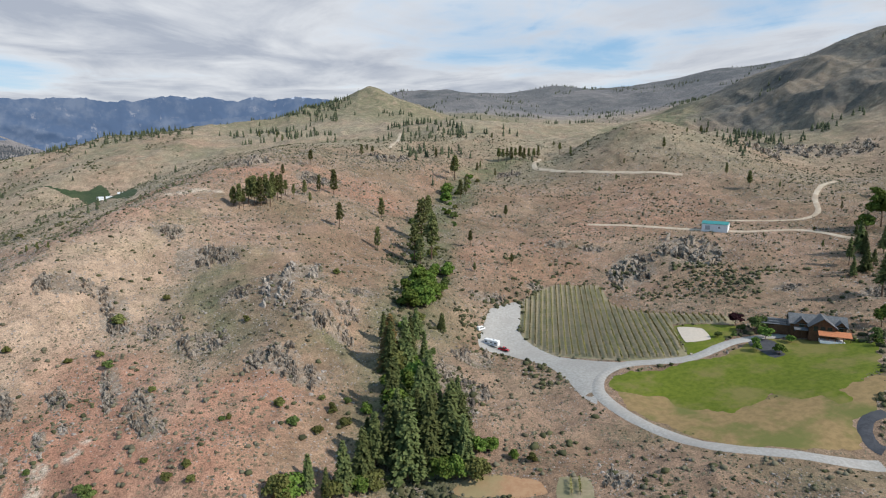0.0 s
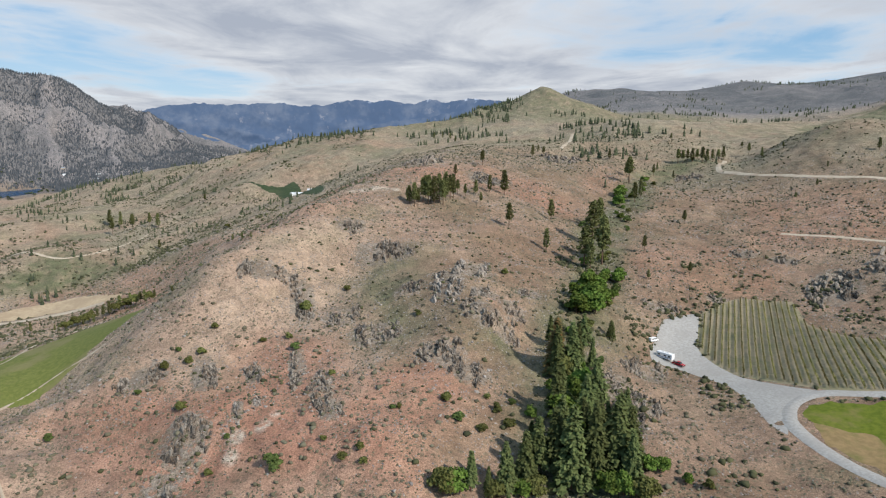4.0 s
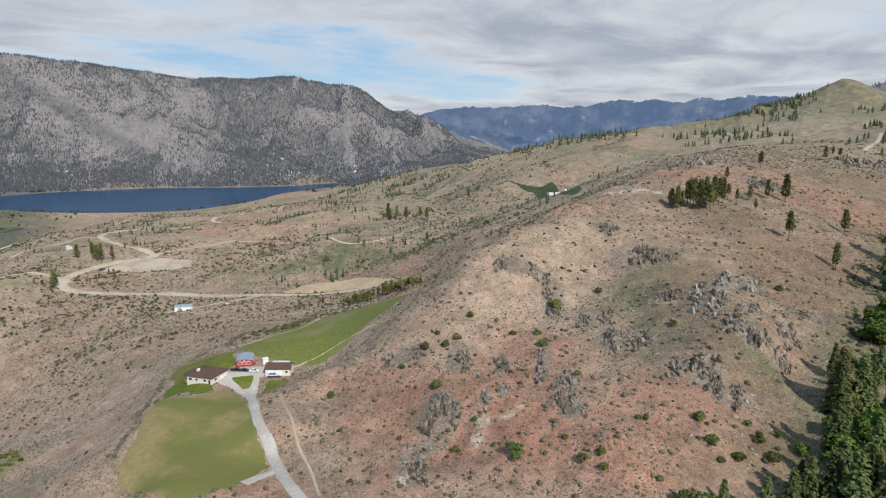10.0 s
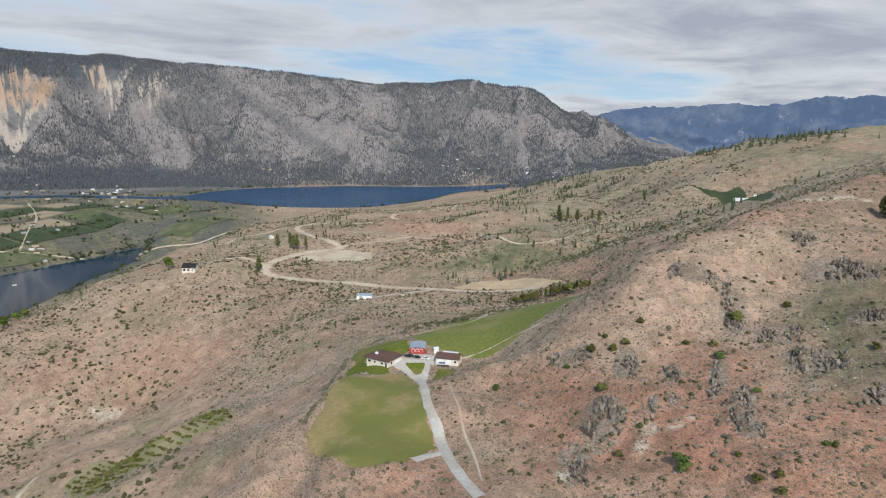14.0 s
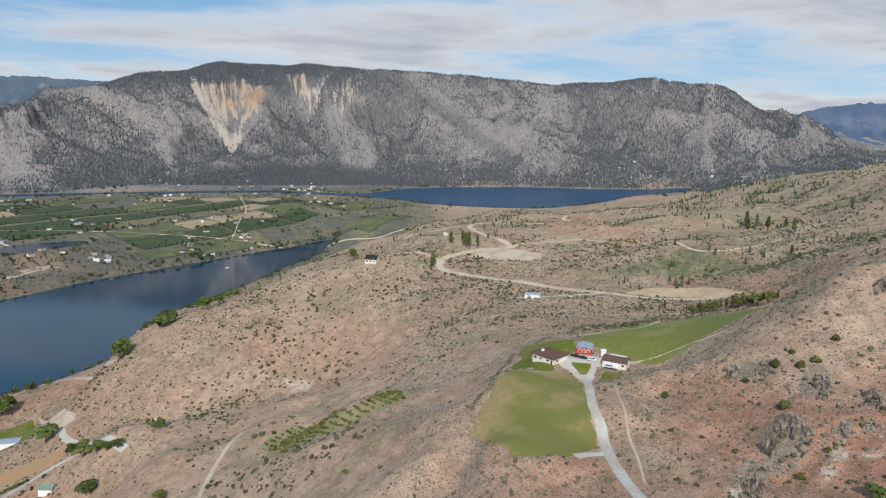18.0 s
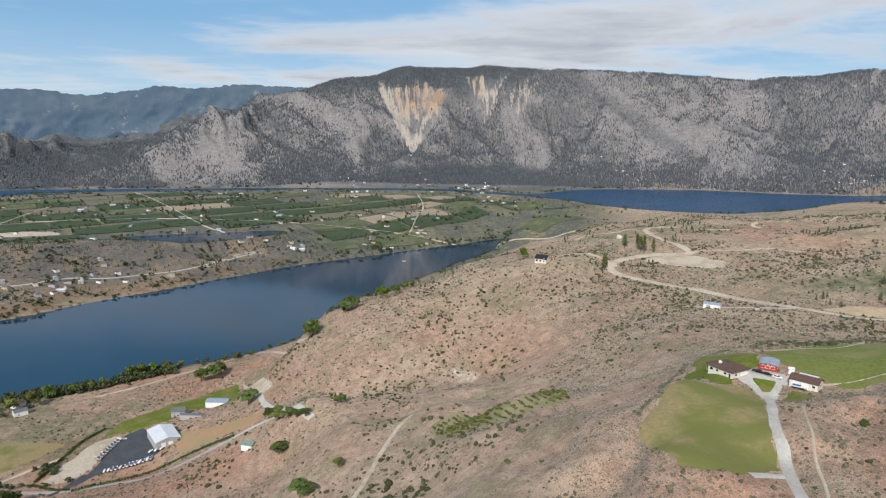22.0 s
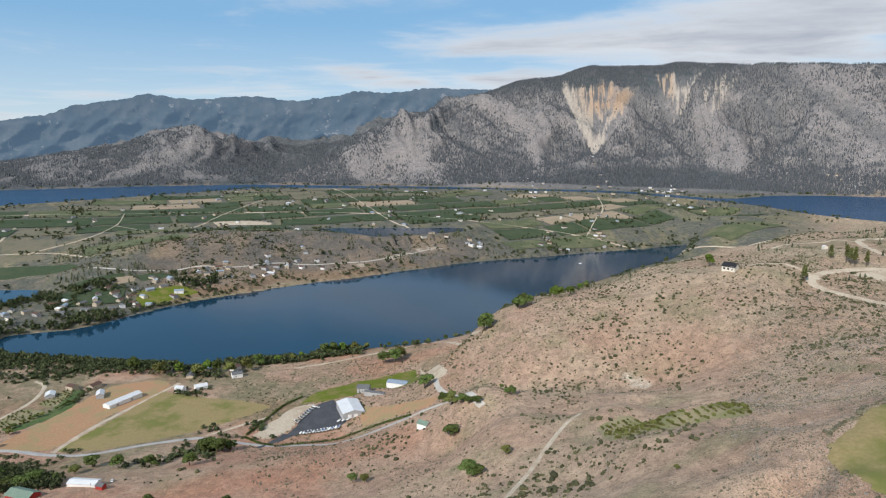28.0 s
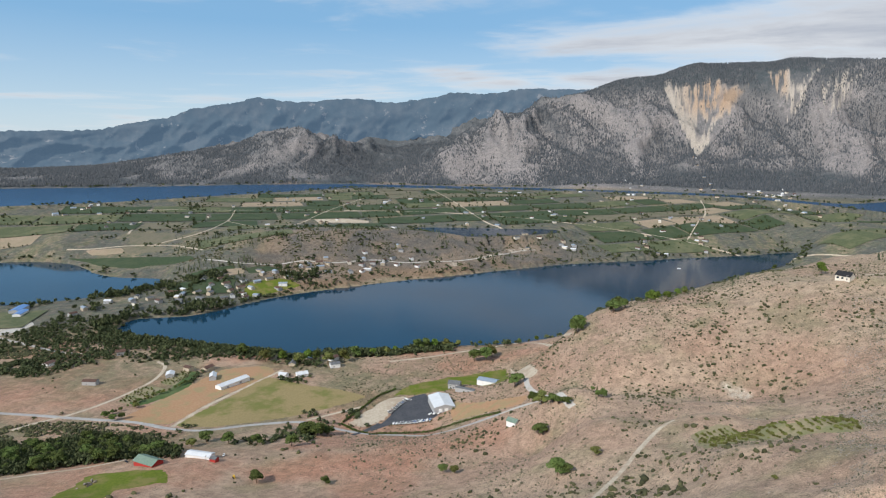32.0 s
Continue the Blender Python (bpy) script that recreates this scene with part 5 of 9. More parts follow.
    green = np.maximum(green, flat_low * smooth(-0.2, 0.2, fbm(gx / 120, gy / 120, 3, 91)) * 0.7)
    mount = smooth(2900, 3300, gr + wob * 4) * smooth(100, 104, gz)
    mount = np.maximum(mount, smooth(1900, 2600, gr) * smooth(0, -6, az))
    slate = smooth(2300, 2900, gr) * smooth(-3, -8, az)
    foot_top = 168 + 67 * smooth(64, 69, az) * smooth(84, 79, az) - 45 * smooth(83, 86, az) * smooth(108, 105, az)
    wood = smooth(foot_top, foot_top - 55, gz + fbm(gx / 160, gy / 160, 3, 14) * 50) * smooth(3200, 3350, gr) * smooth(58, 66, az)
    wood = np.maximum(wood, smooth(600, 720, gz + fbm(gx / 200, gy / 200, 3, 15) * 90) * smooth(3600, 4000, gr) * smooth(64, 70, az))
    # dark timber in the hollow behind the western spur
    spur = np.array(RIDGES["scree_crest_w"], float)
    spur_r = np.interp(az, np.degrees(np.arctan2(-spur[:, 0], spur[:, 1]))[::-1], np.hypot(spur[:, 0], spur[:, 1])[::-1])
    wood = np.maximum(wood, smooth(15, 70, gr - spur_r + wob * 3) * smooth(86, 91, az) * smooth(109, 106, az) * 0.85)
    # cloud shade on the eastern mountain: less green, more of the dark timber tone
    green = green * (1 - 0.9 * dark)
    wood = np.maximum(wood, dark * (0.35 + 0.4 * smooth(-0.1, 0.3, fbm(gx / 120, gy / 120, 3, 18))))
    wood = np.maximum(wood, smooth(104, 108, az) * mount * (0.35 + 0.45 * fbm(gx / 260, gy / 260, 3, 16)))
    wood = np.maximum(wood, smooth(2950, 3100, gr) * smooth(112, 104, gz) * 0.55 * smooth(14, 22, az))
    wood = np.maximum(wood, slate * (0.55 + 0.35 * fbm(gx / 200, gy / 200, 3, 26)))
    # landslide scars: fans of chutes that branch uphill and gather downhill
    scar, ochre = np.zeros(gx.shape), np.zeros(gx.shape)
    far = (gr > 3300) & (az > 60) & (az < 90)
    swing = 0.35 * fbm(gx / 170, gy / 170, 3, 66)
    for foot, z0, z1, left, right, body, lean in ((78.0, 255, 675, 3.0, 4.1, 1.0, 0.1), (71.7, 430, 760, 2.5, 1.8, 0.6, -0.5), (68.6, 470, 755, 1.5, 2.9, 0.35, 0.2)):
        q = np.clip((gz - z0) / (z1 - z0), 0.02, 1.3)
        s = (az - foot + swing * (0.3 + q) - lean * q) / (q ** 0.85)
        wide = smooth(left * 1.05, left * 0.8, s) * smooth(-right * 1.05, -right * 0.8, s) * smooth(0.0, 0.06, q) * smooth(1.12, 0.94, q + 0.16 * fbm(s * 1.4 + foot, gz * 0, 3, 68)) * far
        stem = smooth(0.66, 0.86, crag(s * 1.15 + foot, np.log(q) * 0.8, 2, 61))
        twig = smooth(0.64, 0.84, crag(s * 2.6 + foot + 0.5 * fbm(gx / 90, gy / 90, 2, 60), q * 2.2, 3, 62)) * smooth(0.25, 0.6, q)
        line = np.maximum(stem, 0.85 * twig)
        if body > 0.9:
            # the bare flank low on one side, the ochre head wall on the other
            bare = smooth(0.0, 1.1, s) * smooth(0.72, 0.5, q) + 0.6 * smooth(-0.6, -2.0, s) * smooth(0.55, 0.72, q) + smooth(0.34, 0.2, q)
            line = np.maximum(line, np.clip(bare, 0, 1) * (0.72 + 0.28 * fbm(gx / 60, gy / 60, 3, 67)))
            ochre = np.maximum(ochre, wide * np.clip(smooth(0.42, 0.72, q + 0.12 * swing) * smooth(2.6, -0.4, s), 0, 1))
        elif body > 0.5:
            ochre = np.maximum(ochre, wide * smooth(0.3, 0.8, q) * smooth(0.1, 0.7, s) * 0.8)
        scar = np.maximum(scar, wide * line * (0.45 + 0.5 * min(1, body + 0.2)) + wide * (0.16 if body > 0.9 else 0.06))
    pale = np.zeros(gx.shape)
    for x, y, w in [(px, py, 16) for px, py in WHITE_CUTS] + [(-534, 152, 11), (-527, 158, 8), (-545, 147, 7), (-112, 443, 5), (-104, 446, 6), (-97, 449, 6), (-90, 450, 5), (-82, 449, 4), (-90, 190, 4), (-89, 183, 3.5), (-82, 194, 4), (-80, 200, 3), (-105, 162, 4)]:
        pale = np.maximum(pale, 1.0 * smooth(w, w * 0.4, np.hypot(gx - x, gy - y) + wob * 0.4 * (w > 10) + wob * 0.12))
    sage = smooth(520, 760, gr) * (1 - smooth(2300, 2800, gr)) * (smooth(44, 30, az) + 0.45 * smooth(30, 44, az) * smooth(84, 70, az)) * (0.75 + 0.5 * fbm(gx / 120, gy / 120, 3, 39))
    wood = np.maximum(wood, plain * (0.66 - 0.5 * smooth(0.0, 0.4, fbm(gx / 140, gy / 60, 3, 23))))
    bluff = smooth(1.5, 5, gz) * smooth(95, 80, gz) * (1 - smooth(1850, 1950, gr + wob * 4)) * smooth(1250, 1350, gr) * smooth(84, 92, az) * smooth(120, 115, az)
    rock = np.maximum(rock, bluff * 0.50 * smooth(5, 15, gz))
    green = green * (1 - 0.85 * bluff)
    wood = np.maximum(wood, bluff * 0.06)
    stony = smooth(18, 0, az + wob * 0.4) * (1 - smooth(700, 1000, gr)) * (0.55 + 0.45 * smooth(-0.3, 0.3, fbm(gx / 35, gy / 35, 3, 19))) * (gz > 200)
    # bluff stones, and the brown part of the eastern mountain's painted cloud shade
    stony = np.maximum(stony, np.maximum(bluff, dark))
    # long slanting gullies of brush across the bare spurs
    for g0, k, w, amt in ((52.0, 0.0204, 1.5, 0.5), (45.0, 0.0075, 0.9, 0.5), (49.5, -0.006, 0.7, 0.4), (38.0, 0.008, 0.7, 0.25), (60.5, 0.011, 1.0, 0.35), (88.5, 0.006, 0.8, 0.4)):
        line = np.abs(az - g0 - k * (gz - 150) + 0.5 * fbm(gx / 150, gy / 150, 3, 24))
        wood = np.maximum(wood, smooth(w, w * 0.25, line) * amt * mount * smooth(150, 200, gz))
    draw = smooth(0.74, 0.58, draws(gx, gy) + 0.10 * fbm(gx / 90, gy / 90, 3, 29)) * smooth(2900, 3300, gr)
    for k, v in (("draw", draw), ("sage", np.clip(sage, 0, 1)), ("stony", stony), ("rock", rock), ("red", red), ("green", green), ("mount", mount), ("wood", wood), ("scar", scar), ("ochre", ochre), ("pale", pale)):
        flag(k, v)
    return mount, rock


mount_mask, rock_mask = cover()


def from_arrays(name, co, faces, material):
    me = bpy.data.meshes.new(name)
    co, faces = np.asarray(co, np.float32), np.asarray(faces, np.int32)
    me.vertices.add(len(co))
    me.vertices.foreach_set("co", co.ravel())
    me.loops.add(faces.size)
    me.loops.foreach_set("vertex_index", faces.ravel())
    me.polygons.add(len(faces))
    me.polygons.foreach_set("loop_start", np.arange(len(faces)) * faces.shape[1])
    me.update(calc_edges=True)
    me.materials.append(MAT[material])
    return me


RAGGED = {"lawn", "meadow", "dry_grass", "dry_field", "pasture", "dirt_pale", "dirt_ochre", "orchard_floor", "orchard", "fallow", "orchard_bare", "orchard_dark"}


def drape(name, loop, material, lift=0.3, cell=6.0):
    """A plot laid on the land, cut to its outline; its rim lies flush."""
    from mathutils.geometry import delaunay_2d_cdt
    lp = close_loop(loop, 1.6 if material in RAGGED else cell * 0.7, 0.45)
    p = np.array(lp)
    if material in RAGGED:
        wide = min(2.6, 0.035 * np.max(np.ptp(p, axis=0)))
        if material in ("lawn", "meadow") and np.ptp(p[:, 0]) > 40:
            p = p + 4.5 * np.stack([fbm(p[:, 0] / 16, p[:, 1] / 16, 2, 17), fbm(p[:, 0] / 16, p[:, 1] / 16, 2, 18)], 1)
        p = p + wide * np.stack([fbm(p[:, 0] / 5, p[:, 1] / 5, 3, 7), fbm(p[:, 0] / 5, p[:, 1] / 5, 3, 8)], 1)
        lp = [tuple(q) for q in p]
    rim = lift - 0.02 if name in ("plot_drive_island", "plot_sand_court") else 0.04
    lo, hi = p.min(0), p.max(0)
    xs, ys = np.meshgrid(np.arange(lo[0], hi[0], cell), np.arange(lo[1], hi[1], cell))
    xs, ys = xs.ravel() + 0.13, ys.ravel() + 0.17
    ok = inside(xs, ys, lp) > cell * 0.35
    pts = np.concatenate([p, np.stack([xs[ok], ys[ok]], 1)])
    n = len(p)
    v, _, f, *_ = delaunay_2d_cdt([Vector(q) for q in pts], [], [list(range(n))], 1, 1e-4)
    v = np.array([(q.x, q.y) for q in v])
    z = ground(v[:, 0], v[:, 1]) + rim + (lift - rim) * smooth(-0.05, 2.5, inside(v[:, 0], v[:, 1], lp))
    f = [t if (v[t[1]] - v[t[0]])[0] * (v[t[2]] - v[t[0]])[1] - (v[t[1]] - v[t[0]])[1] * (v[t[2]] - v[t[0]])[0] > 0 else t[::-1] for t in f if len(t) == 3]
    me = from_arrays(name, np.column_stack([v, z]), f, material)
    return new(name, me)


def spline(pts, step):
    p = [np.array(q, float) for q in pts]
    p = [2 * p[0] - p[1]] + p + [2 * p[-1] - p[-2]]
    out = []
    for i in range(1, len(p) - 2):
        a, b, c, d = p[i - 1:i + 3]
        n = max(2, int(np.linalg.norm(c - b) / step))
        for k in range(n):
            t = k / n
            out.append(0.5 * (2 * b + (c - a) * t + (2 * a - 5 * b + 4 * c - d) * t * t + (3 * b - 3 * c + d - a) * t ** 3))
    out.append(p[-2])
    return np.array(out)


def ribbon(name, pts, width, material, lift=0.32):
    c = spline(pts, 2.5)
    d = np.gradient(c, axis=0)
    d /= np.linalg.norm(d, axis=1)[:, None] + 1e-9
    nrm = np.stack([-d[:, 1], d[:, 0]], 1)
    across = np.linspace(-0.5, 0.5, 5)
    rag = 1 + 0.12 * vnoise(c[:, 0] / 7, c[:, 1] / 7, 3)
    co = c[:, None] + nrm[:, None] * (across[None, :, None] * (width * rag)[:, None, None])
    z = ground(co[..., 0], co[..., 1]) + 0.05 + (lift - 0.05) * (1 - (2 * np.abs(across)[None]) ** 3)
    co = np.concatenate([co, z[..., None]], 2).reshape(-1, 3)
    n = len(c)
    i, j = np.meshgrid(np.arange(n - 1), np.arange(4), indexing="ij")
    a = (i * 5 + j).ravel()
    return new(name, from_arrays(name, co, np.stack([a, a + 5, a + 6, a + 1], 1)[:, ::-1], material))


ROAD_WORDS = {"gravel_grey": "grey gravel drive across the dry terrace", "gravel_pale": "pale gravel lane over dry ground", "dirt_pale": "pale bare dirt track across the slope",
              "asphalt": "dark asphalt driveway", "asphalt_worn": "worn grey asphalt road along the valley"}
PLOT_WORDS = {"meadow": "dry olive-brown meadow below the lawn", "gravel_grey": "wide light grey gravel parking area", "gravel_pale": "pale gravel yard", "vine_soil": "tan vineyard soil with thin grass", "lawn": "bright green watered lawn with dry patches",
              "sand": "pale sand volleyball court", "dry_grass": "dry tan grass field with worn patches", "pasture": "green hay field with a bare patch", "dry_field": "yellowing mown field with green middle",
              "orchard": "dark green orchard block", "orchard_dark": "dark green orchard block on gently sloping ground", "fallow": "bare tan fallow field", "orchard_bare": "grey-brown young orchard block", "orchard_floor": "grassy ground between orchard rows", "dirt_pale": "bare graded dirt pad", "dirt_ochre": "ochre cut bank of bare soil", "asphalt": "dark fresh asphalt yard"}
STACK = {"lodge_court": 0.5, "dry_meadow": 0.2, "lawn_bare_patch": 0.38, "sand_court": 0.42, "drive_island": 0.6, "shop_yard": 0.44, "lodge_drive": 0.44, "drive_pad": 0.42, "parking": 0.36, "gravel_yard": 0.38, "farm_drive": 0.52, "shop_drive": 0.52}
for pname, (mat, loop) in PLOTS.items():
    tagged(drape("plot_" + pname, loop, mat, STACK.get(pname, 0.3), 4.0 if len(loop) < 40 else 8.0), PLOT_WORDS[mat], "field" if "field" in pname else "plot", kind="structure")
for rname, (w, mat, pts) in ROADS.items():
    tagged(ribbon("road_" + rname, pts, w, mat, STACK.get(rname, 0.34)), ROAD_WORDS[mat], "road", kind="structure")


# ---- orchard plain between the lakes: a patchwork of blocks along two lane directions ----
BREAKS = []


def plain_blocks():
    rnd = random.Random(11)
    kinds = ["orchard_dark", "orchard_dark", "orchard_olive", "orchard_olive", "orchard_dark", "fallow", "orchard_dark", "orchard_olive", "orchard_bare"]
    words = {"orchard_dark": "dark green orchard block", "orchard_olive": "olive green orchard block in rows", "orchard": "green orchard block", "fallow": "bare tan fallow field", "orchard_bare": "grey-brown young orchard block"}
    ang = radians(24)
    ux, uy = math.cos(ang), math.sin(ang)
    for i in range(-22, 26):
        u0 = -2500 + i * 132 + rnd.uniform(-14, 14)
        v = -3000
        while v < 2600:
            dv = rnd.uniform(110, 300)
            a, b, c, d = u0, u0 + rnd.uniform(104, 122), v, v + dv - rnd.uniform(8, 16)
            v += dv
            corner = [(a, c), (b, c + rnd.uniform(-12, 12)), (b + rnd.uniform(-8, 8), d), (a, d + rnd.uniform(-12, 12))]
            quad = [(p * ux - q * uy, p * uy + q * ux) for p, q in corner]
            qx, qy = np.array([p[0] for p in quad]), np.array([p[1] for p in quad])
            z, r, az = ground(qx, qy), np.hypot(qx, qy), np.degrees(np.arctan2(-qx, qy))
            if r.min() < (1240 if az.mean() > 117 else 1560) or r.max() > 3200 or az.min() < 62 or az.max() > 150 or z.max() > 112 or z.min() < 2 or z.max() - z.min() > 46 or rnd.random() < 0.03:
                continue
            cx, cy = np.append(qx, qx.mean()), np.append(qy, qy.mean())
            if any(inside(cx, cy, PLOTS[k][1]).max() > -12 for k in ("shore_orchard", "lane_fallow", "lane_block", "wide_block", "quarry_pad")):
                continue
            if any(inside(qx, qy, lake_loops[k]).max() > -25 for k in lake_loops):
                continue
            if 1250 < r.mean() < 1930 and 85 < az.mean() < 118:
                continue
            k = rnd.choice(kinds)
            uu, vv = np.meshgrid(np.linspace(0, 1, 9), np.linspace(0, 1, 9))
            px = qx[0] * (1 - uu) * (1 - vv) + qx[1] * uu * (1 - vv) + qx[2] * uu * vv + qx[3] * (1 - uu) * vv
            py = qy[0] * (1 - uu) * (1 - vv) + qy[1] * uu * (1 - vv) + qy[2] * uu * vv + qy[3] * (1 - uu) * vv
            co = np.stack([px, py, ground(px, py) + (1.6 if k != "fallow" else 0.7)], 2).reshape(-1, 3)
            i0, j0 = np.meshgrid(np.arange(8), np.arange(8), indexing="ij")
            s = (i0 * 9 + j0).ravel()
            ob = new("orchard_block", from_arrays("orchard_block", co, np.stack([s, s + 1, s + 10, s + 9], 1), k))
            tagged(ob, words[k], "field", "orchard blocks on the plain", "structure")
            for e in range(2):
                if rnd.random() < 0.6:
                    m = int(math.dist(quad[e], quad[e + 1]) / 11)
                    for c in range(m):
                        if rnd.random() < 0.7:
                            f = (c + rnd.uniform(-0.4, 0.4)) / m
                            BREAKS.append((quad[e][0] + (quad[e + 1][0] - quad[e][0]) * f + rnd.gauss(0, 3), quad[e][1] + (quad[e + 1][1] - quad[e][1]) * f + rnd.gauss(0, 3)))
    # lanes between the blocks
    for pts in (((-1700, 900), (-2100, 300), (-2300, -300), (-2250, -900), (-2000, -1500)), ((-1900, -80), (-2200, -250), (-2600, -420), (-3000, -600)),
                ((-2050, 420), (-2450, 560), (-2800, 620)), ((-1947, -1095), (-1890, -1006), (-1800, -900)), ((-1800, -890), (-1949, -860), (-2165, -853), (-2345, -834), (-2600, -800)), ((-1560, -1120), (-1700, -1060), (-1947, -1095), (-2150, -1170))):
        tagged(ribbon("road_plain_lane", pts, 7, "dirt_pale", 1.8), "pale lane between orchard blocks", "road", kind="structure")


plain_blocks()


# ---- far ranges ----
def far_range(name, crest, r, material, label, depth=260, low=40, seed=1):
    """A range given by bearing and height along its crest, with gullied flanks falling to its foot."""
    crest = np.array(crest, float)
    az = np.radians(np.arange(crest[:, 0].min(), crest[:, 0].max(), 0.12))
    top = np.interp(az, np.radians(crest[:, 0]), crest[:, 1])
    top = top + fbm(az * 160, az * 0, 4, seed) * 10
    t = np.linspace(0, 1, 42)[:, None]
    gully = crag(az[None] * 17 + 1.9 * t, t * 2.6 - az[None] * 5, 5, seed + 2)
    z = low + (top[None] - low) * t
    rr = r - depth * (1 - t) - depth * 0.9 * (gully - 0.7) * (1 - t) * (0.25 + t) * 2
    a = az[None] + 0 * t
    co = np.stack([-np.sin(a) * rr, np.cos(a) * rr, z], 2).reshape(-1, 3)
    n, k = len(az), len(t)
    i, j = np.meshgrid(np.arange(k - 1), np.arange(n - 1), indexing="ij")
    s = (i * n + j).ravel()
    me = from_arrays(name, co, np.stack([s, s + n, s + n + 1, s + 1], 1), material)
    me.polygons.foreach_set("use_smooth", np.ones(len(me.polygons), bool))
    tagged(new(name, me), label, "mountains", kind="structure")


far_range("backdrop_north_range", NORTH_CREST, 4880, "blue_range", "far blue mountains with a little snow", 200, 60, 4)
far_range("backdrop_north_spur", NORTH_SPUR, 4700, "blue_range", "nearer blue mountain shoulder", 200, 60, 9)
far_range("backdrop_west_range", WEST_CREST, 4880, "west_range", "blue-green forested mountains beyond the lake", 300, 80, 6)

# ---- helpers for things ----
def part(name, bm, material, parent, label=""):
    me = bpy.data.meshes.new(name)
    bm.to_mesh(me)
    bm.free()
    me.materials.append(MAT[material])
    return child(name, me, parent, label)


def child(name, me, parent, label=""):
    ob = new(name, me)
    ob.parent = parent
    if label:
        tagged(ob, label)
    return ob


def thing(name, x, y, z, turn=0.0, scale=(1, 1, 1), label="", category="", group=""):
    ob = new(name)
    ob.empty_display_size = 0.5
    ob.matrix_world = Matrix.LocRotScale((x, y, z), Euler((0, 0, radians(turn))), Vector(scale))
    return tagged(ob, label, category, group)


def gz_at(x, y):
    return float(ground(x, y))


# ---- trees ----
def trunk_mesh(name, h, r0, lean, limbs=()):
    """A tapered trunk of height h with limbs (start, direction, length)."""
    co, fa = [], []
    def tube(p, q, a, b, n=6):
        p, q = np.array(p, float), np.array(q, float)
        d = q - p
        d /= np.linalg.norm(d)
        u = np.cross(d, (0.3, 0.9, 0.2))
        u /= np.linalg.norm(u)
        w = np.cross(d, u)
        s = len(co)
        for c, r in ((p, a), (q, b)):
            for k in range(n):
                t = 2 * math.pi * k / n
                co.append(c + r * (math.cos(t) * u + math.sin(t) * w))
        for k in range(n):
            fa.append((s + k, s + (k + 1) % n, s + n + (k + 1) % n, s + n + k))
    tube((0, 0, -0.06 * h), (lean * 0.5, 0, h * 0.5), r0 * 1.15, r0 * 0.65)
    tube((lean * 0.5, 0, h * 0.5), (lean, 0, h), r0 * 0.65, r0 * 0.12)
    for z, d, ln in limbs:
        tube((lean * z / h, 0, z), np.array((lean * z / h, 0, z)) + np.array(d) * ln, r0 * 0.38, r0 * 0.1, 5)
    return from_arrays(name, co, fa, "bark")


def quads(c, n, u, wd, ht):
    """Leaf cards at c with normal n, long axis u, widths and lengths."""
    w = np.cross(n, u)
    a, b = w * wd[:, None] * 0.5, u * ht[:, None] * 0.5
    co = np.stack([c - a - b, c + a - b, c + a + b, c - a + b], 1).reshape(-1, 3)
    k = np.arange(len(c)) * 4
    return co, np.stack([k, k + 1, k + 2, k + 3], 1)


def unit(v):
    return v / (np.linalg.norm(v, axis=1)[:, None] + 1e-9)


def pine_crown(seed, base, spread, count=1100, gap=0.0):
    """Whorled boughs of drooping needle tufts on a tree one metre high."""
    r = np.random.RandomState(seed)
    boughs = 110
    bz = base + (0.985 - base) * (np.arange(boughs) + r.rand(boughs)) / boughs
    prof = np.clip((1 - bz) / (1 - base), 0, 1)
    ln = spread * (0.04 + 0.96 * prof) * np.clip((bz - base) / 0.06 + 0.6, 0, 1) * (0.62 + 0.55 * r.rand(boughs))
    ang = np.arange(boughs) * 2.399 + r.rand(boughs) * 0.7
    pick = r.choice(boughs, count, p=(ln + 0.01) / (ln + 0.01).sum())
    t = r.rand(count) ** 0.6
    d = np.stack([np.cos(ang[pick]), np.sin(ang[pick]), np.zeros(count)], 1)
    c = d * (ln[pick] * t)[:, None]
    c[:, 2] = bz[pick] - 0.35 * ln[pick] * t ** 1.4 + 0.02 * r.randn(count)
    c[:, :2] += r.randn(count, 2) * 0.018
    u = unit(d + r.randn(count, 3) * 0.38 + np.array([0, 0, -0.30]))
    n = unit(d * 0.45 + r.randn(count, 3) * 0.30 + np.array([0, 0, 1.0]))
    u = unit(u - n * np.sum(u * n, 1)[:, None])
    return quads(c, n, u, 0.017 + 0.017 * r.rand(count), 0.032 + 0.032 * r.rand(count))


def ponderosa_crown(seed, base, spread, count):
    """An open, rounded pine crown: tufted clumps at the ends of short boughs, on a tree one metre high."""
    r = np.random.RandomState(seed)
    clumps = 46
    cz = base + (0.97 - base) * (np.arange(clumps) + r.rand(clumps)) / clumps
    t = (cz - base) / (1 - base)
    reach = spread * np.clip(0.35 + 4.5 * t, 0, 1) * (1 - t) ** 0.7 * (0.45 + 0.75 * r.rand(clumps))
    ang = np.arange(clumps) * 2.399 + r.rand(clumps)
    mid = np.stack([np.cos(ang) * reach, np.sin(ang) * reach, cz], 1)
    pick = r.randint(0, clumps, count)
    c = mid[pick] * np.array([1, 1, 1]) + r.randn(count, 3) * np.array([0.026, 0.026, 0.017])
    n = unit(r.randn(count, 3) + np.array([0, 0, 0.6]))
    u = unit(np.cross(n, r.randn(count, 3)))
    return quads(c, n, u, 0.016 + 0.014 * r.rand(count), 0.026 + 0.026 * r.rand(count))


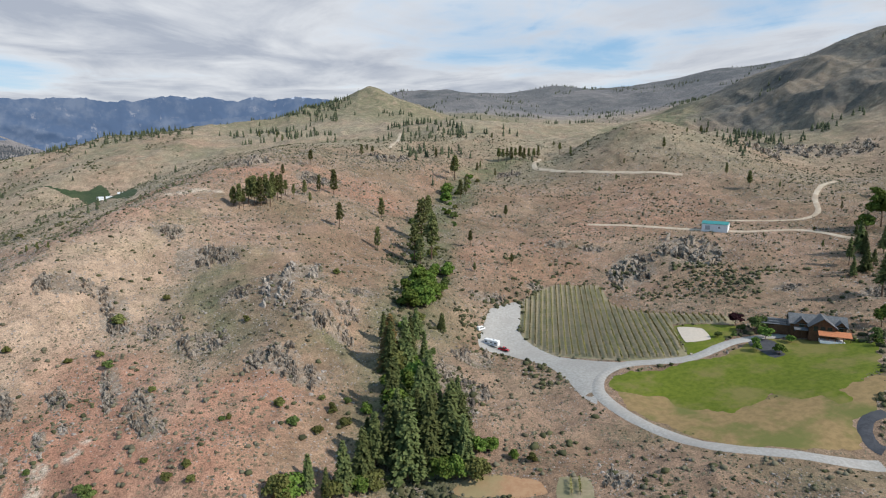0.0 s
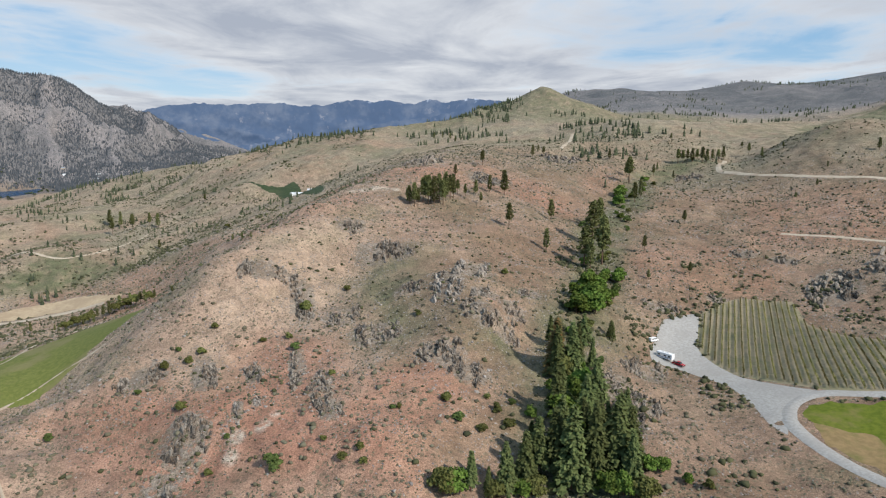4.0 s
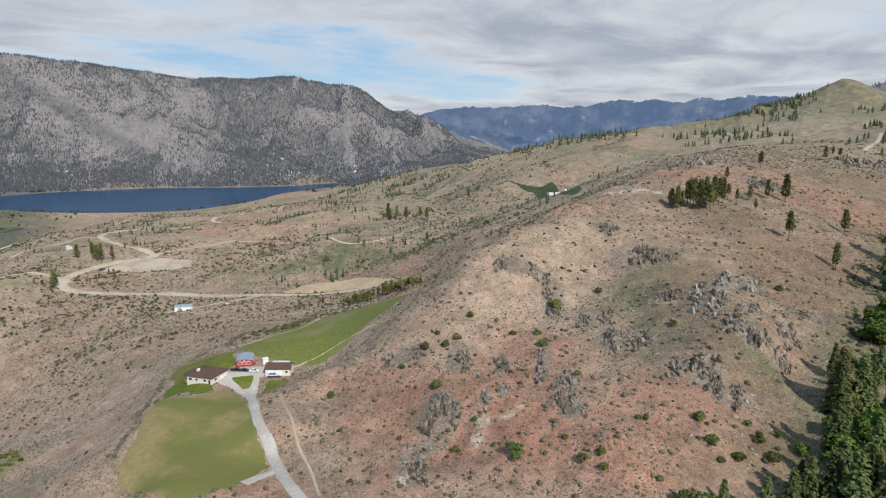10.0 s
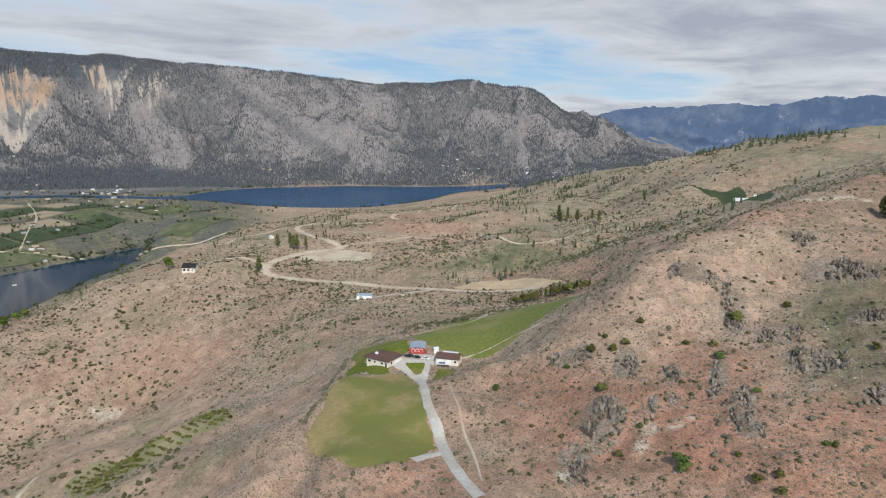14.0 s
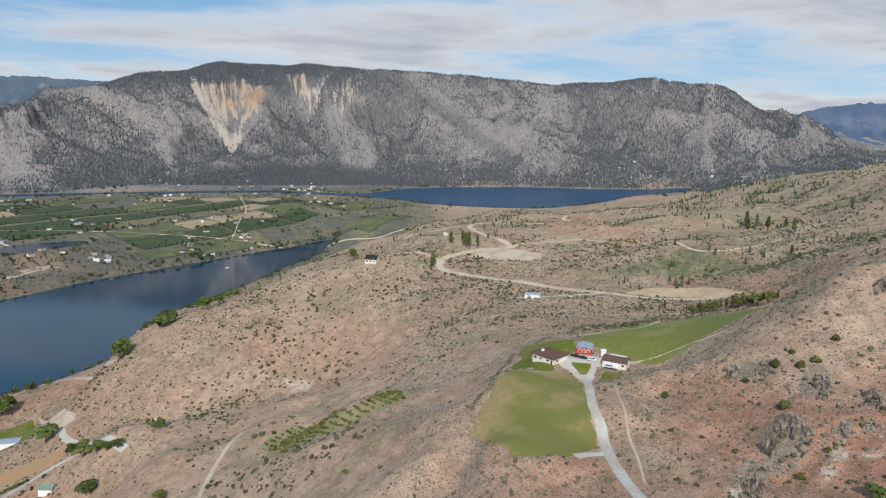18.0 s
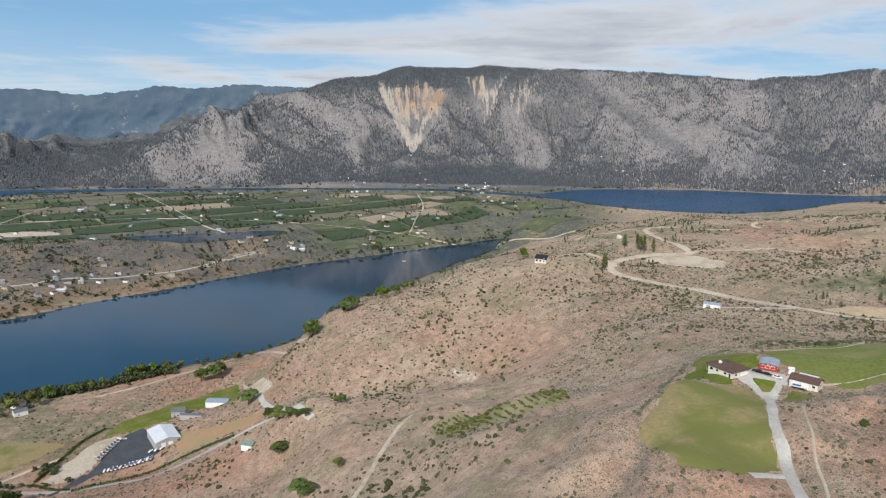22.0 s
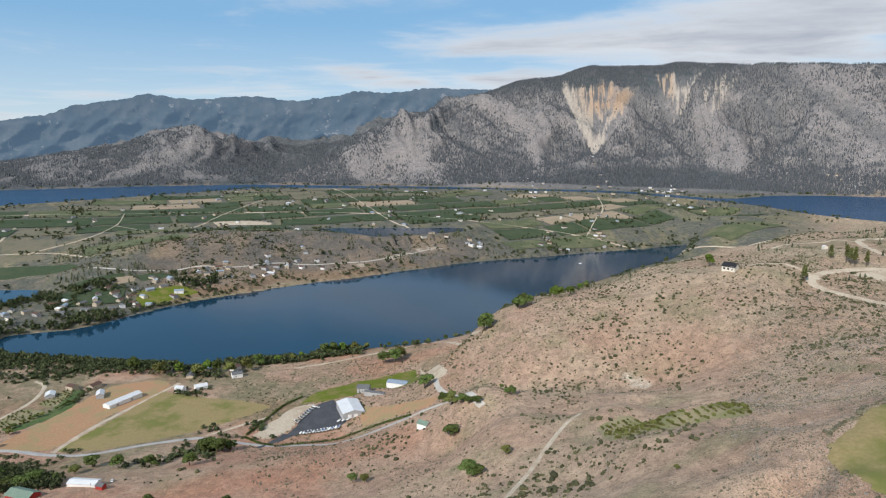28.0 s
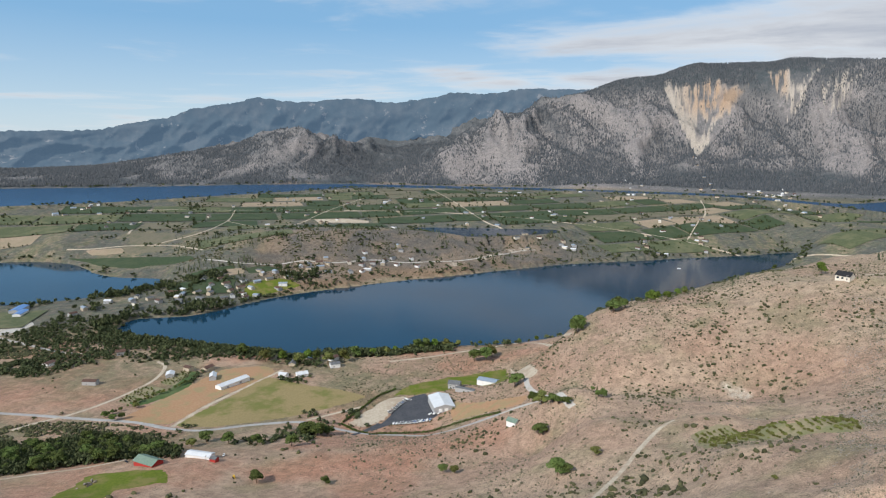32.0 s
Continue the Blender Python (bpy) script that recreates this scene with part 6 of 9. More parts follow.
def leafy_crown(seed, lobes, count, size):
    """A broad crown: leaves on the skins of several uneven lobes, with gaps."""
    r = np.random.RandomState(seed)
    L = []
    for k in range(lobes):
        a = 2.4 * k + r.rand()
        q = 0.25 * math.sqrt(k / lobes) + 0.04
        L.append((math.cos(a) * q, math.sin(a) * q, 0.40 + 0.40 * r.rand() + 0.08 * (1 - q * 3), 0.13 + 0.11 * r.rand()))
    L = np.array(L)
    pick = r.choice(lobes, count, p=L[:, 3] ** 2 / (L[:, 3] ** 2).sum())
    v = unit(r.randn(count, 3))
    v[:, 2] = np.abs(v[:, 2]) * 0.9 - 0.25 * (r.rand(count) < 0.45)
    rad = L[pick, 3] * (0.72 + 0.38 * r.rand(count))
    c = L[pick, :3] + v * rad[:, None]
    n = unit(v + r.randn(count, 3) * 0.55)
    u = unit(np.cross(n, r.randn(count, 3)))
    return quads(c, n, u, size * (0.6 + 0.8 * r.rand(count)), size * (0.8 + 0.9 * r.rand(count)))


PINES, LEAFY = [], []
for k in range(5):
    base = (0.10, 0.16, 0.24, 0.12, 0.34)[k]
    PINES.append((trunk_mesh("trunk", 0.97, 0.017, 0.02 * (k - 2) / 2), [from_arrays("crown", *pine_crown(40 + k, base, (0.235, 0.20, 0.19, 0.255, 0.18)[k], 2700 if k < 4 else 1300), m) for m in ("needles", "needles_dry")]))
PONDEROSAS = []
for k in range(4):
    boughs = [(0.35 + 0.12 * i, (math.cos(2.4 * i + k) * 0.9, math.sin(2.4 * i + k) * 0.9, 0.25), 0.09) for i in range(5)]
    PONDEROSAS.append((trunk_mesh("trunk", 0.95, 0.016, 0.02 * (k - 1.5), boughs), from_arrays("crown", *ponderosa_crown(140 + k, (0.22, 0.32, 0.16, 0.40)[k], (0.150, 0.130, 0.165, 0.135)[k], 1500), "needles_olive")))
for k in range(5):
    limbs = [(0.2 + 0.07 * i, (math.cos(2.2 * i + k) * 0.6, math.sin(2.2 * i + k) * 0.6, 0.55), 0.34) for i in range(5)]
    LEAFY.append((trunk_mesh("trunk", 0.62, 0.026, 0.03, limbs), {m: from_arrays("crown", *leafy_crown(70 + k, 9 + 2 * k, 1300, 0.058), m) for m in ("leaves", "leaves_bright", "leaves_olive", "leaves_maroon")}))
tree_rnd = random.Random(5)


def pine(x, y, h, label, group, kind=None, dry=0):
    k = tree_rnd.randrange(5) if kind is None else kind
    w = tree_rnd.uniform(0.85, 1.2)
    t = thing("pine_tree", x, y, gz_at(x, y), tree_rnd.uniform(0, 360), (h * w, h * w, h), label, "tree", group)
    child("trunk", PINES[k][0], t)
    child("crown", PINES[k][1][dry], t)


def ponderosa(x, y, h, label, group):
    trunk, crown = tree_rnd.choice(PONDEROSAS)
    w = tree_rnd.uniform(0.85, 1.2)
    t = thing("pine_tree", x, y, gz_at(x, y), tree_rnd.uniform(0, 360), (h * w, h * w, h), label, "tree", group)
    child("trunk", trunk, t)
    child("crown", crown, t)


def leafy(x, y, h, label, group, tone="leaves", wide=1.0, sink=0.02):
    k = tree_rnd.randrange(5)
    w = tree_rnd.uniform(0.9, 1.25) * wide
    t = thing("leafy_tree", x, y, gz_at(x, y) - sink * h, tree_rnd.uniform(0, 360), (h * w, h * w, h), label, "tree", group)
    child("trunk", LEAFY[k][0], t)
    child("crown", LEAFY[k][1][tone], t)


for i, (x, y, h) in enumerate(RAVINE_PINES):
    pine(x, y, h, "tall dense dark green fir in the ravine" if h > 16 else "young dark green fir at the ravine edge", "ravine conifers", i % 4, 1 if i == 11 else 0)
for i, (x, y, h) in enumerate(RAVINE_MORE):
    pine(x, y, min(h, 24), "dense dark green fir crowding the ravine", "ravine conifers", i % 4)
for i, (x, y, h) in enumerate(HILL_BUSHES):
    leafy(x, y, min(h, 5.0) * 1.25, "rounded dark green bush on the dry slope", "hillside bushes", "leaves_olive" if i % 4 else "leaves", 1.0, 0.30)
for i, (x, y, h) in enumerate(RAVINE_LEAFY):
    leafy(x, y, min(h, 14.0), "bright green leafy tree on the ravine floor", "ravine leafy trees", "leaves_bright" if i % 3 or y > 280 else "leaves_olive", 0.95, 0.24)
for k in range(15):
    x, y = 35 + tree_rnd.gauss(0, 5) + 1.5 * k, 300 + 5.0 * k + tree_rnd.gauss(0, 2)
    leafy(x, y, tree_rnd.uniform(7.0, 11.5), "bright green leafy tree in the thicket where the ravine bends", "ravine leafy trees", "leaves_bright", 0.95, 0.27)
rline = spline([q[:2] for q in RIDGES["ravine"][1:9]], 7.0)
for i, (x, y) in enumerate(rline):
    if i % 2:
        continue
    q = tree_rnd.gauss(0, 7)
    leafy(x + q, y + tree_rnd.gauss(0, 3), tree_rnd.uniform(4.0, 7.5), "green leafy tree along the ravine bottom", "ravine leafy trees", tree_rnd.choice(("leaves_bright", "leaves", "leaves_olive")), 1.0, 0.27)
for x, y, h in GULLY_PINES:
    ponderosa(x, y, h, "tall ponderosa pine with bare lower trunk beside the gully", "gully pines")
for x, y, h in CLUSTER_PINES:
    ponderosa(x, y, h, "dark ponderosa pine in a tight stand on the hill shoulder", "hill stand pines")
for x, y, h in HILL_PINES:
    ponderosa(x, y, h, "lone ponderosa pine on the dry brown hillside", "scattered hillside pines")
for i, (x, y, h) in enumerate(EAST_TREES):
    if i % 3 == 2:
        leafy(x, y, h, "green leafy tree in the side gully", "side gully trees", "leaves_bright")
    else:
        pine(x, y, h, "dark pine in the side gully", "side gully trees")
for x, y, h in KNOLL_PINES:
    ponderosa(x, y, h, "ponderosa pine in a small grove below the knoll", "knoll pines")
for x, y, h in MID_PINES:
    ponderosa(x, y, min(h, 22), "dark pine standing beside the dirt road bend", "dirt road pines")
for x, y, h in ROW_PINES:
    if tree_rnd.random() < 0.45:
        leafy(x, y, h * 0.8, "dark rounded tree in the windbreak row", "windbreak trees", "leaves_olive")
    else:
        ponderosa(x, y, h * tree_rnd.uniform(0.75, 1.1), "pine in the windbreak row above the hay field", "windbreak trees")
for x, y, h in LOW_TREES:
    leafy(x, y, h, "rounded green tree on the dry valley floor", "valley trees", tree_rnd.choice(("leaves", "leaves", "leaves_olive")), 1.15)
for x, y, h in SHORE_TREES:
    leafy(x, y, min(h, 19), "green tree at the lake shore", "shore trees", tree_rnd.choice(("leaves", "leaves_olive", "leaves_bright")))
for i, (x, y, h) in enumerate(CABIN_TREES):
    if i % 3:
        leafy(x, y, min(h, 16), "dark green tree on the slope above the lake", "slope trees")
    else:
        pine(x, y, min(h, 16), "dark conifer on the slope above the lake", "slope trees")
# the grove beside the valley road
p = np.array(GROVE_SOUTH, float)
n = 0
while n < 56:
    x, y = tree_rnd.uniform(p[:, 0].min(), p[:, 0].max()), tree_rnd.uniform(p[:, 1].min(), p[:, 1].max())
    if inside(np.array([x]), np.array([y]), GROVE_SOUTH)[0] > 0:
        n += 1
        leafy(x, y, tree_rnd.uniform(7, 13), "dark green tree in the roadside grove", "roadside grove", "leaves", 1.1)


# ---- plants and stones too many to count ----
def icosa():
    t = (1 + 5 ** 0.5) / 2
    v = np.array([(-1, t, 0), (1, t, 0), (-1, -t, 0), (1, -t, 0), (0, -1, t), (0, 1, t), (0, -1, -t), (0, 1, -t), (t, 0, -1), (t, 0, 1), (-t, 0, -1), (-t, 0, 1)], float)
    f = np.array([(0, 11, 5), (0, 5, 1), (0, 1, 7), (0, 7, 10), (0, 10, 11), (1, 5, 9), (5, 11, 4), (11, 10, 2), (10, 7, 6), (7, 1, 8), (3, 9, 4), (3, 4, 2), (3, 2, 6), (3, 6, 8), (3, 8, 9), (4, 9, 5), (2, 4, 11), (6, 2, 10), (8, 6, 7), (9, 8, 1)])
    return v / np.linalg.norm(v[0]), f


ICO_V, ICO_F = icosa()


def fir_form():
    """A small far conifer: two stacked ragged cones."""
    co, fa = [], []
    for z0, z1, r in ((0.08, 0.62, 0.20), (0.42, 1.0, 0.14)):
        s = len(co)
        for k in range(5):
            a = 2 * math.pi * k / 5 + z0 * 3
            co.append((math.cos(a) * r * (1 + 0.25 * (k % 2)), math.sin(a) * r, z0 + 0.05 * (k % 2)))
        co.append((0, 0, z1))
        fa += [(s + k, s + (k + 1) % 5, s + 5) for k in range(5)]
    return np.array(co), np.array(fa)


def scatter(name, x, y, size, tall, material, label, category, form="bush", seed=1, sink=0.15):
    """Many small plants or stones joined into one mesh."""
    r = np.random.RandomState(seed)
    n = len(x)
    if form == "fir":
        V, F = fir_form()
    elif form == "spike":
        V = np.array([(0.24, 0, 0.05), (-0.13, 0.2, 0.0), (-0.12, -0.21, 0.1), (0, 0, 1)], float)
        F = np.array([(0, 1, 3), (1, 2, 3), (2, 0, 3)])
    elif form == "clod":
        V = np.array([(1, 0, 0), (0, 1, 0), (-1, 0, 0), (0, -1, 0), (0, 0, 1)], float)
        F = np.array([(0, 1, 4), (1, 2, 4), (2, 3, 4), (3, 0, 4)])
    elif form == "tree":
        V, F = leafy_crown(seed, 8, 46, 0.17)
        V = V * 2.2 - np.array([0, 0, 0.5])
    else:
        V, F = ICO_V, ICO_F
    co = np.repeat(V[None], n, 0)
    if form == "tree":
        co = co * (1 + 0.10 * r.randn(n, len(V), 1).clip(-1.6, 1.6))
    elif form not in ("fir", "spike"):
        co = co * (1 + (0.28 if form == "bush" else 0.38) * r.randn(n, len(V), 1).clip(-1.6, 1.6))
        co[:, :, 2] += 0.5
    a = r.rand(n) * 6.283
    ca, sa = np.cos(a)[:, None], np.sin(a)[:, None]
    sx = (size * (0.8 + 0.5 * r.rand(n)))[:, None]
    sy = (size * (0.8 + 0.5 * r.rand(n)))[:, None]
    px, py = co[..., 0] * sx, co[..., 1] * sy
    pz = co[..., 2] * (size * tall)[:, None]
    z = ground(x, y) - sink * size * (tall if form not in ("fir", "spike") else 0.2)
    out = np.stack([px * ca - py * sa + x[:, None], px * sa + py * ca + y[:, None], pz + z[:, None]], 2)
    faces = (F[None] + (np.arange(n) * len(V))[:, None, None]).reshape(-1, F.shape[1])
    ob = new(name, from_arrays(name, out.reshape(-1, 3), faces, material))
    return tagged(ob, label, category, kind="stuff")


PLOT_LOOPS = [lp for _, lp in PLOTS.values()]
ROAD_LINES = [(w, np.array(p, float)) for w, _, p in ROADS.values()]


def free_ground(x, y, lakes=True):
    ok = np.ones(len(x), bool)
    for lp in PLOT_LOOPS:
        ok &= inside(x, y, lp) < 0.5
    for w, p in ROAD_LINES:
        for (x0, y0), (x1, y1) in zip(p[:-1], p[1:]):
            t = np.clip(((x - x0) * (x1 - x0) + (y - y0) * (y1 - y0)) / ((x1 - x0) ** 2 + (y1 - y0) ** 2 + 1e-9), 0, 1)
            ok &= np.hypot(x - x0 - t * (x1 - x0), y - y0 - t * (y1 - y0)) > w * 0.5 + 1.2
    if lakes:
        for lp in lake_loops.values():
            ok &= inside(x, y, lp) < -3
    return ok


def sow(n, az0, az1, r0, r1, seed, power=2.0):
    r = np.random.RandomState(seed)
    a = np.radians(az0 + (az1 - az0) * r.rand(n))
    q = (r0 ** power + (r1 ** power - r0 ** power) * r.rand(n)) ** (1 / power)
    return -np.sin(a) * q, np.cos(a) * q, r.rand(n)


def plants():
    # dark brush and grey sage on the hills, in drifts
    for nm, mat, n, seed, lo, words in (("brush", "brush", 30000, 3, -0.02, "scattered dark green bitterbrush on dry hills"), ("sagebrush", "sage", 56000, 4, -0.14, "grey-green sagebrush dotted over dry hills")):
        x, y, u = sow(n, -50, 112, 140, 900, seed, 1.25)
        drift = fbm(x / 55, y / 55, 3, seed) + 0.5 * fbm(x / 14, y / 14, 2, seed + 3)
        az = np.degrees(np.arctan2(-x, y))
        ok = (drift > lo + 0.55 * (u - 0.4) + 0.30 * smooth(44, 54, az) * smooth(560, 440, np.hypot(x, y))) & free_ground(x, y)
        x, y, u = x[ok], y[ok], u[ok]
        rr = np.random.RandomState(seed + 9).rand(len(x))
        scatter("drifts_of_" + nm, x, y, 0.15 + 0.8 * rr ** 4 + 0.0005 * np.hypot(x, y), np.full(len(x), 0.8), mat, words, "shrubs", seed=seed)
    x, y, u = sow(26000, 18, 84, 380, 1500, 7, 1.3)
    drift = fbm(x / 70, y / 70, 3, 10) + 0.35 * fbm(x / 18, y / 18, 2, 11)
    ok = (drift > 0.16 + 0.5 * u) & free_ground(x, y)
    scatter("hill_thickets", x[ok], y[ok], 0.7 + 1.1 * u[ok] + 0.0004 * np.hypot(x[ok], y[ok]), np.full(ok.sum(), 0.75), "brush", "dark green thickets in drifts over the mid hills", "shrubs", seed=17)
    # single dark bushes over the open slopes, each with its own gap round it
    for nm, a0, a1, r0, r1, n, lo, seed in (("slope_bushes", 44, 104, 280, 900, 9000, 0.17, 121), ("upland_bushes", 12, 62, 480, 1500, 26000, 0.02, 123)):
        x, y, u = sow(n, a0, a1, r0, r1, seed, 1.4)
        ok = (fbm(x / 90, y / 90, 3, seed) + 0.4 * fbm(x / 22, y / 22, 2, seed + 1) > lo + 0.55 * u) & free_ground(x, y)
        x, y = x[ok], y[ok]
        rr = np.random.RandomState(seed + 5).rand(len(x))
        scatter(nm, x, y, 0.7 + 0.9 * rr ** 2 + 0.0004 * np.hypot(x, y), np.full(len(x), 0.95), "brush", "single dark green bushes dotted over the open slopes", "shrubs", "clod" if nm == "upland_bushes" else "bush", seed=seed)
    # brush on the terrace below the drive and over the bluff across the lake
    x, y, u = sow(11000, -48, -4, 135, 420, 91, 1.5)
    ok = (fbm(x / 22, y / 22, 3, 92) > -0.06 + 0.5 * u) & free_ground(x, y)
    scatter("terrace_brush", x[ok], y[ok], 0.45 + 1.1 * np.random.RandomState(90).rand(ok.sum()) ** 2, np.full(ok.sum(), 0.8), "brush", "olive brush on the terrace below the drive", "shrubs", seed=93)
    x, y, u = sow(9000, 84, 126, 1330, 1960, 94, 1.5)
    z = ground(x, y)
    ok = (fbm(x / 45, y / 45, 3, 95) > -0.1 + 0.5 * u) & free_ground(x, y) & (z < 95)
    scatter("bluff_brush", x[ok], y[ok], 1.4 + 1.8 * u[ok], np.full(ok.sum(), 0.8), "brush", "dark brush over the bluff across the lake", "shrubs", seed=96)
    # dense brush on two slopes of the valley floor
    for k, loop in enumerate(BRUSH_SLOPES):
        p = np.array(loop, float)
        g = np.random.RandomState(101 + k)
        x, y = p[:, 0].min() + np.ptp(p[:, 0]) * g.rand(3600), p[:, 1].min() + np.ptp(p[:, 1]) * g.rand(3600)
        ok = (inside(x, y, loop) > -3) & free_ground(x, y) & (fbm(x / 20, y / 20, 2, 103) > -0.25)
        x, y = x[ok], y[ok]
        scatter("slope_brush", x, y, 0.7 + 1.2 * g.rand(len(x)), np.full(len(x), 0.85), "brush", "dense dark brush on the valley slope", "shrubs", seed=104 + k)
    # brush along the field borders
    r = np.random.RandomState(97)
    sx, sy = [], []
    for ln in BORDER_BRUSH:
        c = spline(ln, 0.6)
        c = c[r.randint(0, len(c), len(c) * 2)] + r.randn(len(c) * 2, 2) * 0.7
        sx.append(c[:, 0])
        sy.append(c[:, 1])
    x, y = np.concatenate(sx), np.concatenate(sy)
    scatter("border_brush", x, y, 0.35 + 0.7 * r.rand(len(x)) ** 2, np.full(len(x), 0.9), "sage", "green-brown brush along the field border", "shrubs", seed=98)
    # low tufts and cobbles on the near slopes
    for nm, mat, n, seed, size, words in (("grass_tufts", "sage", 120000, 111, 0.30, "small dry tufts and low sage on the near slopes"), ("cobbles", "loose_stone", 84000, 112, 0.24, "cobbles and small broken stones on the near slopes")):
        x, y, u = sow(n, -48, 66, 130, 700, seed, 1.35)
        ok = (fbm(x / 16, y / 16, 3, seed) > -0.35 + 0.5 * u) & free_ground(x, y)
        x, y, u = x[ok], y[ok], u[ok]
        rr = np.random.RandomState(seed + 9).rand(len(x))
        scatter(nm, x, y, size * (0.6 + 0.9 * rr ** 2) + 0.0005 * np.hypot(x, y), np.full(len(x), 0.9), mat, words, "stones" if nm == "cobbles" else "shrubs", "clod", seed=seed, sink=0.65)
    # larger bushes in gullies and by the water
    x, y, u = sow(5200, 40, 136, 300, 1300, 8, 1.6)
    z = ground(x, y)
    ok = (fbm(x / 60, y / 60, 3, 12) > 0.16 + 0.25 * u) & free_ground(x, y) & (z < 150)
    scatter("valley_bushes", x[ok], y[ok], 0.9 + 1.3 * u[ok], np.full(ok.sum(), 0.9), "brush", "dark green bushes along draws and fences", "shrubs", seed=15)
    # loose stones below the crags
    r = np.random.RandomState(21)
    sx, sy = [], []
    for cx, cy, w, d in NEAR_CRAGS + EAST_CRAGS:
        k = 26
        sx.append(cx + r.randn(k) * w * 0.55)
        sy.append(cy + r.randn(k) * d * 0.5)
    x, y = np.concatenate(sx), np.concatenate(sy)
    x2, y2, u = sow(16000, -48, 75, 150, 520, 22, 1.5)
    keep = crag(x2 / 55, y2 / 55, 4, 31) > 0.78 + 0.2 * u
    x, y = np.concatenate([x, x2[keep]]), np.concatenate([y, y2[keep]])
    ok = free_ground(x, y)
    x, y = x[ok], y[ok]
    scatter("loose_stones", x, y, 0.18 + 0.55 * r.rand(len(x)) ** 2.5, np.full(len(x), 0.7), "loose_stone", "loose grey and tan stones on the slopes", "stones", "stone", 23, 0.35)
    # pines along the far ridges
    x, y, u = sow(17000, -50, 40, 600, 1750, 31, 1.5)
    z = ground(x, y)
    az = np.degrees(np.arctan2(-x, y))
    dens = fbm(x / 110, y / 110, 3, 33) + 0.45 * smooth(320, 345, z) * (az > 0) + 0.35 * ((az < 3) & (az > -3) & (z > 400))
    ok = (dens > 0.26 + 0.6 * u) & free_ground(x, y)
    scatter("ridge_pines", x[ok], y[ok], 9 + 5 * u[ok], np.full(ok.sum(), 1.0), "far_pines", "thin scatter of pines along dry ridges", "trees", "fir", 34)
    x, y, u = sow(5200, 20, 75, 520, 1800, 36, 1.3)
    ok = (fbm(x / 100, y / 100, 3, 37) > 0.27 + 0.6 * u) & free_ground(x, y)
    scatter("hill_pines", x[ok], y[ok], 6 + 4 * u[ok], np.full(ok.sum(), 1.0), "far_pines", "few small pines on rolling brown hills", "trees", "fir", 38)
    # timber on the mountain over the great lake
    x, y, u = sow(190000, 12, 142, 3300, 4560, 41, 2)
    z = ground(x, y)
    az = np.degrees(np.arctan2(-x, y))
    dens = 0.12 + fbm(x / 120, y / 120, 4, 42) * 0.5 + 0.5 * smooth(215, 130, z) * smooth(86, 82, az) + 0.4 * smooth(600, 720, z) * smooth(64, 72, az) + 0.45 * smooth(0.76, 0.60, draws(x, y)) + 0.02
    ok = (dens > -0.05 + 0.75 * u) & (z > 104)
    for foot, z0, z1, left, right in ((78.0, 255, 675, 3.0, 4.1), (71.7, 430, 760, 2.5, 1.8)):
        q = np.clip((z - z0) / (z1 - z0), 0.01, 1.2)
        ok &= ~((az - foot < left * q ** 0.85) & (foot - az < right * q ** 0.85) & (z > z0) & (z < z1) & (u > 0.05))
    low = ok & (z < 185)
    ok &= z >= 185
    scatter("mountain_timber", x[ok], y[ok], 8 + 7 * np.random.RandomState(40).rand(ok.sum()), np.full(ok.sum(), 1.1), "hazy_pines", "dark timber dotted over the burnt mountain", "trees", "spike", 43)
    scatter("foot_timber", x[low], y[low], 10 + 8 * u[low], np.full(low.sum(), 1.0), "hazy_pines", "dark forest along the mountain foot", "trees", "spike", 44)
    x, y, u = sow(2600, 112, 131, 1130, 1560, 45, 2)
    ok = (fbm(x / 60, y / 60, 3, 49) > -0.12 + 0.45 * u) & free_ground(x, y) & (ground(x, y) < 40)
    scatter("isthmus_trees", x[ok], y[ok], 2.6 + 3.4 * u[ok], 0.9 + 0.9 * u[ok], "far_leafy", "green trees and poplars between the two lakes", "trees", "tree", 50)
    x, y, u = sow(9000, -52, 8, 1700, 3700, 46, 2)
    ok = fbm(x / 160, y / 160, 4, 47) > 0.05 + 0.6 * u
    scatter("north_timber", x[ok], y[ok], 11 + 6 * u[ok], np.full(ok.sum(), 1.0), "far_pines", "dark timber along the grey ridge", "trees", "fir", 48)
    # trees among the orchards and houses of the plain
    x, y, u = sow(17000, 60, 140, 1330, 3250, 51, 1.6)
    z = ground(x, y)
    ok = (fbm(x / 60, y / 60, 3, 52) > 0.10 + 0.5 * u) & free_ground(x, y) & (z < 118)
    scatter("plain_trees", x[ok], y[ok], 3.0 + 3.2 * u[ok], 0.9 + 0.5 * u[ok], "far_leafy", "green trees among orchards and houses", "trees", "tree", seed=53)
    p = np.array(BREAKS)
    u = np.random.RandomState(54).rand(len(p))
    ok = free_ground(p[:, 0], p[:, 1])
    scatter("windbreaks", p[ok, 0], p[ok, 1], 2.0 + 2.6 * u[ok] ** 2, 1.0 + 0.9 * u[ok], "far_leafy", "dark green windbreak trees between orchard blocks", "trees", "tree", seed=55)
    # trees round the shores
    sx, sy = [], []
    r = np.random.RandomState(61)
    for key, k, out in (("lake_long", 900, 16), ("lake_west", 260, 20), ("lake_great", 1500, 30), ("pond", 60, 12)):
        lp = np.array(lake_loops[key])
        i = r.randint(0, len(lp), k)
        t = r.rand(k)[:, None]
        base = lp[i] * (1 - t) + lp[(i + 1) % len(lp)] * t + r.randn(k, 2) * out
        sx.append(base[:, 0])
        sy.append(base[:, 1])
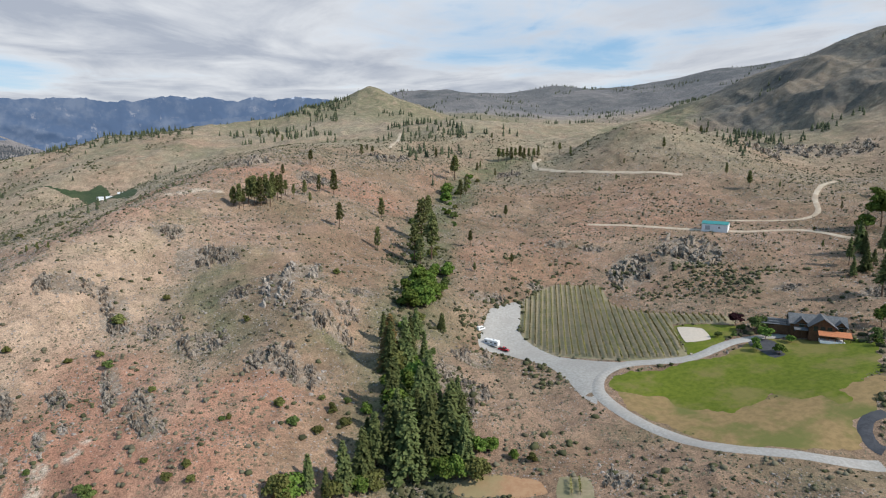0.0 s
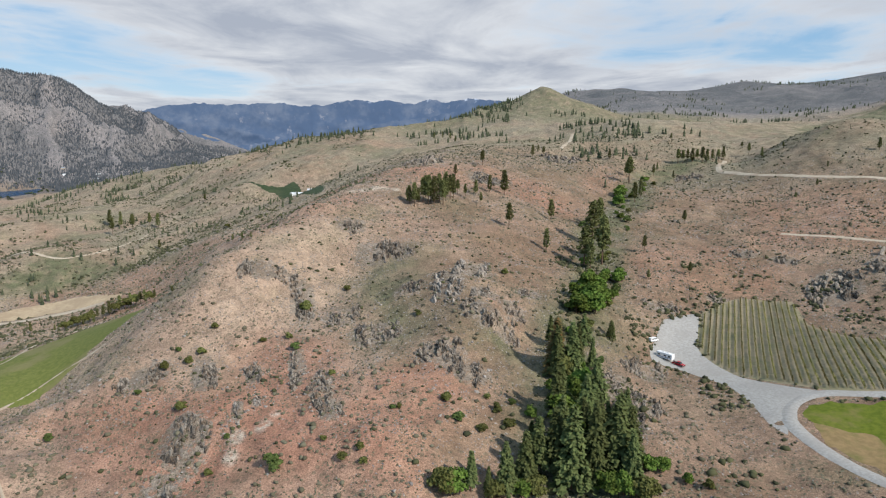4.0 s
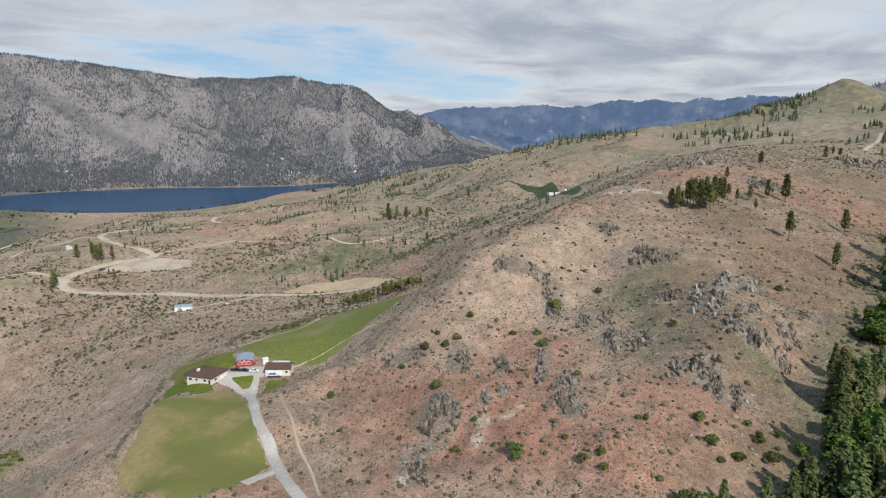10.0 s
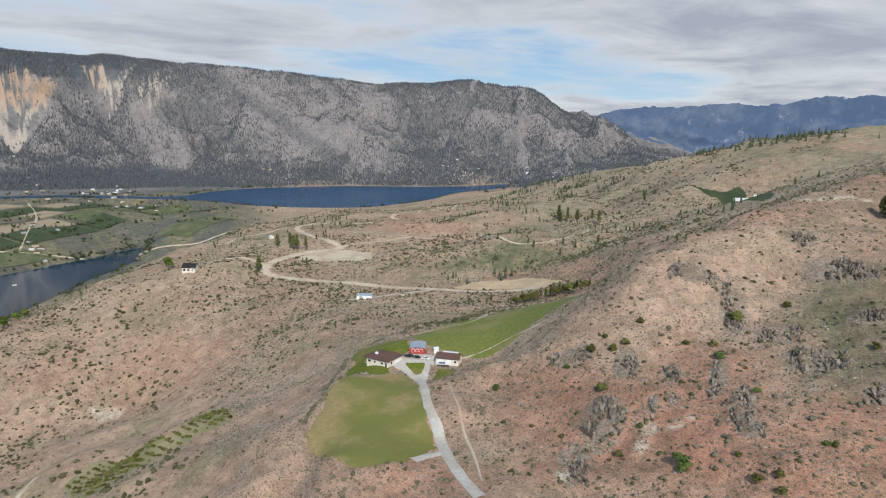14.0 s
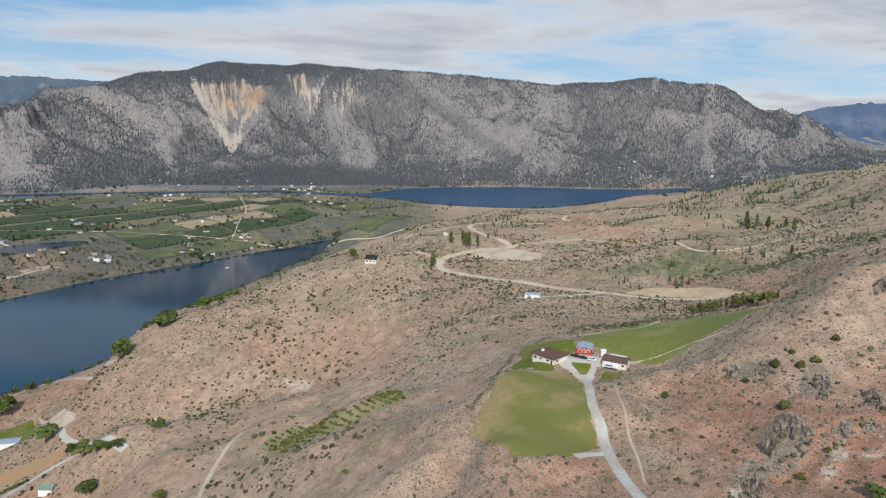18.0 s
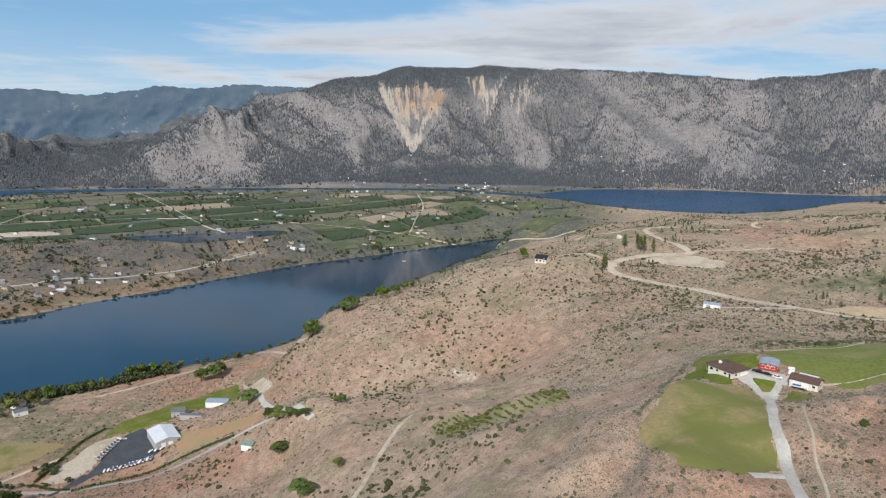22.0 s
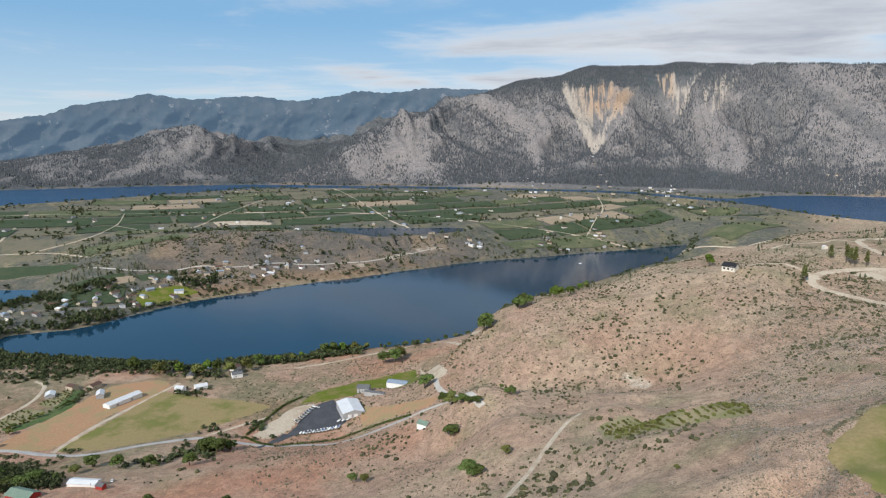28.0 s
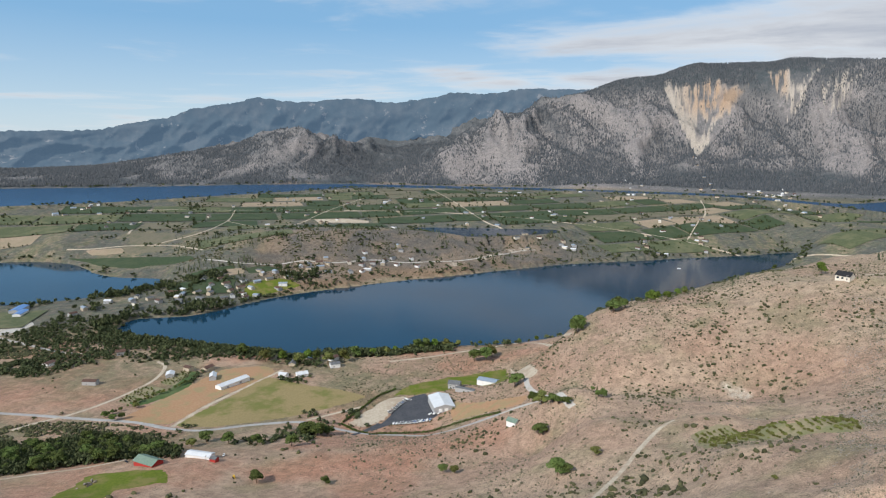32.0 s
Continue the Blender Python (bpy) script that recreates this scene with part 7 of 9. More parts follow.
    x, y = np.concatenate(sx), np.concatenate(sy)
    ok = free_ground(x, y) & (fbm(x / 80, y / 80, 2, 62) > -0.25)
    x, y = x[ok], y[ok]
    scatter("shore_thicket", x, y, 1.8 + 2.6 * r.rand(len(x)) + 0.0008 * np.hypot(x, y), np.full(len(x), 1.0), "far_leafy", "green thicket and trees round the lake shores", "trees", "tree", seed=63)
    # a belt of trees along the near shore and dark pines on the far bank's bluff
    lp = np.array(lake_loops["lake_long"])
    i = r.randint(0, len(lp), 5200)
    t = r.rand(5200)[:, None]
    base = lp[i] * (1 - t) + lp[(i + 1) % len(lp)] * t
    az = np.degrees(np.arctan2(-base[:, 0], base[:, 1]))
    off = base / np.linalg.norm(base, axis=1)[:, None] * (6 + 34 * r.rand(5200) ** 1.5)[:, None]
    base = base - off
    x, y = base[:, 0], base[:, 1]
    ok = (np.hypot(x, y) < 1150) & (az > 100) & (az < 142) & free_ground(x, y) & (fbm(x / 50, y / 50, 2, 64) > -0.12 - 0.6 * smooth(112, 122, az))
    x, y = x[ok], y[ok]
    scatter("shore_belt", x, y, 2.2 + 3.4 * r.rand(len(x)), np.full(len(x), 1.1), "far_leafy", "dense belt of green trees along the lake shore", "trees", "tree", seed=65)
    x, y, u = sow(5000, 86, 124, 1330, 1960, 66, 1.5)
    z = ground(x, y)
    ok = (fbm(x / 60, y / 60, 3, 67) > 0.12 + 0.5 * u) & free_ground(x, y) & (z > 8) & (z < 95)
    scatter("bluff_pines", x[ok], y[ok], 7 + 6 * u[ok], np.full(ok.sum(), 1.0), "far_pines", "dark pines scattered over the grey-brown bluff", "trees", "fir", 68)
    # undergrowth of the two groves
    for seed, loop in ((81, GROVE_NORTH), (82, GROVE_SOUTH)):
        p = np.array(loop, float)
        g = np.random.RandomState(seed)
        x, y = p[:, 0].min() + np.ptp(p[:, 0]) * g.rand(1700), p[:, 1].min() + np.ptp(p[:, 1]) * g.rand(1700)
        ok = inside(x, y, loop) > -2
        x, y = x[ok], y[ok]
        scatter("grove_undergrowth", x, y, 1.6 + 2.6 * g.rand(len(x)), np.full(len(x), 1.25), "far_leafy", "dense green undergrowth and treetops of the grove", "trees", "tree", seed=seed)
    # valley floor near the lake end
    x, y, u = sow(8000, 108, 142, 560, 1250, 71, 1.6)
    ok = (fbm(x / 90, y / 90, 3, 72) > 0.14 + 0.5 * u - 0.25 * smooth(860, 960, np.hypot(x, y))) & free_ground(x, y)
    scatter("valley_thicket", x[ok], y[ok], 2.2 + 2.6 * u[ok], np.full(ok.sum(), 1.0), "far_leafy", "green thicket on the valley floor", "trees", "tree", seed=73)


plants()

# ---- crags: angular slabs of grey gneiss, dipping into the slope ----
def slab_mesh(seed, material):
    """Two or three tilted, broken-topped blades of rock side by side."""
    r = random.Random(seed)
    bm = bmesh.new()
    for k in range(2 + seed % 2):
        n = r.choice((5, 6))
        ox, oy, hi, rad = r.uniform(-0.35, 0.35), r.uniform(-0.4, 0.4), r.uniform(0.55, 1.0), r.uniform(0.34, 0.6)
        lo, up = [], []
        tx, ty, sh = r.uniform(-0.5, 0.5), r.uniform(-0.5, 0.5), r.uniform(-0.25, 0.25)
        for i in range(n):
            t = 2 * math.pi * (i + r.uniform(-0.3, 0.3)) / n
            x, y = math.cos(t) * rad * r.uniform(0.75, 1.15), math.sin(t) * rad * r.uniform(0.75, 1.15)
            lo.append(bm.verts.new((ox + x * 1.15, oy + y * 1.15, -0.8)))
            up.append(bm.verts.new((ox + x * 0.72 + sh, oy + y * 0.72, hi + tx * x + ty * y + r.uniform(-0.08, 0.08))))
        mid = bm.verts.new((ox + sh + r.uniform(-0.1, 0.1), oy + r.uniform(-0.1, 0.1), hi + r.uniform(-0.05, 0.2)))
        for i in range(n):
            j = (i + 1) % n
            bm.faces.new([lo[i], lo[j], up[j], up[i]])
            bm.faces.new([up[i], up[j], mid])
    bmesh.ops.recalc_face_normals(bm, faces=bm.faces[:])
    me = bpy.data.meshes.new("rock")
    bm.to_mesh(me)
    bm.free()
    me.materials.append(MAT[material])
    return me


SLABS = {m: [slab_mesh(s, m) for s in range(10)] for m in ("stone", "stone_light")}
rock_rnd = random.Random(77)


def outcrop(x, y, w, d, label, light=False):
    """A crag w metres wide and d metres down the slope: broken ribs that run downhill."""
    ang = math.atan2(-x, y)
    t = thing("rock_outcrop", x, y, gz_at(x, y), math.degrees(ang), (1, 1, 1), label, "rock", "rock outcrops")
    n = int(min(84, 24 + w * d * 0.15))
    ribs = [(rock_rnd.uniform(-0.42, 0.42) * w, rock_rnd.uniform(-0.22, 0.22) * d, rock_rnd.uniform(0.3, 0.6) * d) for _ in range(max(3, int(w / 4)))]
    lean = rock_rnd.uniform(-0.25, 0.25)
    size = math.sqrt(w * d * 0.50 / n)
    for k in range(n):
        ru, rv, rl = ribs[k % len(ribs)]
        v = rv + rock_rnd.uniform(-0.5, 0.5) * rl * 1.3
        u = ru + rock_rnd.gauss(0, 0.05) * w + lean * (v - rv)
        wx, wy = x + u * math.cos(ang) - v * math.sin(ang), y + u * math.sin(ang) + v * math.cos(ang)
        s = size * rock_rnd.choice((0.45, 0.6, 0.8, 1.0, 1.3))
        ob = child("rock", rock_rnd.choice(SLABS["stone_light" if light and k % 3 else "stone"]), t)
        ob.matrix_local = Matrix.LocRotScale((u, v, gz_at(wx, wy) - gz_at(x, y) - s * 0.1), Euler((rock_rnd.uniform(0.0, 0.5), lean + rock_rnd.uniform(-0.25, 0.25), lean + rock_rnd.uniform(-0.4, 0.4))),
                                            Vector((s * rock_rnd.uniform(0.5, 0.85), s * rock_rnd.uniform(1.0, 1.9), s * rock_rnd.uniform(0.50, 0.95))))


for i, (x, y, w, d) in enumerate(NEAR_CRAGS):
    outcrop(x, y, w, d, "pale grey fractured crag on the dry slope" if i in (5, 6, 20, 21) else "dark grey jagged crag on the dry slope", i in (5, 6, 20, 21))
for x, y, w, d in EAST_CRAGS:
    outcrop(x, y, w, d, "broad dark grey rock outcrop among dry grass")


# ---- vineyard and orchard rows ----
def row_strip(pts, size, tall, per_m, seed):
    """Leaves along a trellis line, in one mesh."""
    r = np.random.RandomState(seed)
    a, b = np.array(pts[0], float), np.array(pts[1], float)
    ln = np.linalg.norm(b - a)
    n = max(8, int(ln * per_m))
    t = r.rand(n)
    c = a[None] + (b - a)[None] * t[:, None] + r.randn(n, 2) * size * 0.28
    z = ground(c[:, 0], c[:, 1]) + 0.3 + tall * (0.35 + 0.65 * r.rand(n))
    co = np.column_stack([c, z])
    nr = unit(r.randn(n, 3) + np.array([0, 0, 0.5]))
    u = unit(np.cross(nr, r.randn(n, 3)))
    return quads(co, nr, u, size * (0.6 + 0.7 * r.rand(n)), size * (0.6 + 0.8 * r.rand(n)))


def rows_in(loop, direction, spacing, margin):
    """Parallel lines clipped to an outline."""
    p = np.array(loop, float)
    d = np.array(direction, float)
    d /= np.linalg.norm(d)
    nrm = np.array([-d[1], d[0]])
    s0, s1 = (p @ nrm).min(), (p @ nrm).max()
    t0, t1 = (p @ d).min(), (p @ d).max()
    out = []
    for s in np.arange(s0 + spacing * 0.5, s1, spacing):
        t = np.arange(t0, t1, 0.8)
        q = d[None] * t[:, None] + nrm[None] * s
        ok = inside(q[:, 0], q[:, 1], loop) > margin
        k = np.where(ok)[0]
        for run in np.split(k, np.where(np.diff(k) > 1)[0] + 1):
            if len(run) > 6:
                out.append((tuple(q[run[0]]), tuple(q[run[-1]])))
    return out


def post_mesh():
    bm = bmesh.new()
    bmesh.ops.create_cone(bm, cap_ends=True, segments=6, radius1=0.07, radius2=0.06, depth=2.2)
    bmesh.ops.translate(bm, verts=bm.verts[:], vec=(0, 0, 0.9))
    me = bpy.data.meshes.new("post")
    bm.to_mesh(me)
    bm.free()
    me.materials.append(MAT["post_wood"])
    return me


POST = post_mesh()


def vineyard(name, loop, direction, spacing, label):
    t = thing(name, 0, 0, 0, 0, (1, 1, 1), label, "vineyard")
    for k, (a, b) in enumerate(rows_in(loop, direction, spacing, 1.0)):
        row = child("vine_trellis", from_arrays("vine_trellis", *row_strip((a, b), 0.42, 1.35, 11.0, k), "vine_leaf"), t)
        tagged(row, "trellised line of olive green vine leaves", kind="stuff")
        for e in (a, b):
            p = child("post", POST, row)
            p.location = (e[0], e[1], gz_at(*e) + 0.3)


vineyard("vineyard", PLOTS["vineyard_soil"][1], VINE_DIR, 2.9, "vineyard of straight olive green rows on tan soil")
vineyard("vineyard", PLOTS["low_vineyard_soil"][1], VINE_DIR, 2.6, "small vineyard plot with bare brown rows")


def bush_mesh(seed, material):
    return from_arrays("crown", *leafy_crown(seed, 6, 90, 0.24), material)


ROW_BUSH = [bush_mesh(200 + k, "leaves_olive") for k in range(4)]


def orchard_rows(loop, direction, spacing, gap, h, label, group):
    rnd = random.Random(3)
    for a, b in rows_in(loop, direction, spacing, 1.0):
        ln = math.dist(a, b)
        t = thing("orchard_row", a[0], a[1], gz_at(*a), 0, (1, 1, 1), label, "orchard row", group)
        n = int(ln / gap)
        for k in range(n):
            if rnd.random() < 0.18:
                continue
            x, y = a[0] + (b[0] - a[0]) * k / n + rnd.uniform(-0.4, 0.4), a[1] + (b[1] - a[1]) * k / n + rnd.uniform(-0.4, 0.4)
            s = h * rnd.uniform(0.6, 1.15)
            ob = child("bush", rnd.choice(ROW_BUSH), t)
            ob.matrix_local = Matrix.LocRotScale((x - a[0], y - a[1], gz_at(x, y) - gz_at(*a) - 0.25 * s), Euler((0, 0, rnd.uniform(0, 6))), Vector((s * 1.1, s * 1.1, s)))


orchard_rows(PLOTS["orchard_block"][1], (-0.98, -0.2), 4.2, 2.6, 2.3, "row of low green orchard bushes with gaps", "hillside orchard rows")


for plot, way in (("garden_orchard", (-0.8, 0.6)), ("lower_orchard", (-0.8, 0.6))):
    orchard_rows(PLOTS[plot][1], way, 6.0, 4.0, 2.6, "short row of low green fruit trees", "garden orchard rows")
for k, (x, y) in enumerate(spline(GARDEN_ROW, 9.0)):
    leafy(x, y, 4.0 + 2.2 * ((k * 7) % 5) / 5, "small rounded green tree along the garden lane", "garden lane trees", "leaves" if k % 3 else "leaves_olive", 1.0)


# ---- buildings ----
def box(bm, x0, x1, y0, y1, z0, z1):
    v = [bm.verts.new(p) for p in ((x0, y0, z0), (x1, y0, z0), (x1, y1, z0), (x0, y1, z0), (x0, y0, z1), (x1, y0, z1), (x1, y1, z1), (x0, y1, z1))]
    for f in ((0, 3, 2, 1), (4, 5, 6, 7), (0, 1, 5, 4), (1, 2, 6, 5), (2, 3, 7, 6), (3, 0, 4, 7)):
        bm.faces.new([v[i] for i in f])
    return v


def one_box(*a):
    bm = bmesh.new()
    box(bm, *a)
    return bm


def slab(bm, quad, th):
    """A plate of thickness th under the four corners."""
    a = [Vector(q) for q in quad]
    n = (a[1] - a[0]).cross(a[2] - a[0]).normalized()
    if n.z < 0:
        n = -n
    lo = [bm.verts.new(p - n * th) for p in a]
    hi = [bm.verts.new(p) for p in a]
    k = len(a)
    bm.faces.new(hi)
    bm.faces.new(lo[::-1])
    for i in range(k):
        bm.faces.new([lo[i], lo[(i + 1) % k], hi[(i + 1) % k], hi[i]])
    bmesh.ops.recalc_face_normals(bm, faces=bm.faces[:])


def walls_bm(l, w, h, rise, hip):
    bm = bmesh.new()
    x, y = l / 2, w / 2
    base = [bm.verts.new(p) for p in ((-x, -y, -2.5), (x, -y, -2.5), (x, y, -2.5), (-x, y, -2.5))]
    top = [bm.verts.new(p) for p in ((-x, -y, h), (x, -y, h), (x, y, h), (-x, y, h))]
    bm.faces.new(base[::-1])
    bm.faces.new([base[0], base[1], top[1], top[0]])
    bm.faces.new([base[2], base[3], top[3], top[2]])
    if hip or rise <= 0:
        bm.faces.new([base[1], base[2], top[2], top[1]])
        bm.faces.new([base[3], base[0], top[0], top[3]])
        bm.faces.new(top)
    else:
        r0, r1 = bm.verts.new((-x, 0, h + rise)), bm.verts.new((x, 0, h + rise))
        bm.faces.new([base[1], base[2], top[2], r1, top[1]])
        bm.faces.new([base[3], base[0], top[0], r0, top[3]])
        bm.faces.new([top[0], top[1], r1, r0])
        bm.faces.new([top[2], top[3], r0, r1])
    bmesh.ops.recalc_face_normals(bm, faces=bm.faces[:])
    return bm


def roof_parts(parent, l, w, h, rise, over, mat, hip):
    x, y, e = l / 2 + over, w / 2 + over, h - over * rise / (w / 2) + 0.18
    top = h + rise + 0.18
    if rise <= 0:
        part("roof", one_box(-x, x, -y, y, h + 0.02, h + 0.3), mat, parent)
        return
    k = w / 2 if hip else 0
    ridge = [(-x + k + (over if hip else 0), 0, top), (x - k - (over if hip else 0), 0, top)]
    for s in (-1, 1):
        bm = bmesh.new()
        slab(bm, [(-x, s * y, e), (x, s * y, e), ridge[1], ridge[0]], 0.22)
        part("roof_slope", bm, mat, parent)
        if hip:
            bm = bmesh.new()
            slab(bm, [(s * x, -y, e), (s * x, y, e), ridge[1 if s > 0 else 0]], 0.22)
            part("roof_hip", bm, mat, parent)


def opening(parent, name, side, l, w, u, z, ww, hh, frame_mat="trim_white", fill="glass"):
    """A framed window or door on a wall: side f, b, l or r; u along the wall, z its sill."""
    dx, dy = {"f": (0, -w / 2), "b": (0, w / 2), "l": (-l / 2, 0), "r": (l / 2, 0)}[side]
    sgn = -1 if side in "fl" else 1
    def put(a, b, c, d, depth):
        if side in "fb":
            y0, y1 = sorted((dy - sgn * 0.05, dy + sgn * depth))
            return one_box(a, b, y0, y1, c, d)
        x0, x1 = sorted((dx - sgn * 0.05, dx + sgn * depth))
        return one_box(x0, x1, a, b, c, d)
    fr = part(name, put(u - ww / 2 - 0.12, u + ww / 2 + 0.12, z - 0.12, z + hh + 0.12, 0.06), frame_mat, parent)
    part("pane" if fill == "glass" else "door_leaf", put(u - ww / 2, u + ww / 2, z, z + hh, 0.09), fill, fr)


def building(name, x, y, turn, l, w, h, rise, wall, roof, label, category, over=0.6, hip=False, openings=(), group="", chimney=None, base=None, rise_by=0.6):
    c, s = math.cos(radians(turn)), math.sin(radians(turn))
    zs = [gz_at(x + a * c - b * s, y + a * s + b * c) for a in (-l / 2, l / 2) for b in (-w / 2, w / 2)]
    t = thing(name, x, y, (sum(zs) / 4 if base is None else base) + rise_by, turn, (1, 1, 1), label, category, group)
    part("house_body", walls_bm(l, w, h, rise, hip), wall, t)
    roof_parts(t, l, w, h, rise, over, roof, hip)
    for o in openings:
        opening(t, o[0], o[1], l, w, *o[2:])
    if chimney:
        part("chimney", one_box(chimney[0] - 0.5, chimney[0] + 0.5, chimney[1] - 0.5, chimney[1] + 0.5, h, h + rise + 1.2), "stone", t)
    return t


def bearing(p, q):
    return math.degrees(math.atan2(q[1] - p[1], q[0] - p[0]))


# the white farmhouse group
house_z = gz_at(-246, 207)
t = building("farmhouse", -246.4, 205.4, 12.4, 14.0, 13, 3.5, 2.1, "wall_cream", "roof_brown", "cream farmhouse with a brown hipped roof beside the drive", "house", 0.9, True,
             [("window", "f", -5.0, 1.0, 1.8, 1.2), ("window", "f", -1.5, 1.1, 1.3, 1.0), ("window", "f", 3.2, 1.1, 1.6, 1.0), ("door", "f", 5.8, 0.05, 1.1, 2.1, "trim_white", "trim_dark"), ("window", "l", 0, 1.0, 2.6, 1.3), ("window", "r", -3.4, 1.0, 1.6, 1.1),
              ("garage_door", "r", 2.4, 0.05, 4.4, 2.3, "trim_white", "trim_white")])
part("deck", one_box(-9.2, -7.0, -5.6, 2.0, -0.9, 0.2), "post_wood", t, "wooden deck along the end wall")
for k in range(3):
    part("deck_post", one_box(-9.1, -8.9, -5.4 + 3.6 * k, -5.2 + 3.6 * k, 0.2, 3.2), "post_wood", t)
part("deck_roof", one_box(-9.5, -7.0, -5.8, 2.3, 3.0, 3.2), "roof_brown", t)
part("vent_dome", one_box(-3.4, -2.2, -3.6, -2.4, 4.6, 5.7), "trim_white", t)
part("patio", one_box(4.2, 8.6, -10.4, -7.2, -1.4, -0.35), "gravel_grey", t, "small grey stone patio")


def arched_barn(x, y, turn):
    l, w, h, rise = 10.6, 8.6, 1.35, 1.25
    t = thing("red_barn", x, y, gz_at(x, y) + 0.3, turn, (1, 1, 1), "small red barn with an arched blue-grey steel roof", "barn")
    n = 12
    arc = [(-w / 2 * math.cos(math.pi * k / n), h + rise * math.sin(math.pi * k / n)) for k in range(n + 1)]
    bm = bmesh.new()
    ends = []
    for sx in (-1, 1):
        ends.append([bm.verts.new((sx * l / 2, p, q)) for p, q in ([(-w / 2, -2.0)] + arc + [(w / 2, -2.0)])])
    bm.faces.new(ends[0])
    bm.faces.new(ends[1][::-1])
    for i in range(len(ends[0])):
        j = (i + 1) % len(ends[0])
        bm.faces.new([ends[0][i], ends[0][j], ends[1][j], ends[1][i]])
    bmesh.ops.recalc_face_normals(bm, faces=bm.faces[:])
    part("house_body", bm, "wall_red", t)
    bm = bmesh.new()
    for k in range(n):
        (p0, q0), (p1, q1) = arc[k], arc[k + 1]
        slab(bm, [(-l / 2 - 0.5, p0 * 1.05, q0 + 0.15), (l / 2 + 0.5, p0 * 1.05, q0 + 0.15), (l / 2 + 0.5, p1 * 1.05, q1 + 0.15), (-l / 2 - 0.5, p1 * 1.05, q1 + 0.15)], 0.12)
    bmesh.ops.remove_doubles(bm, verts=bm.verts[:], dist=0.03)
    part("arched_roof", bm, "roof_steel", t)
    for u in (-2.2, 0, 2.2):
        opening(t, "barn_door", "l", l, w, u, 0.0, 1.7, 1.3, "trim_white", "wall_red")
        opening(t, "barn_window", "l", l, w, u, 1.6, 0.7, 0.4)
    for u in (-3.5, 0, 3.5):
        opening(t, "barn_window", "f", l, w, u, 0.4, 1.2, 0.7)


arched_barn(-243.6, 227.4, 132)
building("garage", -221, 228.5, 29, 12.4, 7.6, 3.0, 2.0, "wall_cream", "roof_brown", "cream garage with a brown gabled roof", "garage", 0.5, False,
         [("garage_door", "f", -3.4, 0.05, 2.8, 2.3, "trim_white", "trim_white"), ("garage_door", "f", 0.6, 0.05, 2.8, 2.3, "trim_white", "trim_white"), ("window", "f", 4.4, 1.0, 1.2, 1.0), ("window", "r", 0, 1.2, 1.2, 1.0)])
building("lean_to", -225.5, 234.4, 29, 8, 2.6, 2.2, 0, "wall_white", "roof_white", "white flat-roofed lean-to behind the garage", "shed", 0.3)
building("silo_shed", -234.6, 232.6, 55, 2.6, 2.4, 1.9, 0.6, "wall_white", "roof_white", "small white shed beside the red barn", "shed", 0.2)


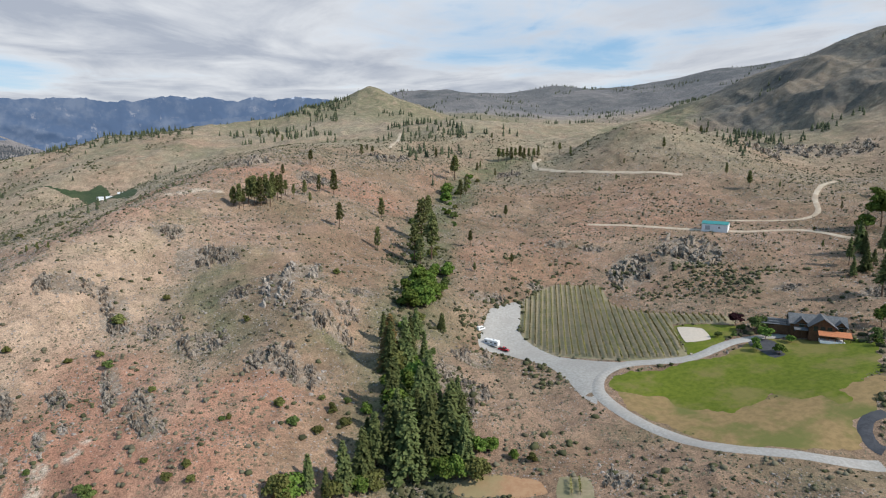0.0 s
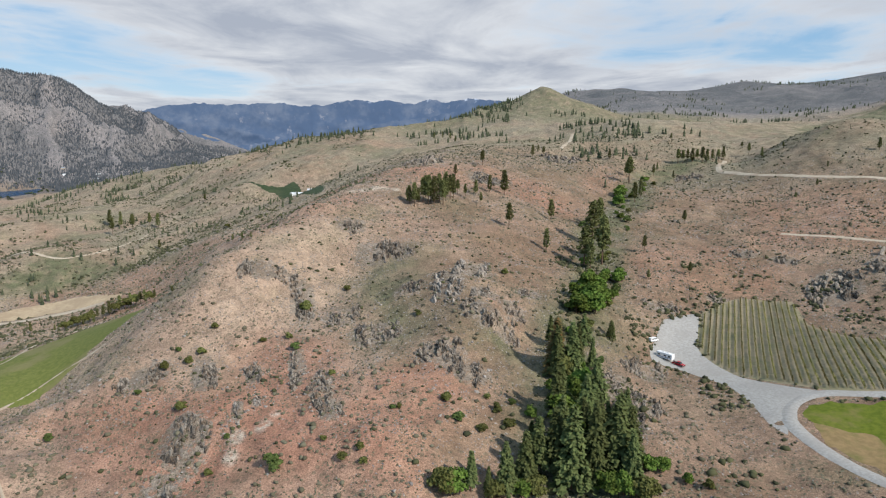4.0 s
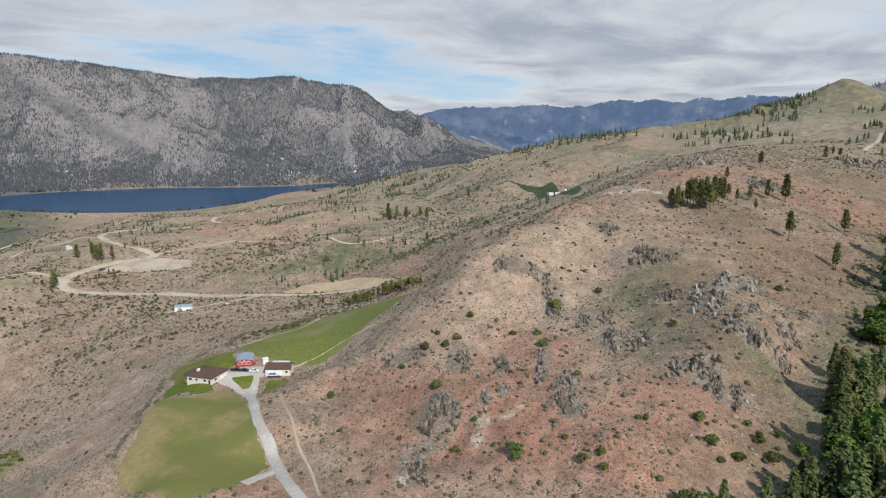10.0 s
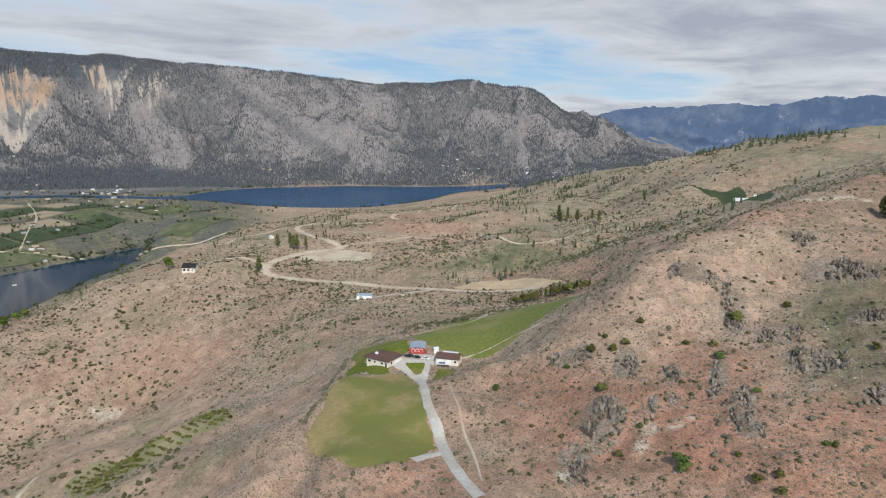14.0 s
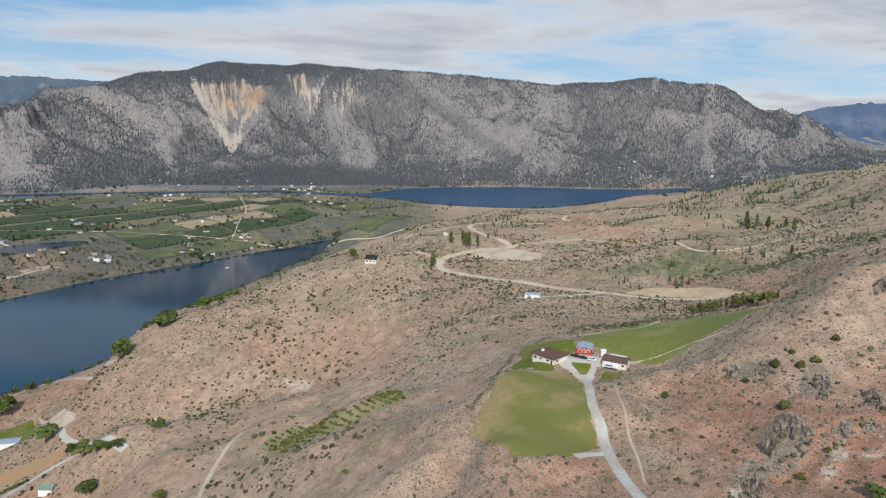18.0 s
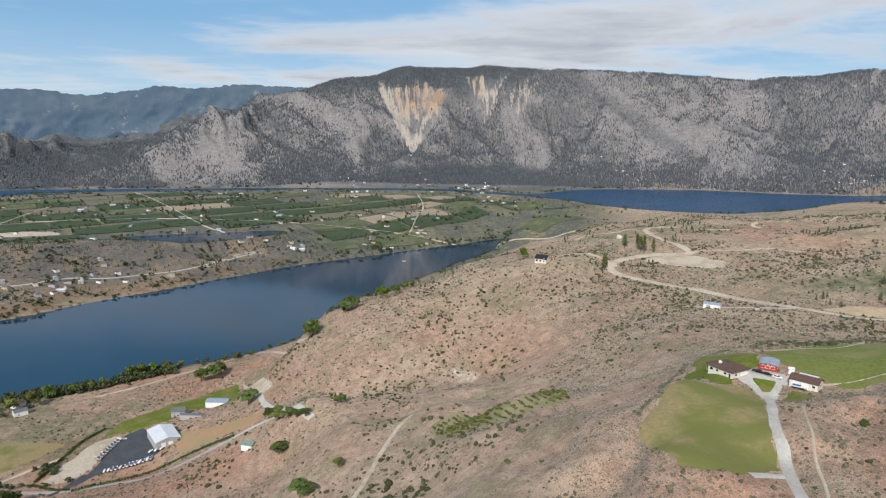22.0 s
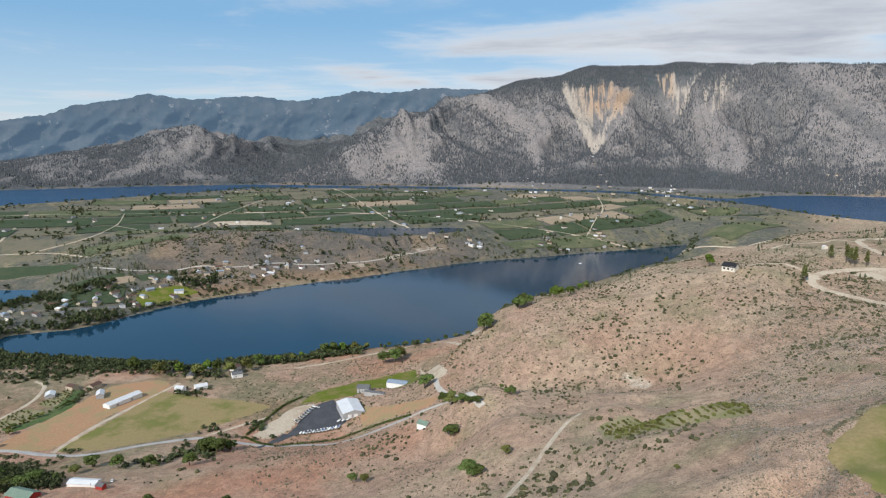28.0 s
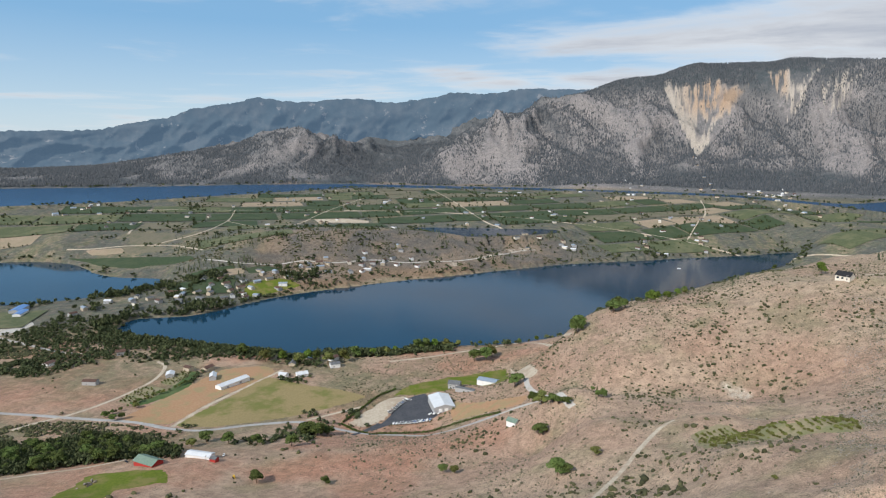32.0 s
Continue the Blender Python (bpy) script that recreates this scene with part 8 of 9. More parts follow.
# the lodge above the lawn
def lodge():
    x, y = 206, 240
    turn = bearing((186.6, 244.6), (212, 228.7))
    t = building("lodge", x, y, turn, 24, 11, 5.2, 3.6, "wall_wood", "roof_grey", "large dark timber lodge with grey gabled roofs above the lawn", "lodge", 0.9, False,
                 [("window", "f", -9.5, 1.0, 1.6, 1.4, "trim_dark"), ("window", "f", 9.5, 3.0, 1.4, 1.3, "trim_dark"), ("window", "f", 9.5, 0.8, 1.6, 1.4, "trim_dark"), ("window", "r", 0, 1.2, 2.0, 1.5, "trim_dark")], chimney=(8.4, 1.4))
    t.scale = (0.88, 0.88, 0.88)
    # three gables facing the lawn
    for u, gw, dep, hh in ((1.5, 11.5, 6.2, 4.2), (-7.2, 5.4, 2.6, 2.6), (9.6, 5.0, 2.6, 2.4)):
        bm = bmesh.new()
        y0 = -5.5 - dep + 2.0
        a = [bm.verts.new(p) for p in ((u - gw / 2, y0, -2.0), (u + gw / 2, y0, -2.0), (u + gw / 2, y0, 5.2), (u, y0, 5.2 + hh), (u - gw / 2, y0, 5.2))]
        b = [bm.verts.new((v.co.x, 1.0, v.co.z)) for v in a]
        bm.faces.new(a)
        bm.faces.new(b[::-1])
        for i in range(5):
            bm.faces.new([a[i], b[i], b[(i + 1) % 5], a[(i + 1) % 5]])
        bmesh.ops.recalc_face_normals(bm, faces=bm.faces[:])
        gable = part("gable", bm, "wall_wood", t)
        for s in (-1, 1):
            bm = bmesh.new()
            slab(bm, [(u + s * (gw / 2 + 0.8), y0 - 0.9, 5.2 - 0.8 * hh / (gw / 2) + 0.3), (u, y0 - 0.9, 5.5 + hh), (u, 1.2, 5.5 + hh), (u + s * (gw / 2 + 0.8), 1.2, 5.2 - 0.8 * hh / (gw / 2) + 0.3)], 0.25)
            part("gable_roof", bm, "roof_grey", gable)
        for k in range(3 if gw > 8 else 1):
            q = u + (k - 1) * 2.9 if gw > 8 else u
            part("pane", one_box(q - 1.0, q + 1.0, y0 - 0.06, y0 + 0.05, 3.0, 5.4), "glass", gable)
    # porch under an orange roof
    porch = part("porch_deck", one_box(0.0, 13.0, -14.5, -9.6, -1.5, -0.2), "trim_white", t, "pale stone terrace")
    bm = bmesh.new()
    slab(bm, [(-0.6, -14.4, 2.3), (13.4, -14.4, 2.3), (13.4, -9.4, 3.8), (-0.6, -9.4, 3.8)], 0.22)
    part("porch_roof", bm, "roof_orange", t, "orange-brown metal porch roof")
    for k in range(5):
        part("porch_post", one_box(0.2 + 3.1 * k, 0.45 + 3.1 * k, -14.1, -13.85, -0.2, 2.4), "wall_wood", t)
    bm = bmesh.new()
    slab(bm, [(-10.5, -9.0, 2.6), (-0.9, -9.0, 2.6), (-0.9, -5.2, 3.6), (-10.5, -5.2, 3.6)], 0.2)
    part("side_porch_roof", bm, "roof_grey", t)
    for k in range(4):
        part("porch_post", one_box(-10.2 + 3.0 * k, -9.95 + 3.0 * k, -8.8, -8.55, -1.2, 2.6), "wall_wood", t)
    # long low wing with roof panels
    part("wing_body", one_box(-25, -12, -3.5, 4.5, -2.0, 3.4), "wall_wood", t)
    for s, e in ((-4.4, 0.5), (5.4, 0.5)):
        bm = bmesh.new()
        slab(bm, [(-25.6, s, 3.2), (-11.8, s, 3.2), (-11.8, e, 5.2), (-25.6, e, 5.2)], 0.22)
        wing = part("wing_roof", bm, "roof_grey", t)
    for k in range(2):
        bm = bmesh.new()
        slab(bm, [(-24.6, -3.7 + 2.0 * k, 3.62 + 0.82 * k), (-13.2, -3.7 + 2.0 * k, 3.62 + 0.82 * k), (-13.2, -2.5 + 2.0 * k, 4.1 + 0.82 * k), (-24.6, -2.5 + 2.0 * k, 4.1 + 0.82 * k)], 0.05)
        part("solar_panel", bm, "glass", t, "dark solar panels in rows")


lodge()
for x, y in BOULDERS:
    b = thing("boulder", x, y, gz_at(x, y) + 0.2, rock_rnd.uniform(0, 360), (1.1, 1.0, 0.9), "single pale boulder beside the drive", "rock", "pale boulders")
    child("rock", rock_rnd.choice(SLABS["stone_light"]), b)
for x, y, h, tone in ((182, 262, 7.0, "leaves_maroon"), (176, 238, 4.5, "leaves_bright"), (173, 233, 4.2, "leaves_bright"), (179, 227, 4.5, "leaves_bright"), (186, 251, 7.5, "leaves"), (184, 243, 6.0, "leaves_bright"), (191, 236, 3.6, "leaves_bright"),
                      (217, 219, 5.0, "leaves"), (221, 224, 4.0, "leaves"), (214, 215, 3.6, "leaves_bright"), (180, 255, 3.5, "leaves"), (226, 210, 4.6, "leaves"), (167, 252, 3.0, "leaves"), (173, 249, 3.2, "leaves")):
    leafy(x, y, h, "small garden tree beside the lodge lawn", "lodge garden trees", tone, 1.2)
building("hill_shed", 261, 407, bearing((253.7, 411.3), (266.1, 400.7)), 17, 9, 4.2, 1.6, "wall_white", "roof_teal", "white metal shed with a teal roof on the hill track", "shed", 0.3, False,
         [("door", "f", -4.5, 0.05, 3.2, 3.0, "trim_white", "wall_grey"), ("window", "f", 3, 1.4, 1.2, 0.9)])
building("machine_shed", -470, 371.5, 42, 14.5, 7, 3.2, 1.4, "wall_white", "roof_steel", "pale grey metal shed beside the gravel lane", "shed", 0.3, False, [("door", "f", -3, 0.05, 3.0, 2.6, "trim_white", "wall_grey")])
building("pump_hut", -452, 405, 42, 4, 3, 2.4, 0.8, "wall_tan", "roof_grey", "small tan hut beside the dirt road", "hut", 0.2)
t = building("ridge_house", -677, 293, bearing((-685, 286.9), (-671.5, 297.9)), 15, 10, 3.8, 4.4, "wall_cream", "roof_black", "new cream house with a steep black roof on the ridge", "house", 0.5, False,
             [("window", "f", -4.6, 0.4, 2.6, 2.2), ("window", "f", 0, 0.4, 2.2, 2.2), ("window", "f", 4.4, 3.2, 2.0, 1.4), ("door", "f", 4.6, 0.05, 1.2, 2.1, "trim_white", "trim_dark")])
building("orchard_farm", -281, 818, 30, 16, 8, 3.5, 1.8, "wall_white", "roof_white", "white farm shed below the upland orchard", "shed", 0.3)
building("orchard_farm", -262, 822, 20, 10, 7, 3.2, 1.8, "wall_white", "roof_white", "white farm house below the upland orchard", "house", 0.3)
building("water_tank_hut", -748, 437, 0, 5, 5, 3, 1.2, "wall_cream", "roof_white", "small pale round-topped hut by the track", "hut", 0.2)

# the boat yard on the valley floor
building("boat_shop", SHOP[0], SHOP[1], 22, 38, 25, 6.2, 3.0, "wall_grey", "roof_white", "big grey metal shop with white roof beside the yard", "workshop", 0.4, False,
         [("shop_door", "r", -5, 0.05, 4.2, 4.4, "trim_white", "trim_white"), ("shop_door", "r", 2, 0.05, 4.2, 4.4, "trim_white", "trim_white"), ("shop_door", "b", -8, 0.05, 4.2, 4.4, "trim_white", "trim_white"), ("window", "r", 9, 1.4, 1.6, 1.2)])
building("grey_house", -737, -131, 84, 15, 12, 6.4, 3.0, "wall_grey", "roof_grey", "grey two-storey house with a grey roof on the lawn", "house", 0.6, False,
         [("window", "f", -4, 1.0, 1.6, 1.3), ("window", "f", 0, 1.0, 1.6, 1.3), ("window", "f", 4, 1.0, 1.6, 1.3), ("window", "f", -4, 4.0, 1.6, 1.3), ("window", "f", 4, 4.0, 1.6, 1.3), ("window", "b", -3, 1.0, 2, 1.3), ("window", "b", 3, 4, 2, 1.3), ("window", "l", 0, 1.4, 1.6, 1.2)])
building("steel_barn", -742, -88, 74, 26, 13, 4.5, 1.8, "wall_white", "roof_steel", "long pale barn with a blue-grey steel roof", "barn", 0.4, False, [("door", "b", -6, 0.05, 3.4, 3.2, "trim_white", "wall_grey")])
building("long_low_shed", -715, -114, 74, 26, 6, 3.2, 1.0, "wall_grey", "roof_grey", "long low grey shed beside the yard", "shed", 0.3, False, [("door", "b", 4, 0.05, 2.6, 2.4, "trim_white", "wall_white")])
building("green_hut", -522, -44, 60, 10, 8, 3.2, 2.4, "wall_white", "roof_green", "small white cottage with a green roof among bushes", "cottage", 0.5, False,
         [("window", "b", -2.4, 1.0, 1.3, 1.1), ("door", "b", 1, 0.05, 1.0, 2.0, "trim_white", "trim_dark"), ("window", "r", 0, 1.0, 1.3, 1.1)])
building("long_white_barn", -704, -424, bearing((-682.4, -433.9), (-726.4, -414.4)), 46, 12, 4.5, 2.0, "wall_white", "roof_white", "long white metal barn in the tan field", "barn", 0.3, False, [("door", "f", -12, 0.05, 3.6, 3.2, "trim_white", "wall_grey"), ("door", "f", 8, 0.05, 3.6, 3.2, "trim_white", "wall_grey")])
building("white_house", -443, -316, 86, 24, 9, 3.2, 1.4, "wall_white", "roof_white", "long white single-storey house with a white roof", "house", 0.4, False,
         [("window", "b", -7, 1.0, 1.6, 1.2), ("window", "b", -3, 1.0, 1.6, 1.2), ("door", "b", 1, 0.05, 1.1, 2.1, "trim_white", "trim_dark"), ("window", "b", 5, 1.0, 1.8, 1.2), ("window", "b", 9, 1.0, 1.4, 1.2)])
building("red_shed", -437, -299, 80, 6, 5, 2.6, 1.4, "wall_red", "roof_grey", "small red shed beside the white house", "shed", 0.3)
building("green_roof_house", -418, -349, 74, 22, 12, 3.6, 2.8, "wall_red", "roof_green", "dark red house with a faded green roof", "house", 0.8, False,
         [("window", "b", -6, 1.0, 1.8, 1.3), ("window", "b", 0, 0.6, 2.6, 1.8), ("window", "b", 6, 1.0, 1.8, 1.3), ("window", "l", 0, 1.0, 1.8, 1.3)])


def scatter_houses():
    """Houses along the far bank, through the plain and round the lake end."""
    rnd = random.Random(19)
    walls, roofs = ("wall_white", "wall_cream", "wall_tan", "wall_grey", "wall_tan", "wall_grey"), ("roof_grey", "roof_brown", "roof_white", "roof_steel", "roof_grey", "roof_brown")
    words = {"roof_grey": "grey", "roof_brown": "brown", "roof_white": "white", "roof_steel": "blue-grey"}
    tone = {"wall_white": "white", "wall_cream": "cream", "wall_tan": "tan", "wall_grey": "grey"}
    spots = []
    for x, y, n, sx, sy, where, grp in HOUSE_CLUSTERS:
        for _ in range(n):
            for _ in range(12):
                px, py = x + rnd.gauss(0, sx), y + rnd.gauss(0, sy)
                q = np.array([px]), np.array([py])
                if any(inside(*q, lp)[0] > -14 for lp in lake_loops.values()):
                    continue
                if any((px - a) ** 2 + (py - b) ** 2 < 22 ** 2 for a, b in spots):
                    continue
                spots.append((px, py))
                wall, roof = rnd.choice(walls), rnd.choice(roofs)
                l = rnd.uniform(11, 19)
                building("house", px, py, rnd.uniform(0, 180), l, rnd.uniform(8, 11), rnd.uniform(3, 5.5), rnd.uniform(1.6, 2.8), wall, roof,
                         "%s house with %s roof %s" % (tone[wall], words[roof], where), "house", 0.5, False, [("window", "f", -2.5, 1, 1.6, 1.2), ("window", "b", 2, 1, 1.6, 1.2)] if math.hypot(px, py) < 1500 else (), grp)
                break


scatter_houses()
building("packing_plant", -985, -1010, 20, 44, 18, 6, 2.4, "wall_grey", "roof_blue", "large packing shed with a blue metal roof", "warehouse", 0.4)
building("packing_plant", -962, -985, 20, 36, 14, 5, 2.0, "wall_white", "roof_blue", "packing shed with a blue metal roof", "warehouse", 0.4)

# ---- vehicles, boats and small things ----
def wheels(t, xs, ys, r):
    for x in xs:
        for y in ys:
            bm = bmesh.new()
            bmesh.ops.create_cone(bm, cap_ends=True, segments=14, radius1=r, radius2=r, depth=0.24, matrix=Matrix.Translation((x, y, r)) @ Matrix.Rotation(math.pi / 2, 4, "X"))
            w = part("wheel", bm, "rubber", t)
            bm = bmesh.new()
            s = 1 if y > 0 else -1
            bmesh.ops.create_cone(bm, cap_ends=True, segments=12, radius1=r * 0.58, radius2=r * 0.5, depth=0.05, matrix=Matrix.Translation((x, y + s * 0.12, r)) @ Matrix.Rotation(math.pi / 2, 4, "X"))
            part("rim", bm, "trim_white", w)


def rounded(x0, x1, y0, y1, z0, z1, b=0.15):
    bm = one_box(x0, x1, y0, y1, z0, z1)
    bmesh.ops.bevel(bm, geom=bm.edges[:], offset=b, segments=2, profile=0.6, affect="EDGES")
    return bm


def profile_body(pts, half, inset=0.0):
    """A car body: side outline drawn along x and z, with the given half width."""
    bm = bmesh.new()
    a = [bm.verts.new((x, -half + (inset if z > 1.0 else 0), z)) for x, z in pts]
    b = [bm.verts.new((x, half - (inset if z > 1.0 else 0), z)) for x, z in pts]
    bm.faces.new(a)
    bm.faces.new(b[::-1])
    for i in range(len(pts)):
        j = (i + 1) % len(pts)
        bm.faces.new([a[i], b[i], b[j], a[j]])
    bmesh.ops.recalc_face_normals(bm, faces=bm.faces[:])
    return bm


def spot(name, x, y, turn, label, cat, lift=0.45, group=""):
    return thing(name, x, y, gz_at(x, y) + lift, turn, (1, 1, 1), label, cat, group)


def travel_trailer(x, y, turn):
    t = spot("travel_trailer", x, y, turn, "white travel trailer with dark windows parked on the gravel", "trailer")
    part("body", rounded(-4.0, 4.0, -1.25, 1.25, 0.6, 3.2, 0.3), "trim_white", t)
    for u in (-2.6, 0.4, 2.6):
        for s in (-1, 1):
            part("window", rounded(u - 0.55, u + 0.55, s * 1.2 - 0.08, s * 1.2 + 0.08, 1.7, 2.4, 0.03), "glass", t)
    part("stripe", one_box(-3.7, 3.7, -1.27, 1.27, 1.15, 1.35), "paint_blue", t, "blue side stripe")
    part("roof_vent", rounded(-1.2, -0.5, -0.4, 0.3, 3.2, 3.5, 0.05), "trim_white", t)
    part("air_conditioner", rounded(0.8, 1.8, -0.4, 0.4, 3.2, 3.55, 0.1), "trim_white", t)
    part("hitch", one_box(4.0, 5.2, -0.08, 0.08, 0.5, 0.62), "rubber", t)
    wheels(t, (-0.5, 0.5), (-1.2, 1.2), 0.38)


def pickup(x, y, turn, paint, label):
    t = spot("pickup_truck", x, y, turn, label, "truck")
    part("body", profile_body([(-2.8, 0.45), (2.75, 0.45), (2.8, 0.95), (1.3, 1.12), (0.7, 1.15), (-2.8, 1.15)], 0.95), paint, t)
    part("cab", profile_body([(-0.7, 1.1), (1.35, 1.1), (0.75, 1.8), (-0.6, 1.82)], 0.9, 0.12), "glass", t)
    part("cab_roof", rounded(-0.6, 0.75, -0.72, 0.72, 1.78, 1.88, 0.04), paint, t)
    part("bed", one_box(-2.7, -0.8, -0.75, 0.75, 1.14, 1.17), "rubber", t)
    for s in (-0.7, 0.7):
        part("headlight", one_box(2.74, 2.82, s - 0.18, s + 0.18, 0.72, 0.9), "trim_white", t)
        part("tail_light", one_box(-2.84, -2.78, s - 0.12, s + 0.12, 0.8, 1.05), "paint_red", t)
    part("bumper", one_box(2.72, 2.9, -0.92, 0.92, 0.42, 0.6), "trim_dark", t)
    wheels(t, (-1.75, 1.75), (-0.85, 0.85), 0.4)


def car(x, y, turn, paint, label, van=False, lift=0.45):
    t = spot("van" if van else "car", x, y, turn, label, "van" if van else "car", lift)
    if van:
        part("body", profile_body([(-2.6, 0.4), (2.5, 0.4), (2.55, 1.0), (1.9, 1.15), (1.3, 2.0), (-2.5, 2.05)], 0.95, 0.08), paint, t)
        part("windscreen", profile_body([(1.95, 1.16), (1.9, 1.2), (1.33, 1.98), (1.4, 1.98)], 0.8), "glass", t)
        for s in (-1, 1):
            part("side_window", one_box(-1.9, 1.2, s * 0.88 - 0.04, s * 0.88 + 0.04, 1.25, 1.75), "glass", t)
    else:
        part("body", profile_body([(-2.2, 0.4), (2.2, 0.4), (2.25, 0.75), (1.2, 0.95), (-1.9, 1.0), (-2.25, 0.85)], 0.9), paint, t)
        part("cabin", profile_body([(-1.7, 0.95), (1.1, 0.93), (0.45, 1.45), (-1.1, 1.47)], 0.82, 0.12), "glass", t)
        part("roof", rounded(-1.05, 0.4, -0.66, 0.66, 1.44, 1.52, 0.03), paint, t)
    for s in (-0.65, 0.65):
        part("headlight", one_box(2.18, 2.28, s - 0.16, s + 0.16, 0.6, 0.75), "trim_white", t)
    wheels(t, (-1.4, 1.4), (-0.82, 0.82), 0.34)


travel_trailer(71.5, 289.6, bearing((69.5, 291.3), (74.5, 286.2)))
pickup(76.2, 284.4, bearing((69.5, 291.3), (74.5, 286.2)), "paint_red", "dark red pickup parked in front of the trailer")
car(69.8, 307, 35, "trim_white", "white van parked at the gravel edge", True)
car(-236, 219.5, 30, "paint_black", "black car parked before the red barn")
car(-232, 222, 30, "trim_white", "white car parked before the red barn")
pickup(-239.5, 217.2, 30, "paint_black", "black pickup parked before the red barn")


def boat(x, y, turn, size, label, cover, group):
    t = spot("boat", x, y, turn, label, "boat", 0.5, group)
    t.scale = (size, size, size)
    bm = bmesh.new()
    rows = []
    for u, half, deck, keel in ((-3.0, 1.1, 1.9, 0.9), (-1.0, 1.2, 1.9, 0.7), (1.2, 1.1, 2.0, 0.75), (2.5, 0.65, 2.15, 1.05), (3.2, 0.05, 2.3, 1.6)):
        rows.append([bm.verts.new(p) for p in ((u, -half, deck), (u, -half * 0.85, (deck + keel) / 2), (u, 0, keel), (u, half * 0.85, (deck + keel) / 2), (u, half, deck))])
    for a, b in zip(rows[:-1], rows[1:]):
        for i in range(4):
            bm.faces.new([a[i], a[i + 1], b[i + 1], b[i]])
        bm.faces.new([a[4], a[0], b[0], b[4]])
    bm.faces.new(rows[0])
    bmesh.ops.recalc_face_normals(bm, faces=bm.faces[:])
    part("hull", bm, "trim_white", t)
    part("cover", rounded(-2.6, 0.9, -0.9, 0.9, 1.9, 2.35, 0.2), cover, t)
    part("windshield", profile_body([(0.9, 1.95), (1.3, 1.95), (0.95, 2.55), (0.85, 2.55)], 0.8), "glass", t)
    part("trailer_frame", one_box(-2.8, 4.2, -0.5, 0.5, 0.55, 0.68), "rubber", t)
    wheels(t, (-1.2,), (-1.0, 1.0), 0.36)


yard = random.Random(8)
for pts, n in zip(BOAT_LINES, (9, 13, 3)):
    (x0, y0), (x1, y1) = pts
    for k in range(n):
        f = (k + 0.5) / n
        boat(x0 + (x1 - x0) * f, y0 + (y1 - y0) * f, bearing(*pts) + 68 + yard.uniform(-7, 7), yard.uniform(0.85, 1.15), "white motor boat on a trailer in the yard" if k % 3 else "white boat with a dark cover on a trailer",
             yard.choice(("trim_white", "paint_black", "paint_blue", "roof_grey", "trim_white")), "boats in the yard")
boat(-219.5, 222.5, 30, 0.9, "white boat with a blue cover beside the garage", "paint_blue", "")
for x, y, a, p, l in ((-628, -176, 40, "paint_black", "black car in the asphalt yard"), (-690, -180, 80, "trim_white", "white car on the asphalt yard"), (-455, -300, 20, "trim_white", "white car beside the long house"), (-432, -372, 60, "trim_white", "white car beside the red house"), (-428, -378, 60, "paint_black", "dark car beside the red house")):
    car(x, y, a, p, l)


# clipped hedge along the boat yard
def hedge(pts, label, step=2.4, h=3.3):
    c = spline(pts, step)
    t = thing("hedge", c[0][0], c[0][1], gz_at(*c[0]), 0, (1, 1, 1), label, "hedge")
    rnd = random.Random(int(c[0][0]))
    for x, y in c:
        s = h * rnd.uniform(0.85, 1.15)
        ob = child("shrub", rnd.choice(HEDGE), t)
        ob.matrix_local = Matrix.LocRotScale((x - c[0][0], y - c[0][1], gz_at(x, y) - gz_at(*c[0]) - 0.3 * s), Euler((0, 0, rnd.uniform(0, 6))), Vector((s * 0.8, s * 0.8, s * 1.15)))


HEDGE = [from_arrays("crown", *leafy_crown(300 + k, 5, 80, 0.26), "leaves") for k in range(3)]
for pts in HEDGES:
    hedge(pts, "clipped dark green hedge along the yard edge")


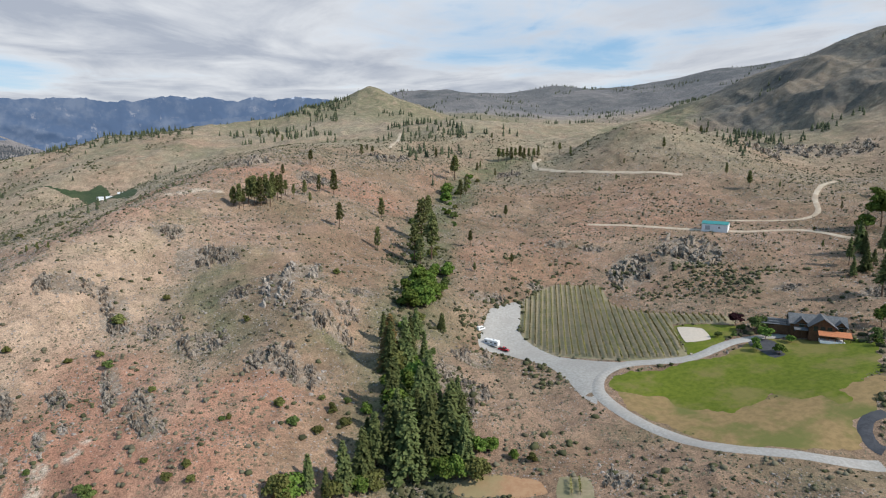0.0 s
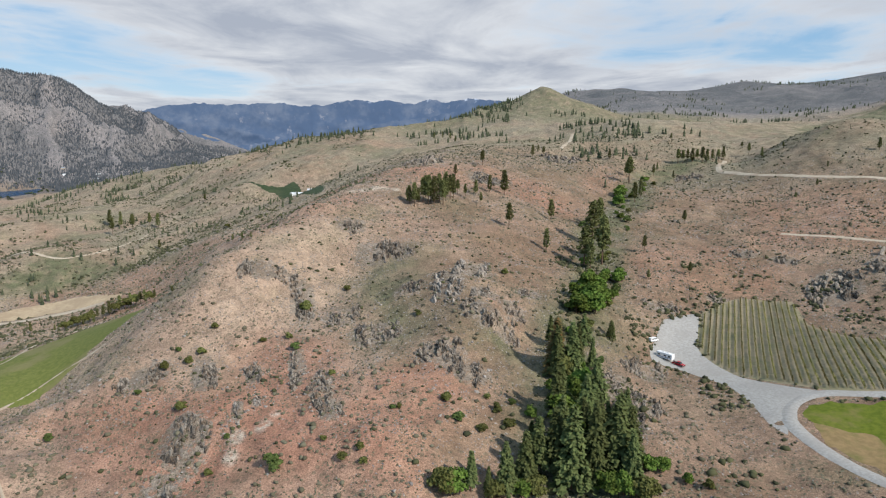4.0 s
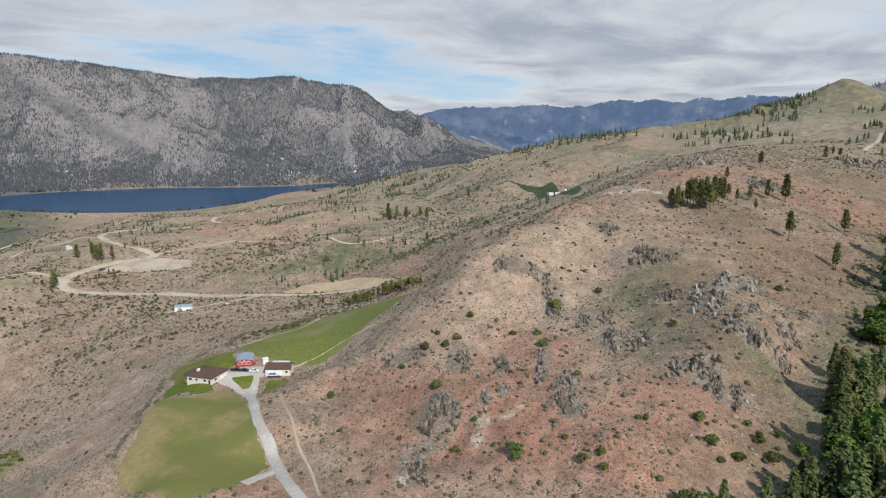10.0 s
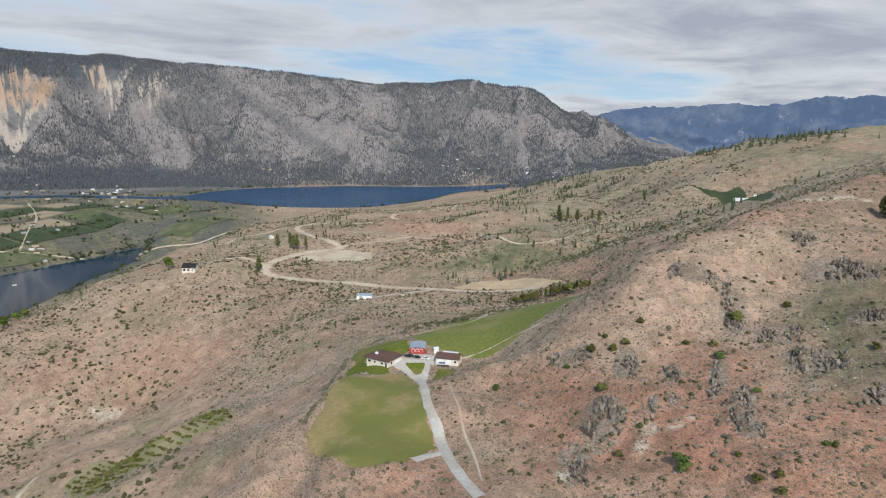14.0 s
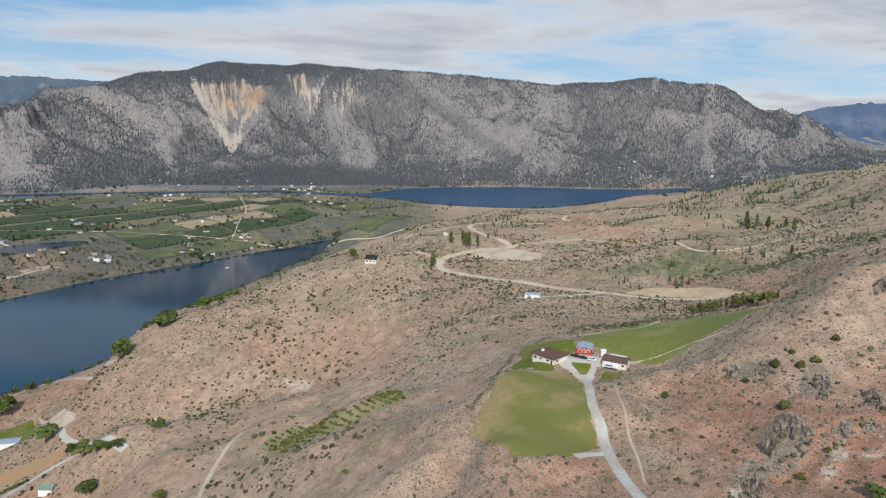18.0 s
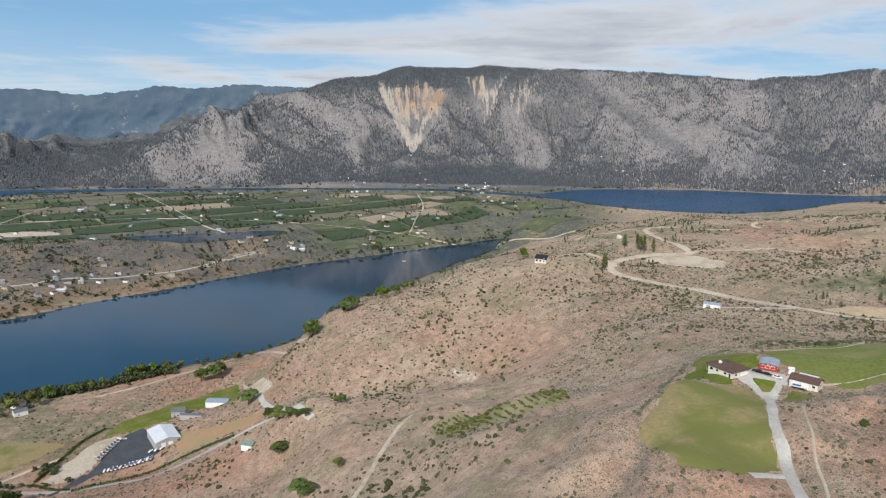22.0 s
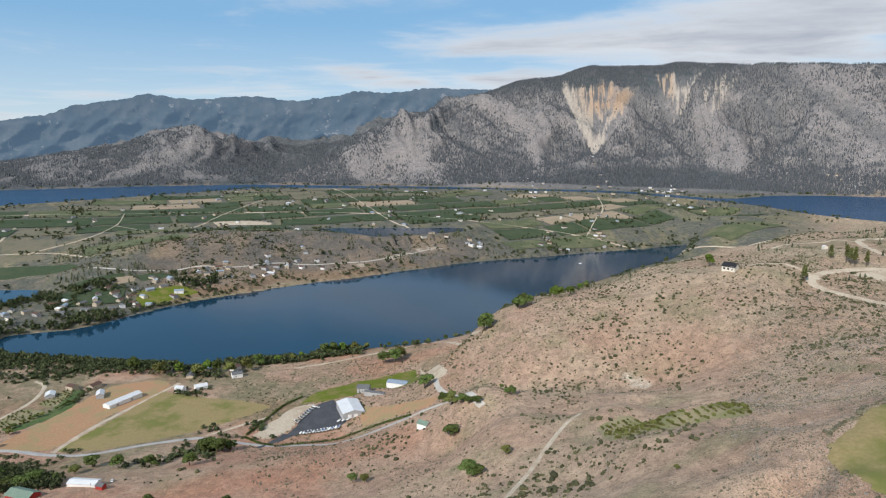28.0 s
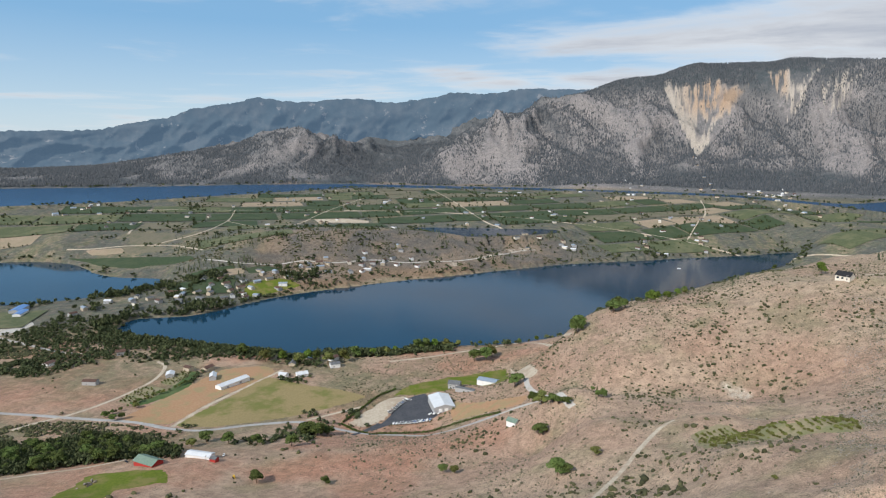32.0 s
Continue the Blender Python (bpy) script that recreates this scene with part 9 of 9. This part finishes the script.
def power_pole(x, y, h, label):
    t = thing("power_pole", x, y, gz_at(x, y), 0, (1, 1, 1), label, "pole", "power poles")
    bm = bmesh.new()
    bmesh.ops.create_cone(bm, cap_ends=True, segments=8, radius1=0.18, radius2=0.12, depth=h + 1)
    bmesh.ops.translate(bm, verts=bm.verts[:], vec=(0, 0, h / 2 - 0.5))
    part("pole", bm, "post_wood", t)
    part("crossarm", one_box(-1.2, 1.2, -0.08, 0.08, h - 0.9, h - 0.7), "post_wood", t)
    for u in (-1.0, 0.0, 1.0):
        part("insulator", one_box(u - 0.06, u + 0.06, -0.06, 0.06, h - 0.7, h - 0.45), "trim_white", t)


for x, y in ((-424, -299), (-447, 60), (-468, 10)):
    power_pole(x, y, 10, "weathered wooden power pole with a crossarm")


def picnic_table(x, y):
    t = spot("picnic_table", x, y, 20, "weathered wooden picnic table in the clearing", "table", 0.05)
    part("tabletop", one_box(-1.6, 1.6, -0.6, 0.6, 0.72, 0.8), "post_wood", t)
    for s in (-1, 1):
        part("bench", one_box(-1.6, 1.6, s * 1.0 - 0.2, s * 1.0 + 0.2, 0.42, 0.48), "post_wood", t)
        part("trestle", one_box(s * 1.1 - 0.06, s * 1.1 + 0.06, -1.1, 1.1, 0.0, 0.74), "post_wood", t)


picnic_table(22.1, 179.2)
# field stones heaped on the low lawn and blue tarps on the lane
t = spot("rock_pile", -372, -372, 0, "heap of pale field stones on the lawn", "rocks", 0.3)
for k in range(12):
    ob = child("rock", SLABS["stone_light"][k % 8], t)
    ob.matrix_local = Matrix.LocRotScale((yard.uniform(-9, 9), yard.uniform(-3, 3), 0.3), Euler((k, k * 2, k)), Vector((1.6, 1.3, 1.0)))
t = spot("digger", -413, -268, 40, "small yellow digger parked on dry grass", "digger", 0.1)
part("track_frame", rounded(-1.6, 1.6, -1.1, 1.1, 0.0, 0.8, 0.2), "rubber", t)
part("cab", rounded(-0.9, 0.9, -0.8, 0.8, 0.8, 2.4, 0.15), "paint_yellow", t)
part("boom", profile_body([(0.9, 1.2), (3.2, 2.6), (4.4, 1.0), (4.2, 0.8), (3.1, 2.2), (0.9, 0.9)], 0.18), "paint_yellow", t)
# motor boat out on the lake
t = thing("motor_boat", -1700, 330, 0.0, 70, (1.4, 1.4, 1.4), "white motor boat under way on the lake", "boat")
part("hull", rounded(-3, 3, -1.1, 1.1, -0.3, 0.9, 0.3), "trim_white", t)
part("cabin", rounded(-1.2, 0.8, -0.8, 0.8, 0.9, 1.7, 0.2), "glass", t)
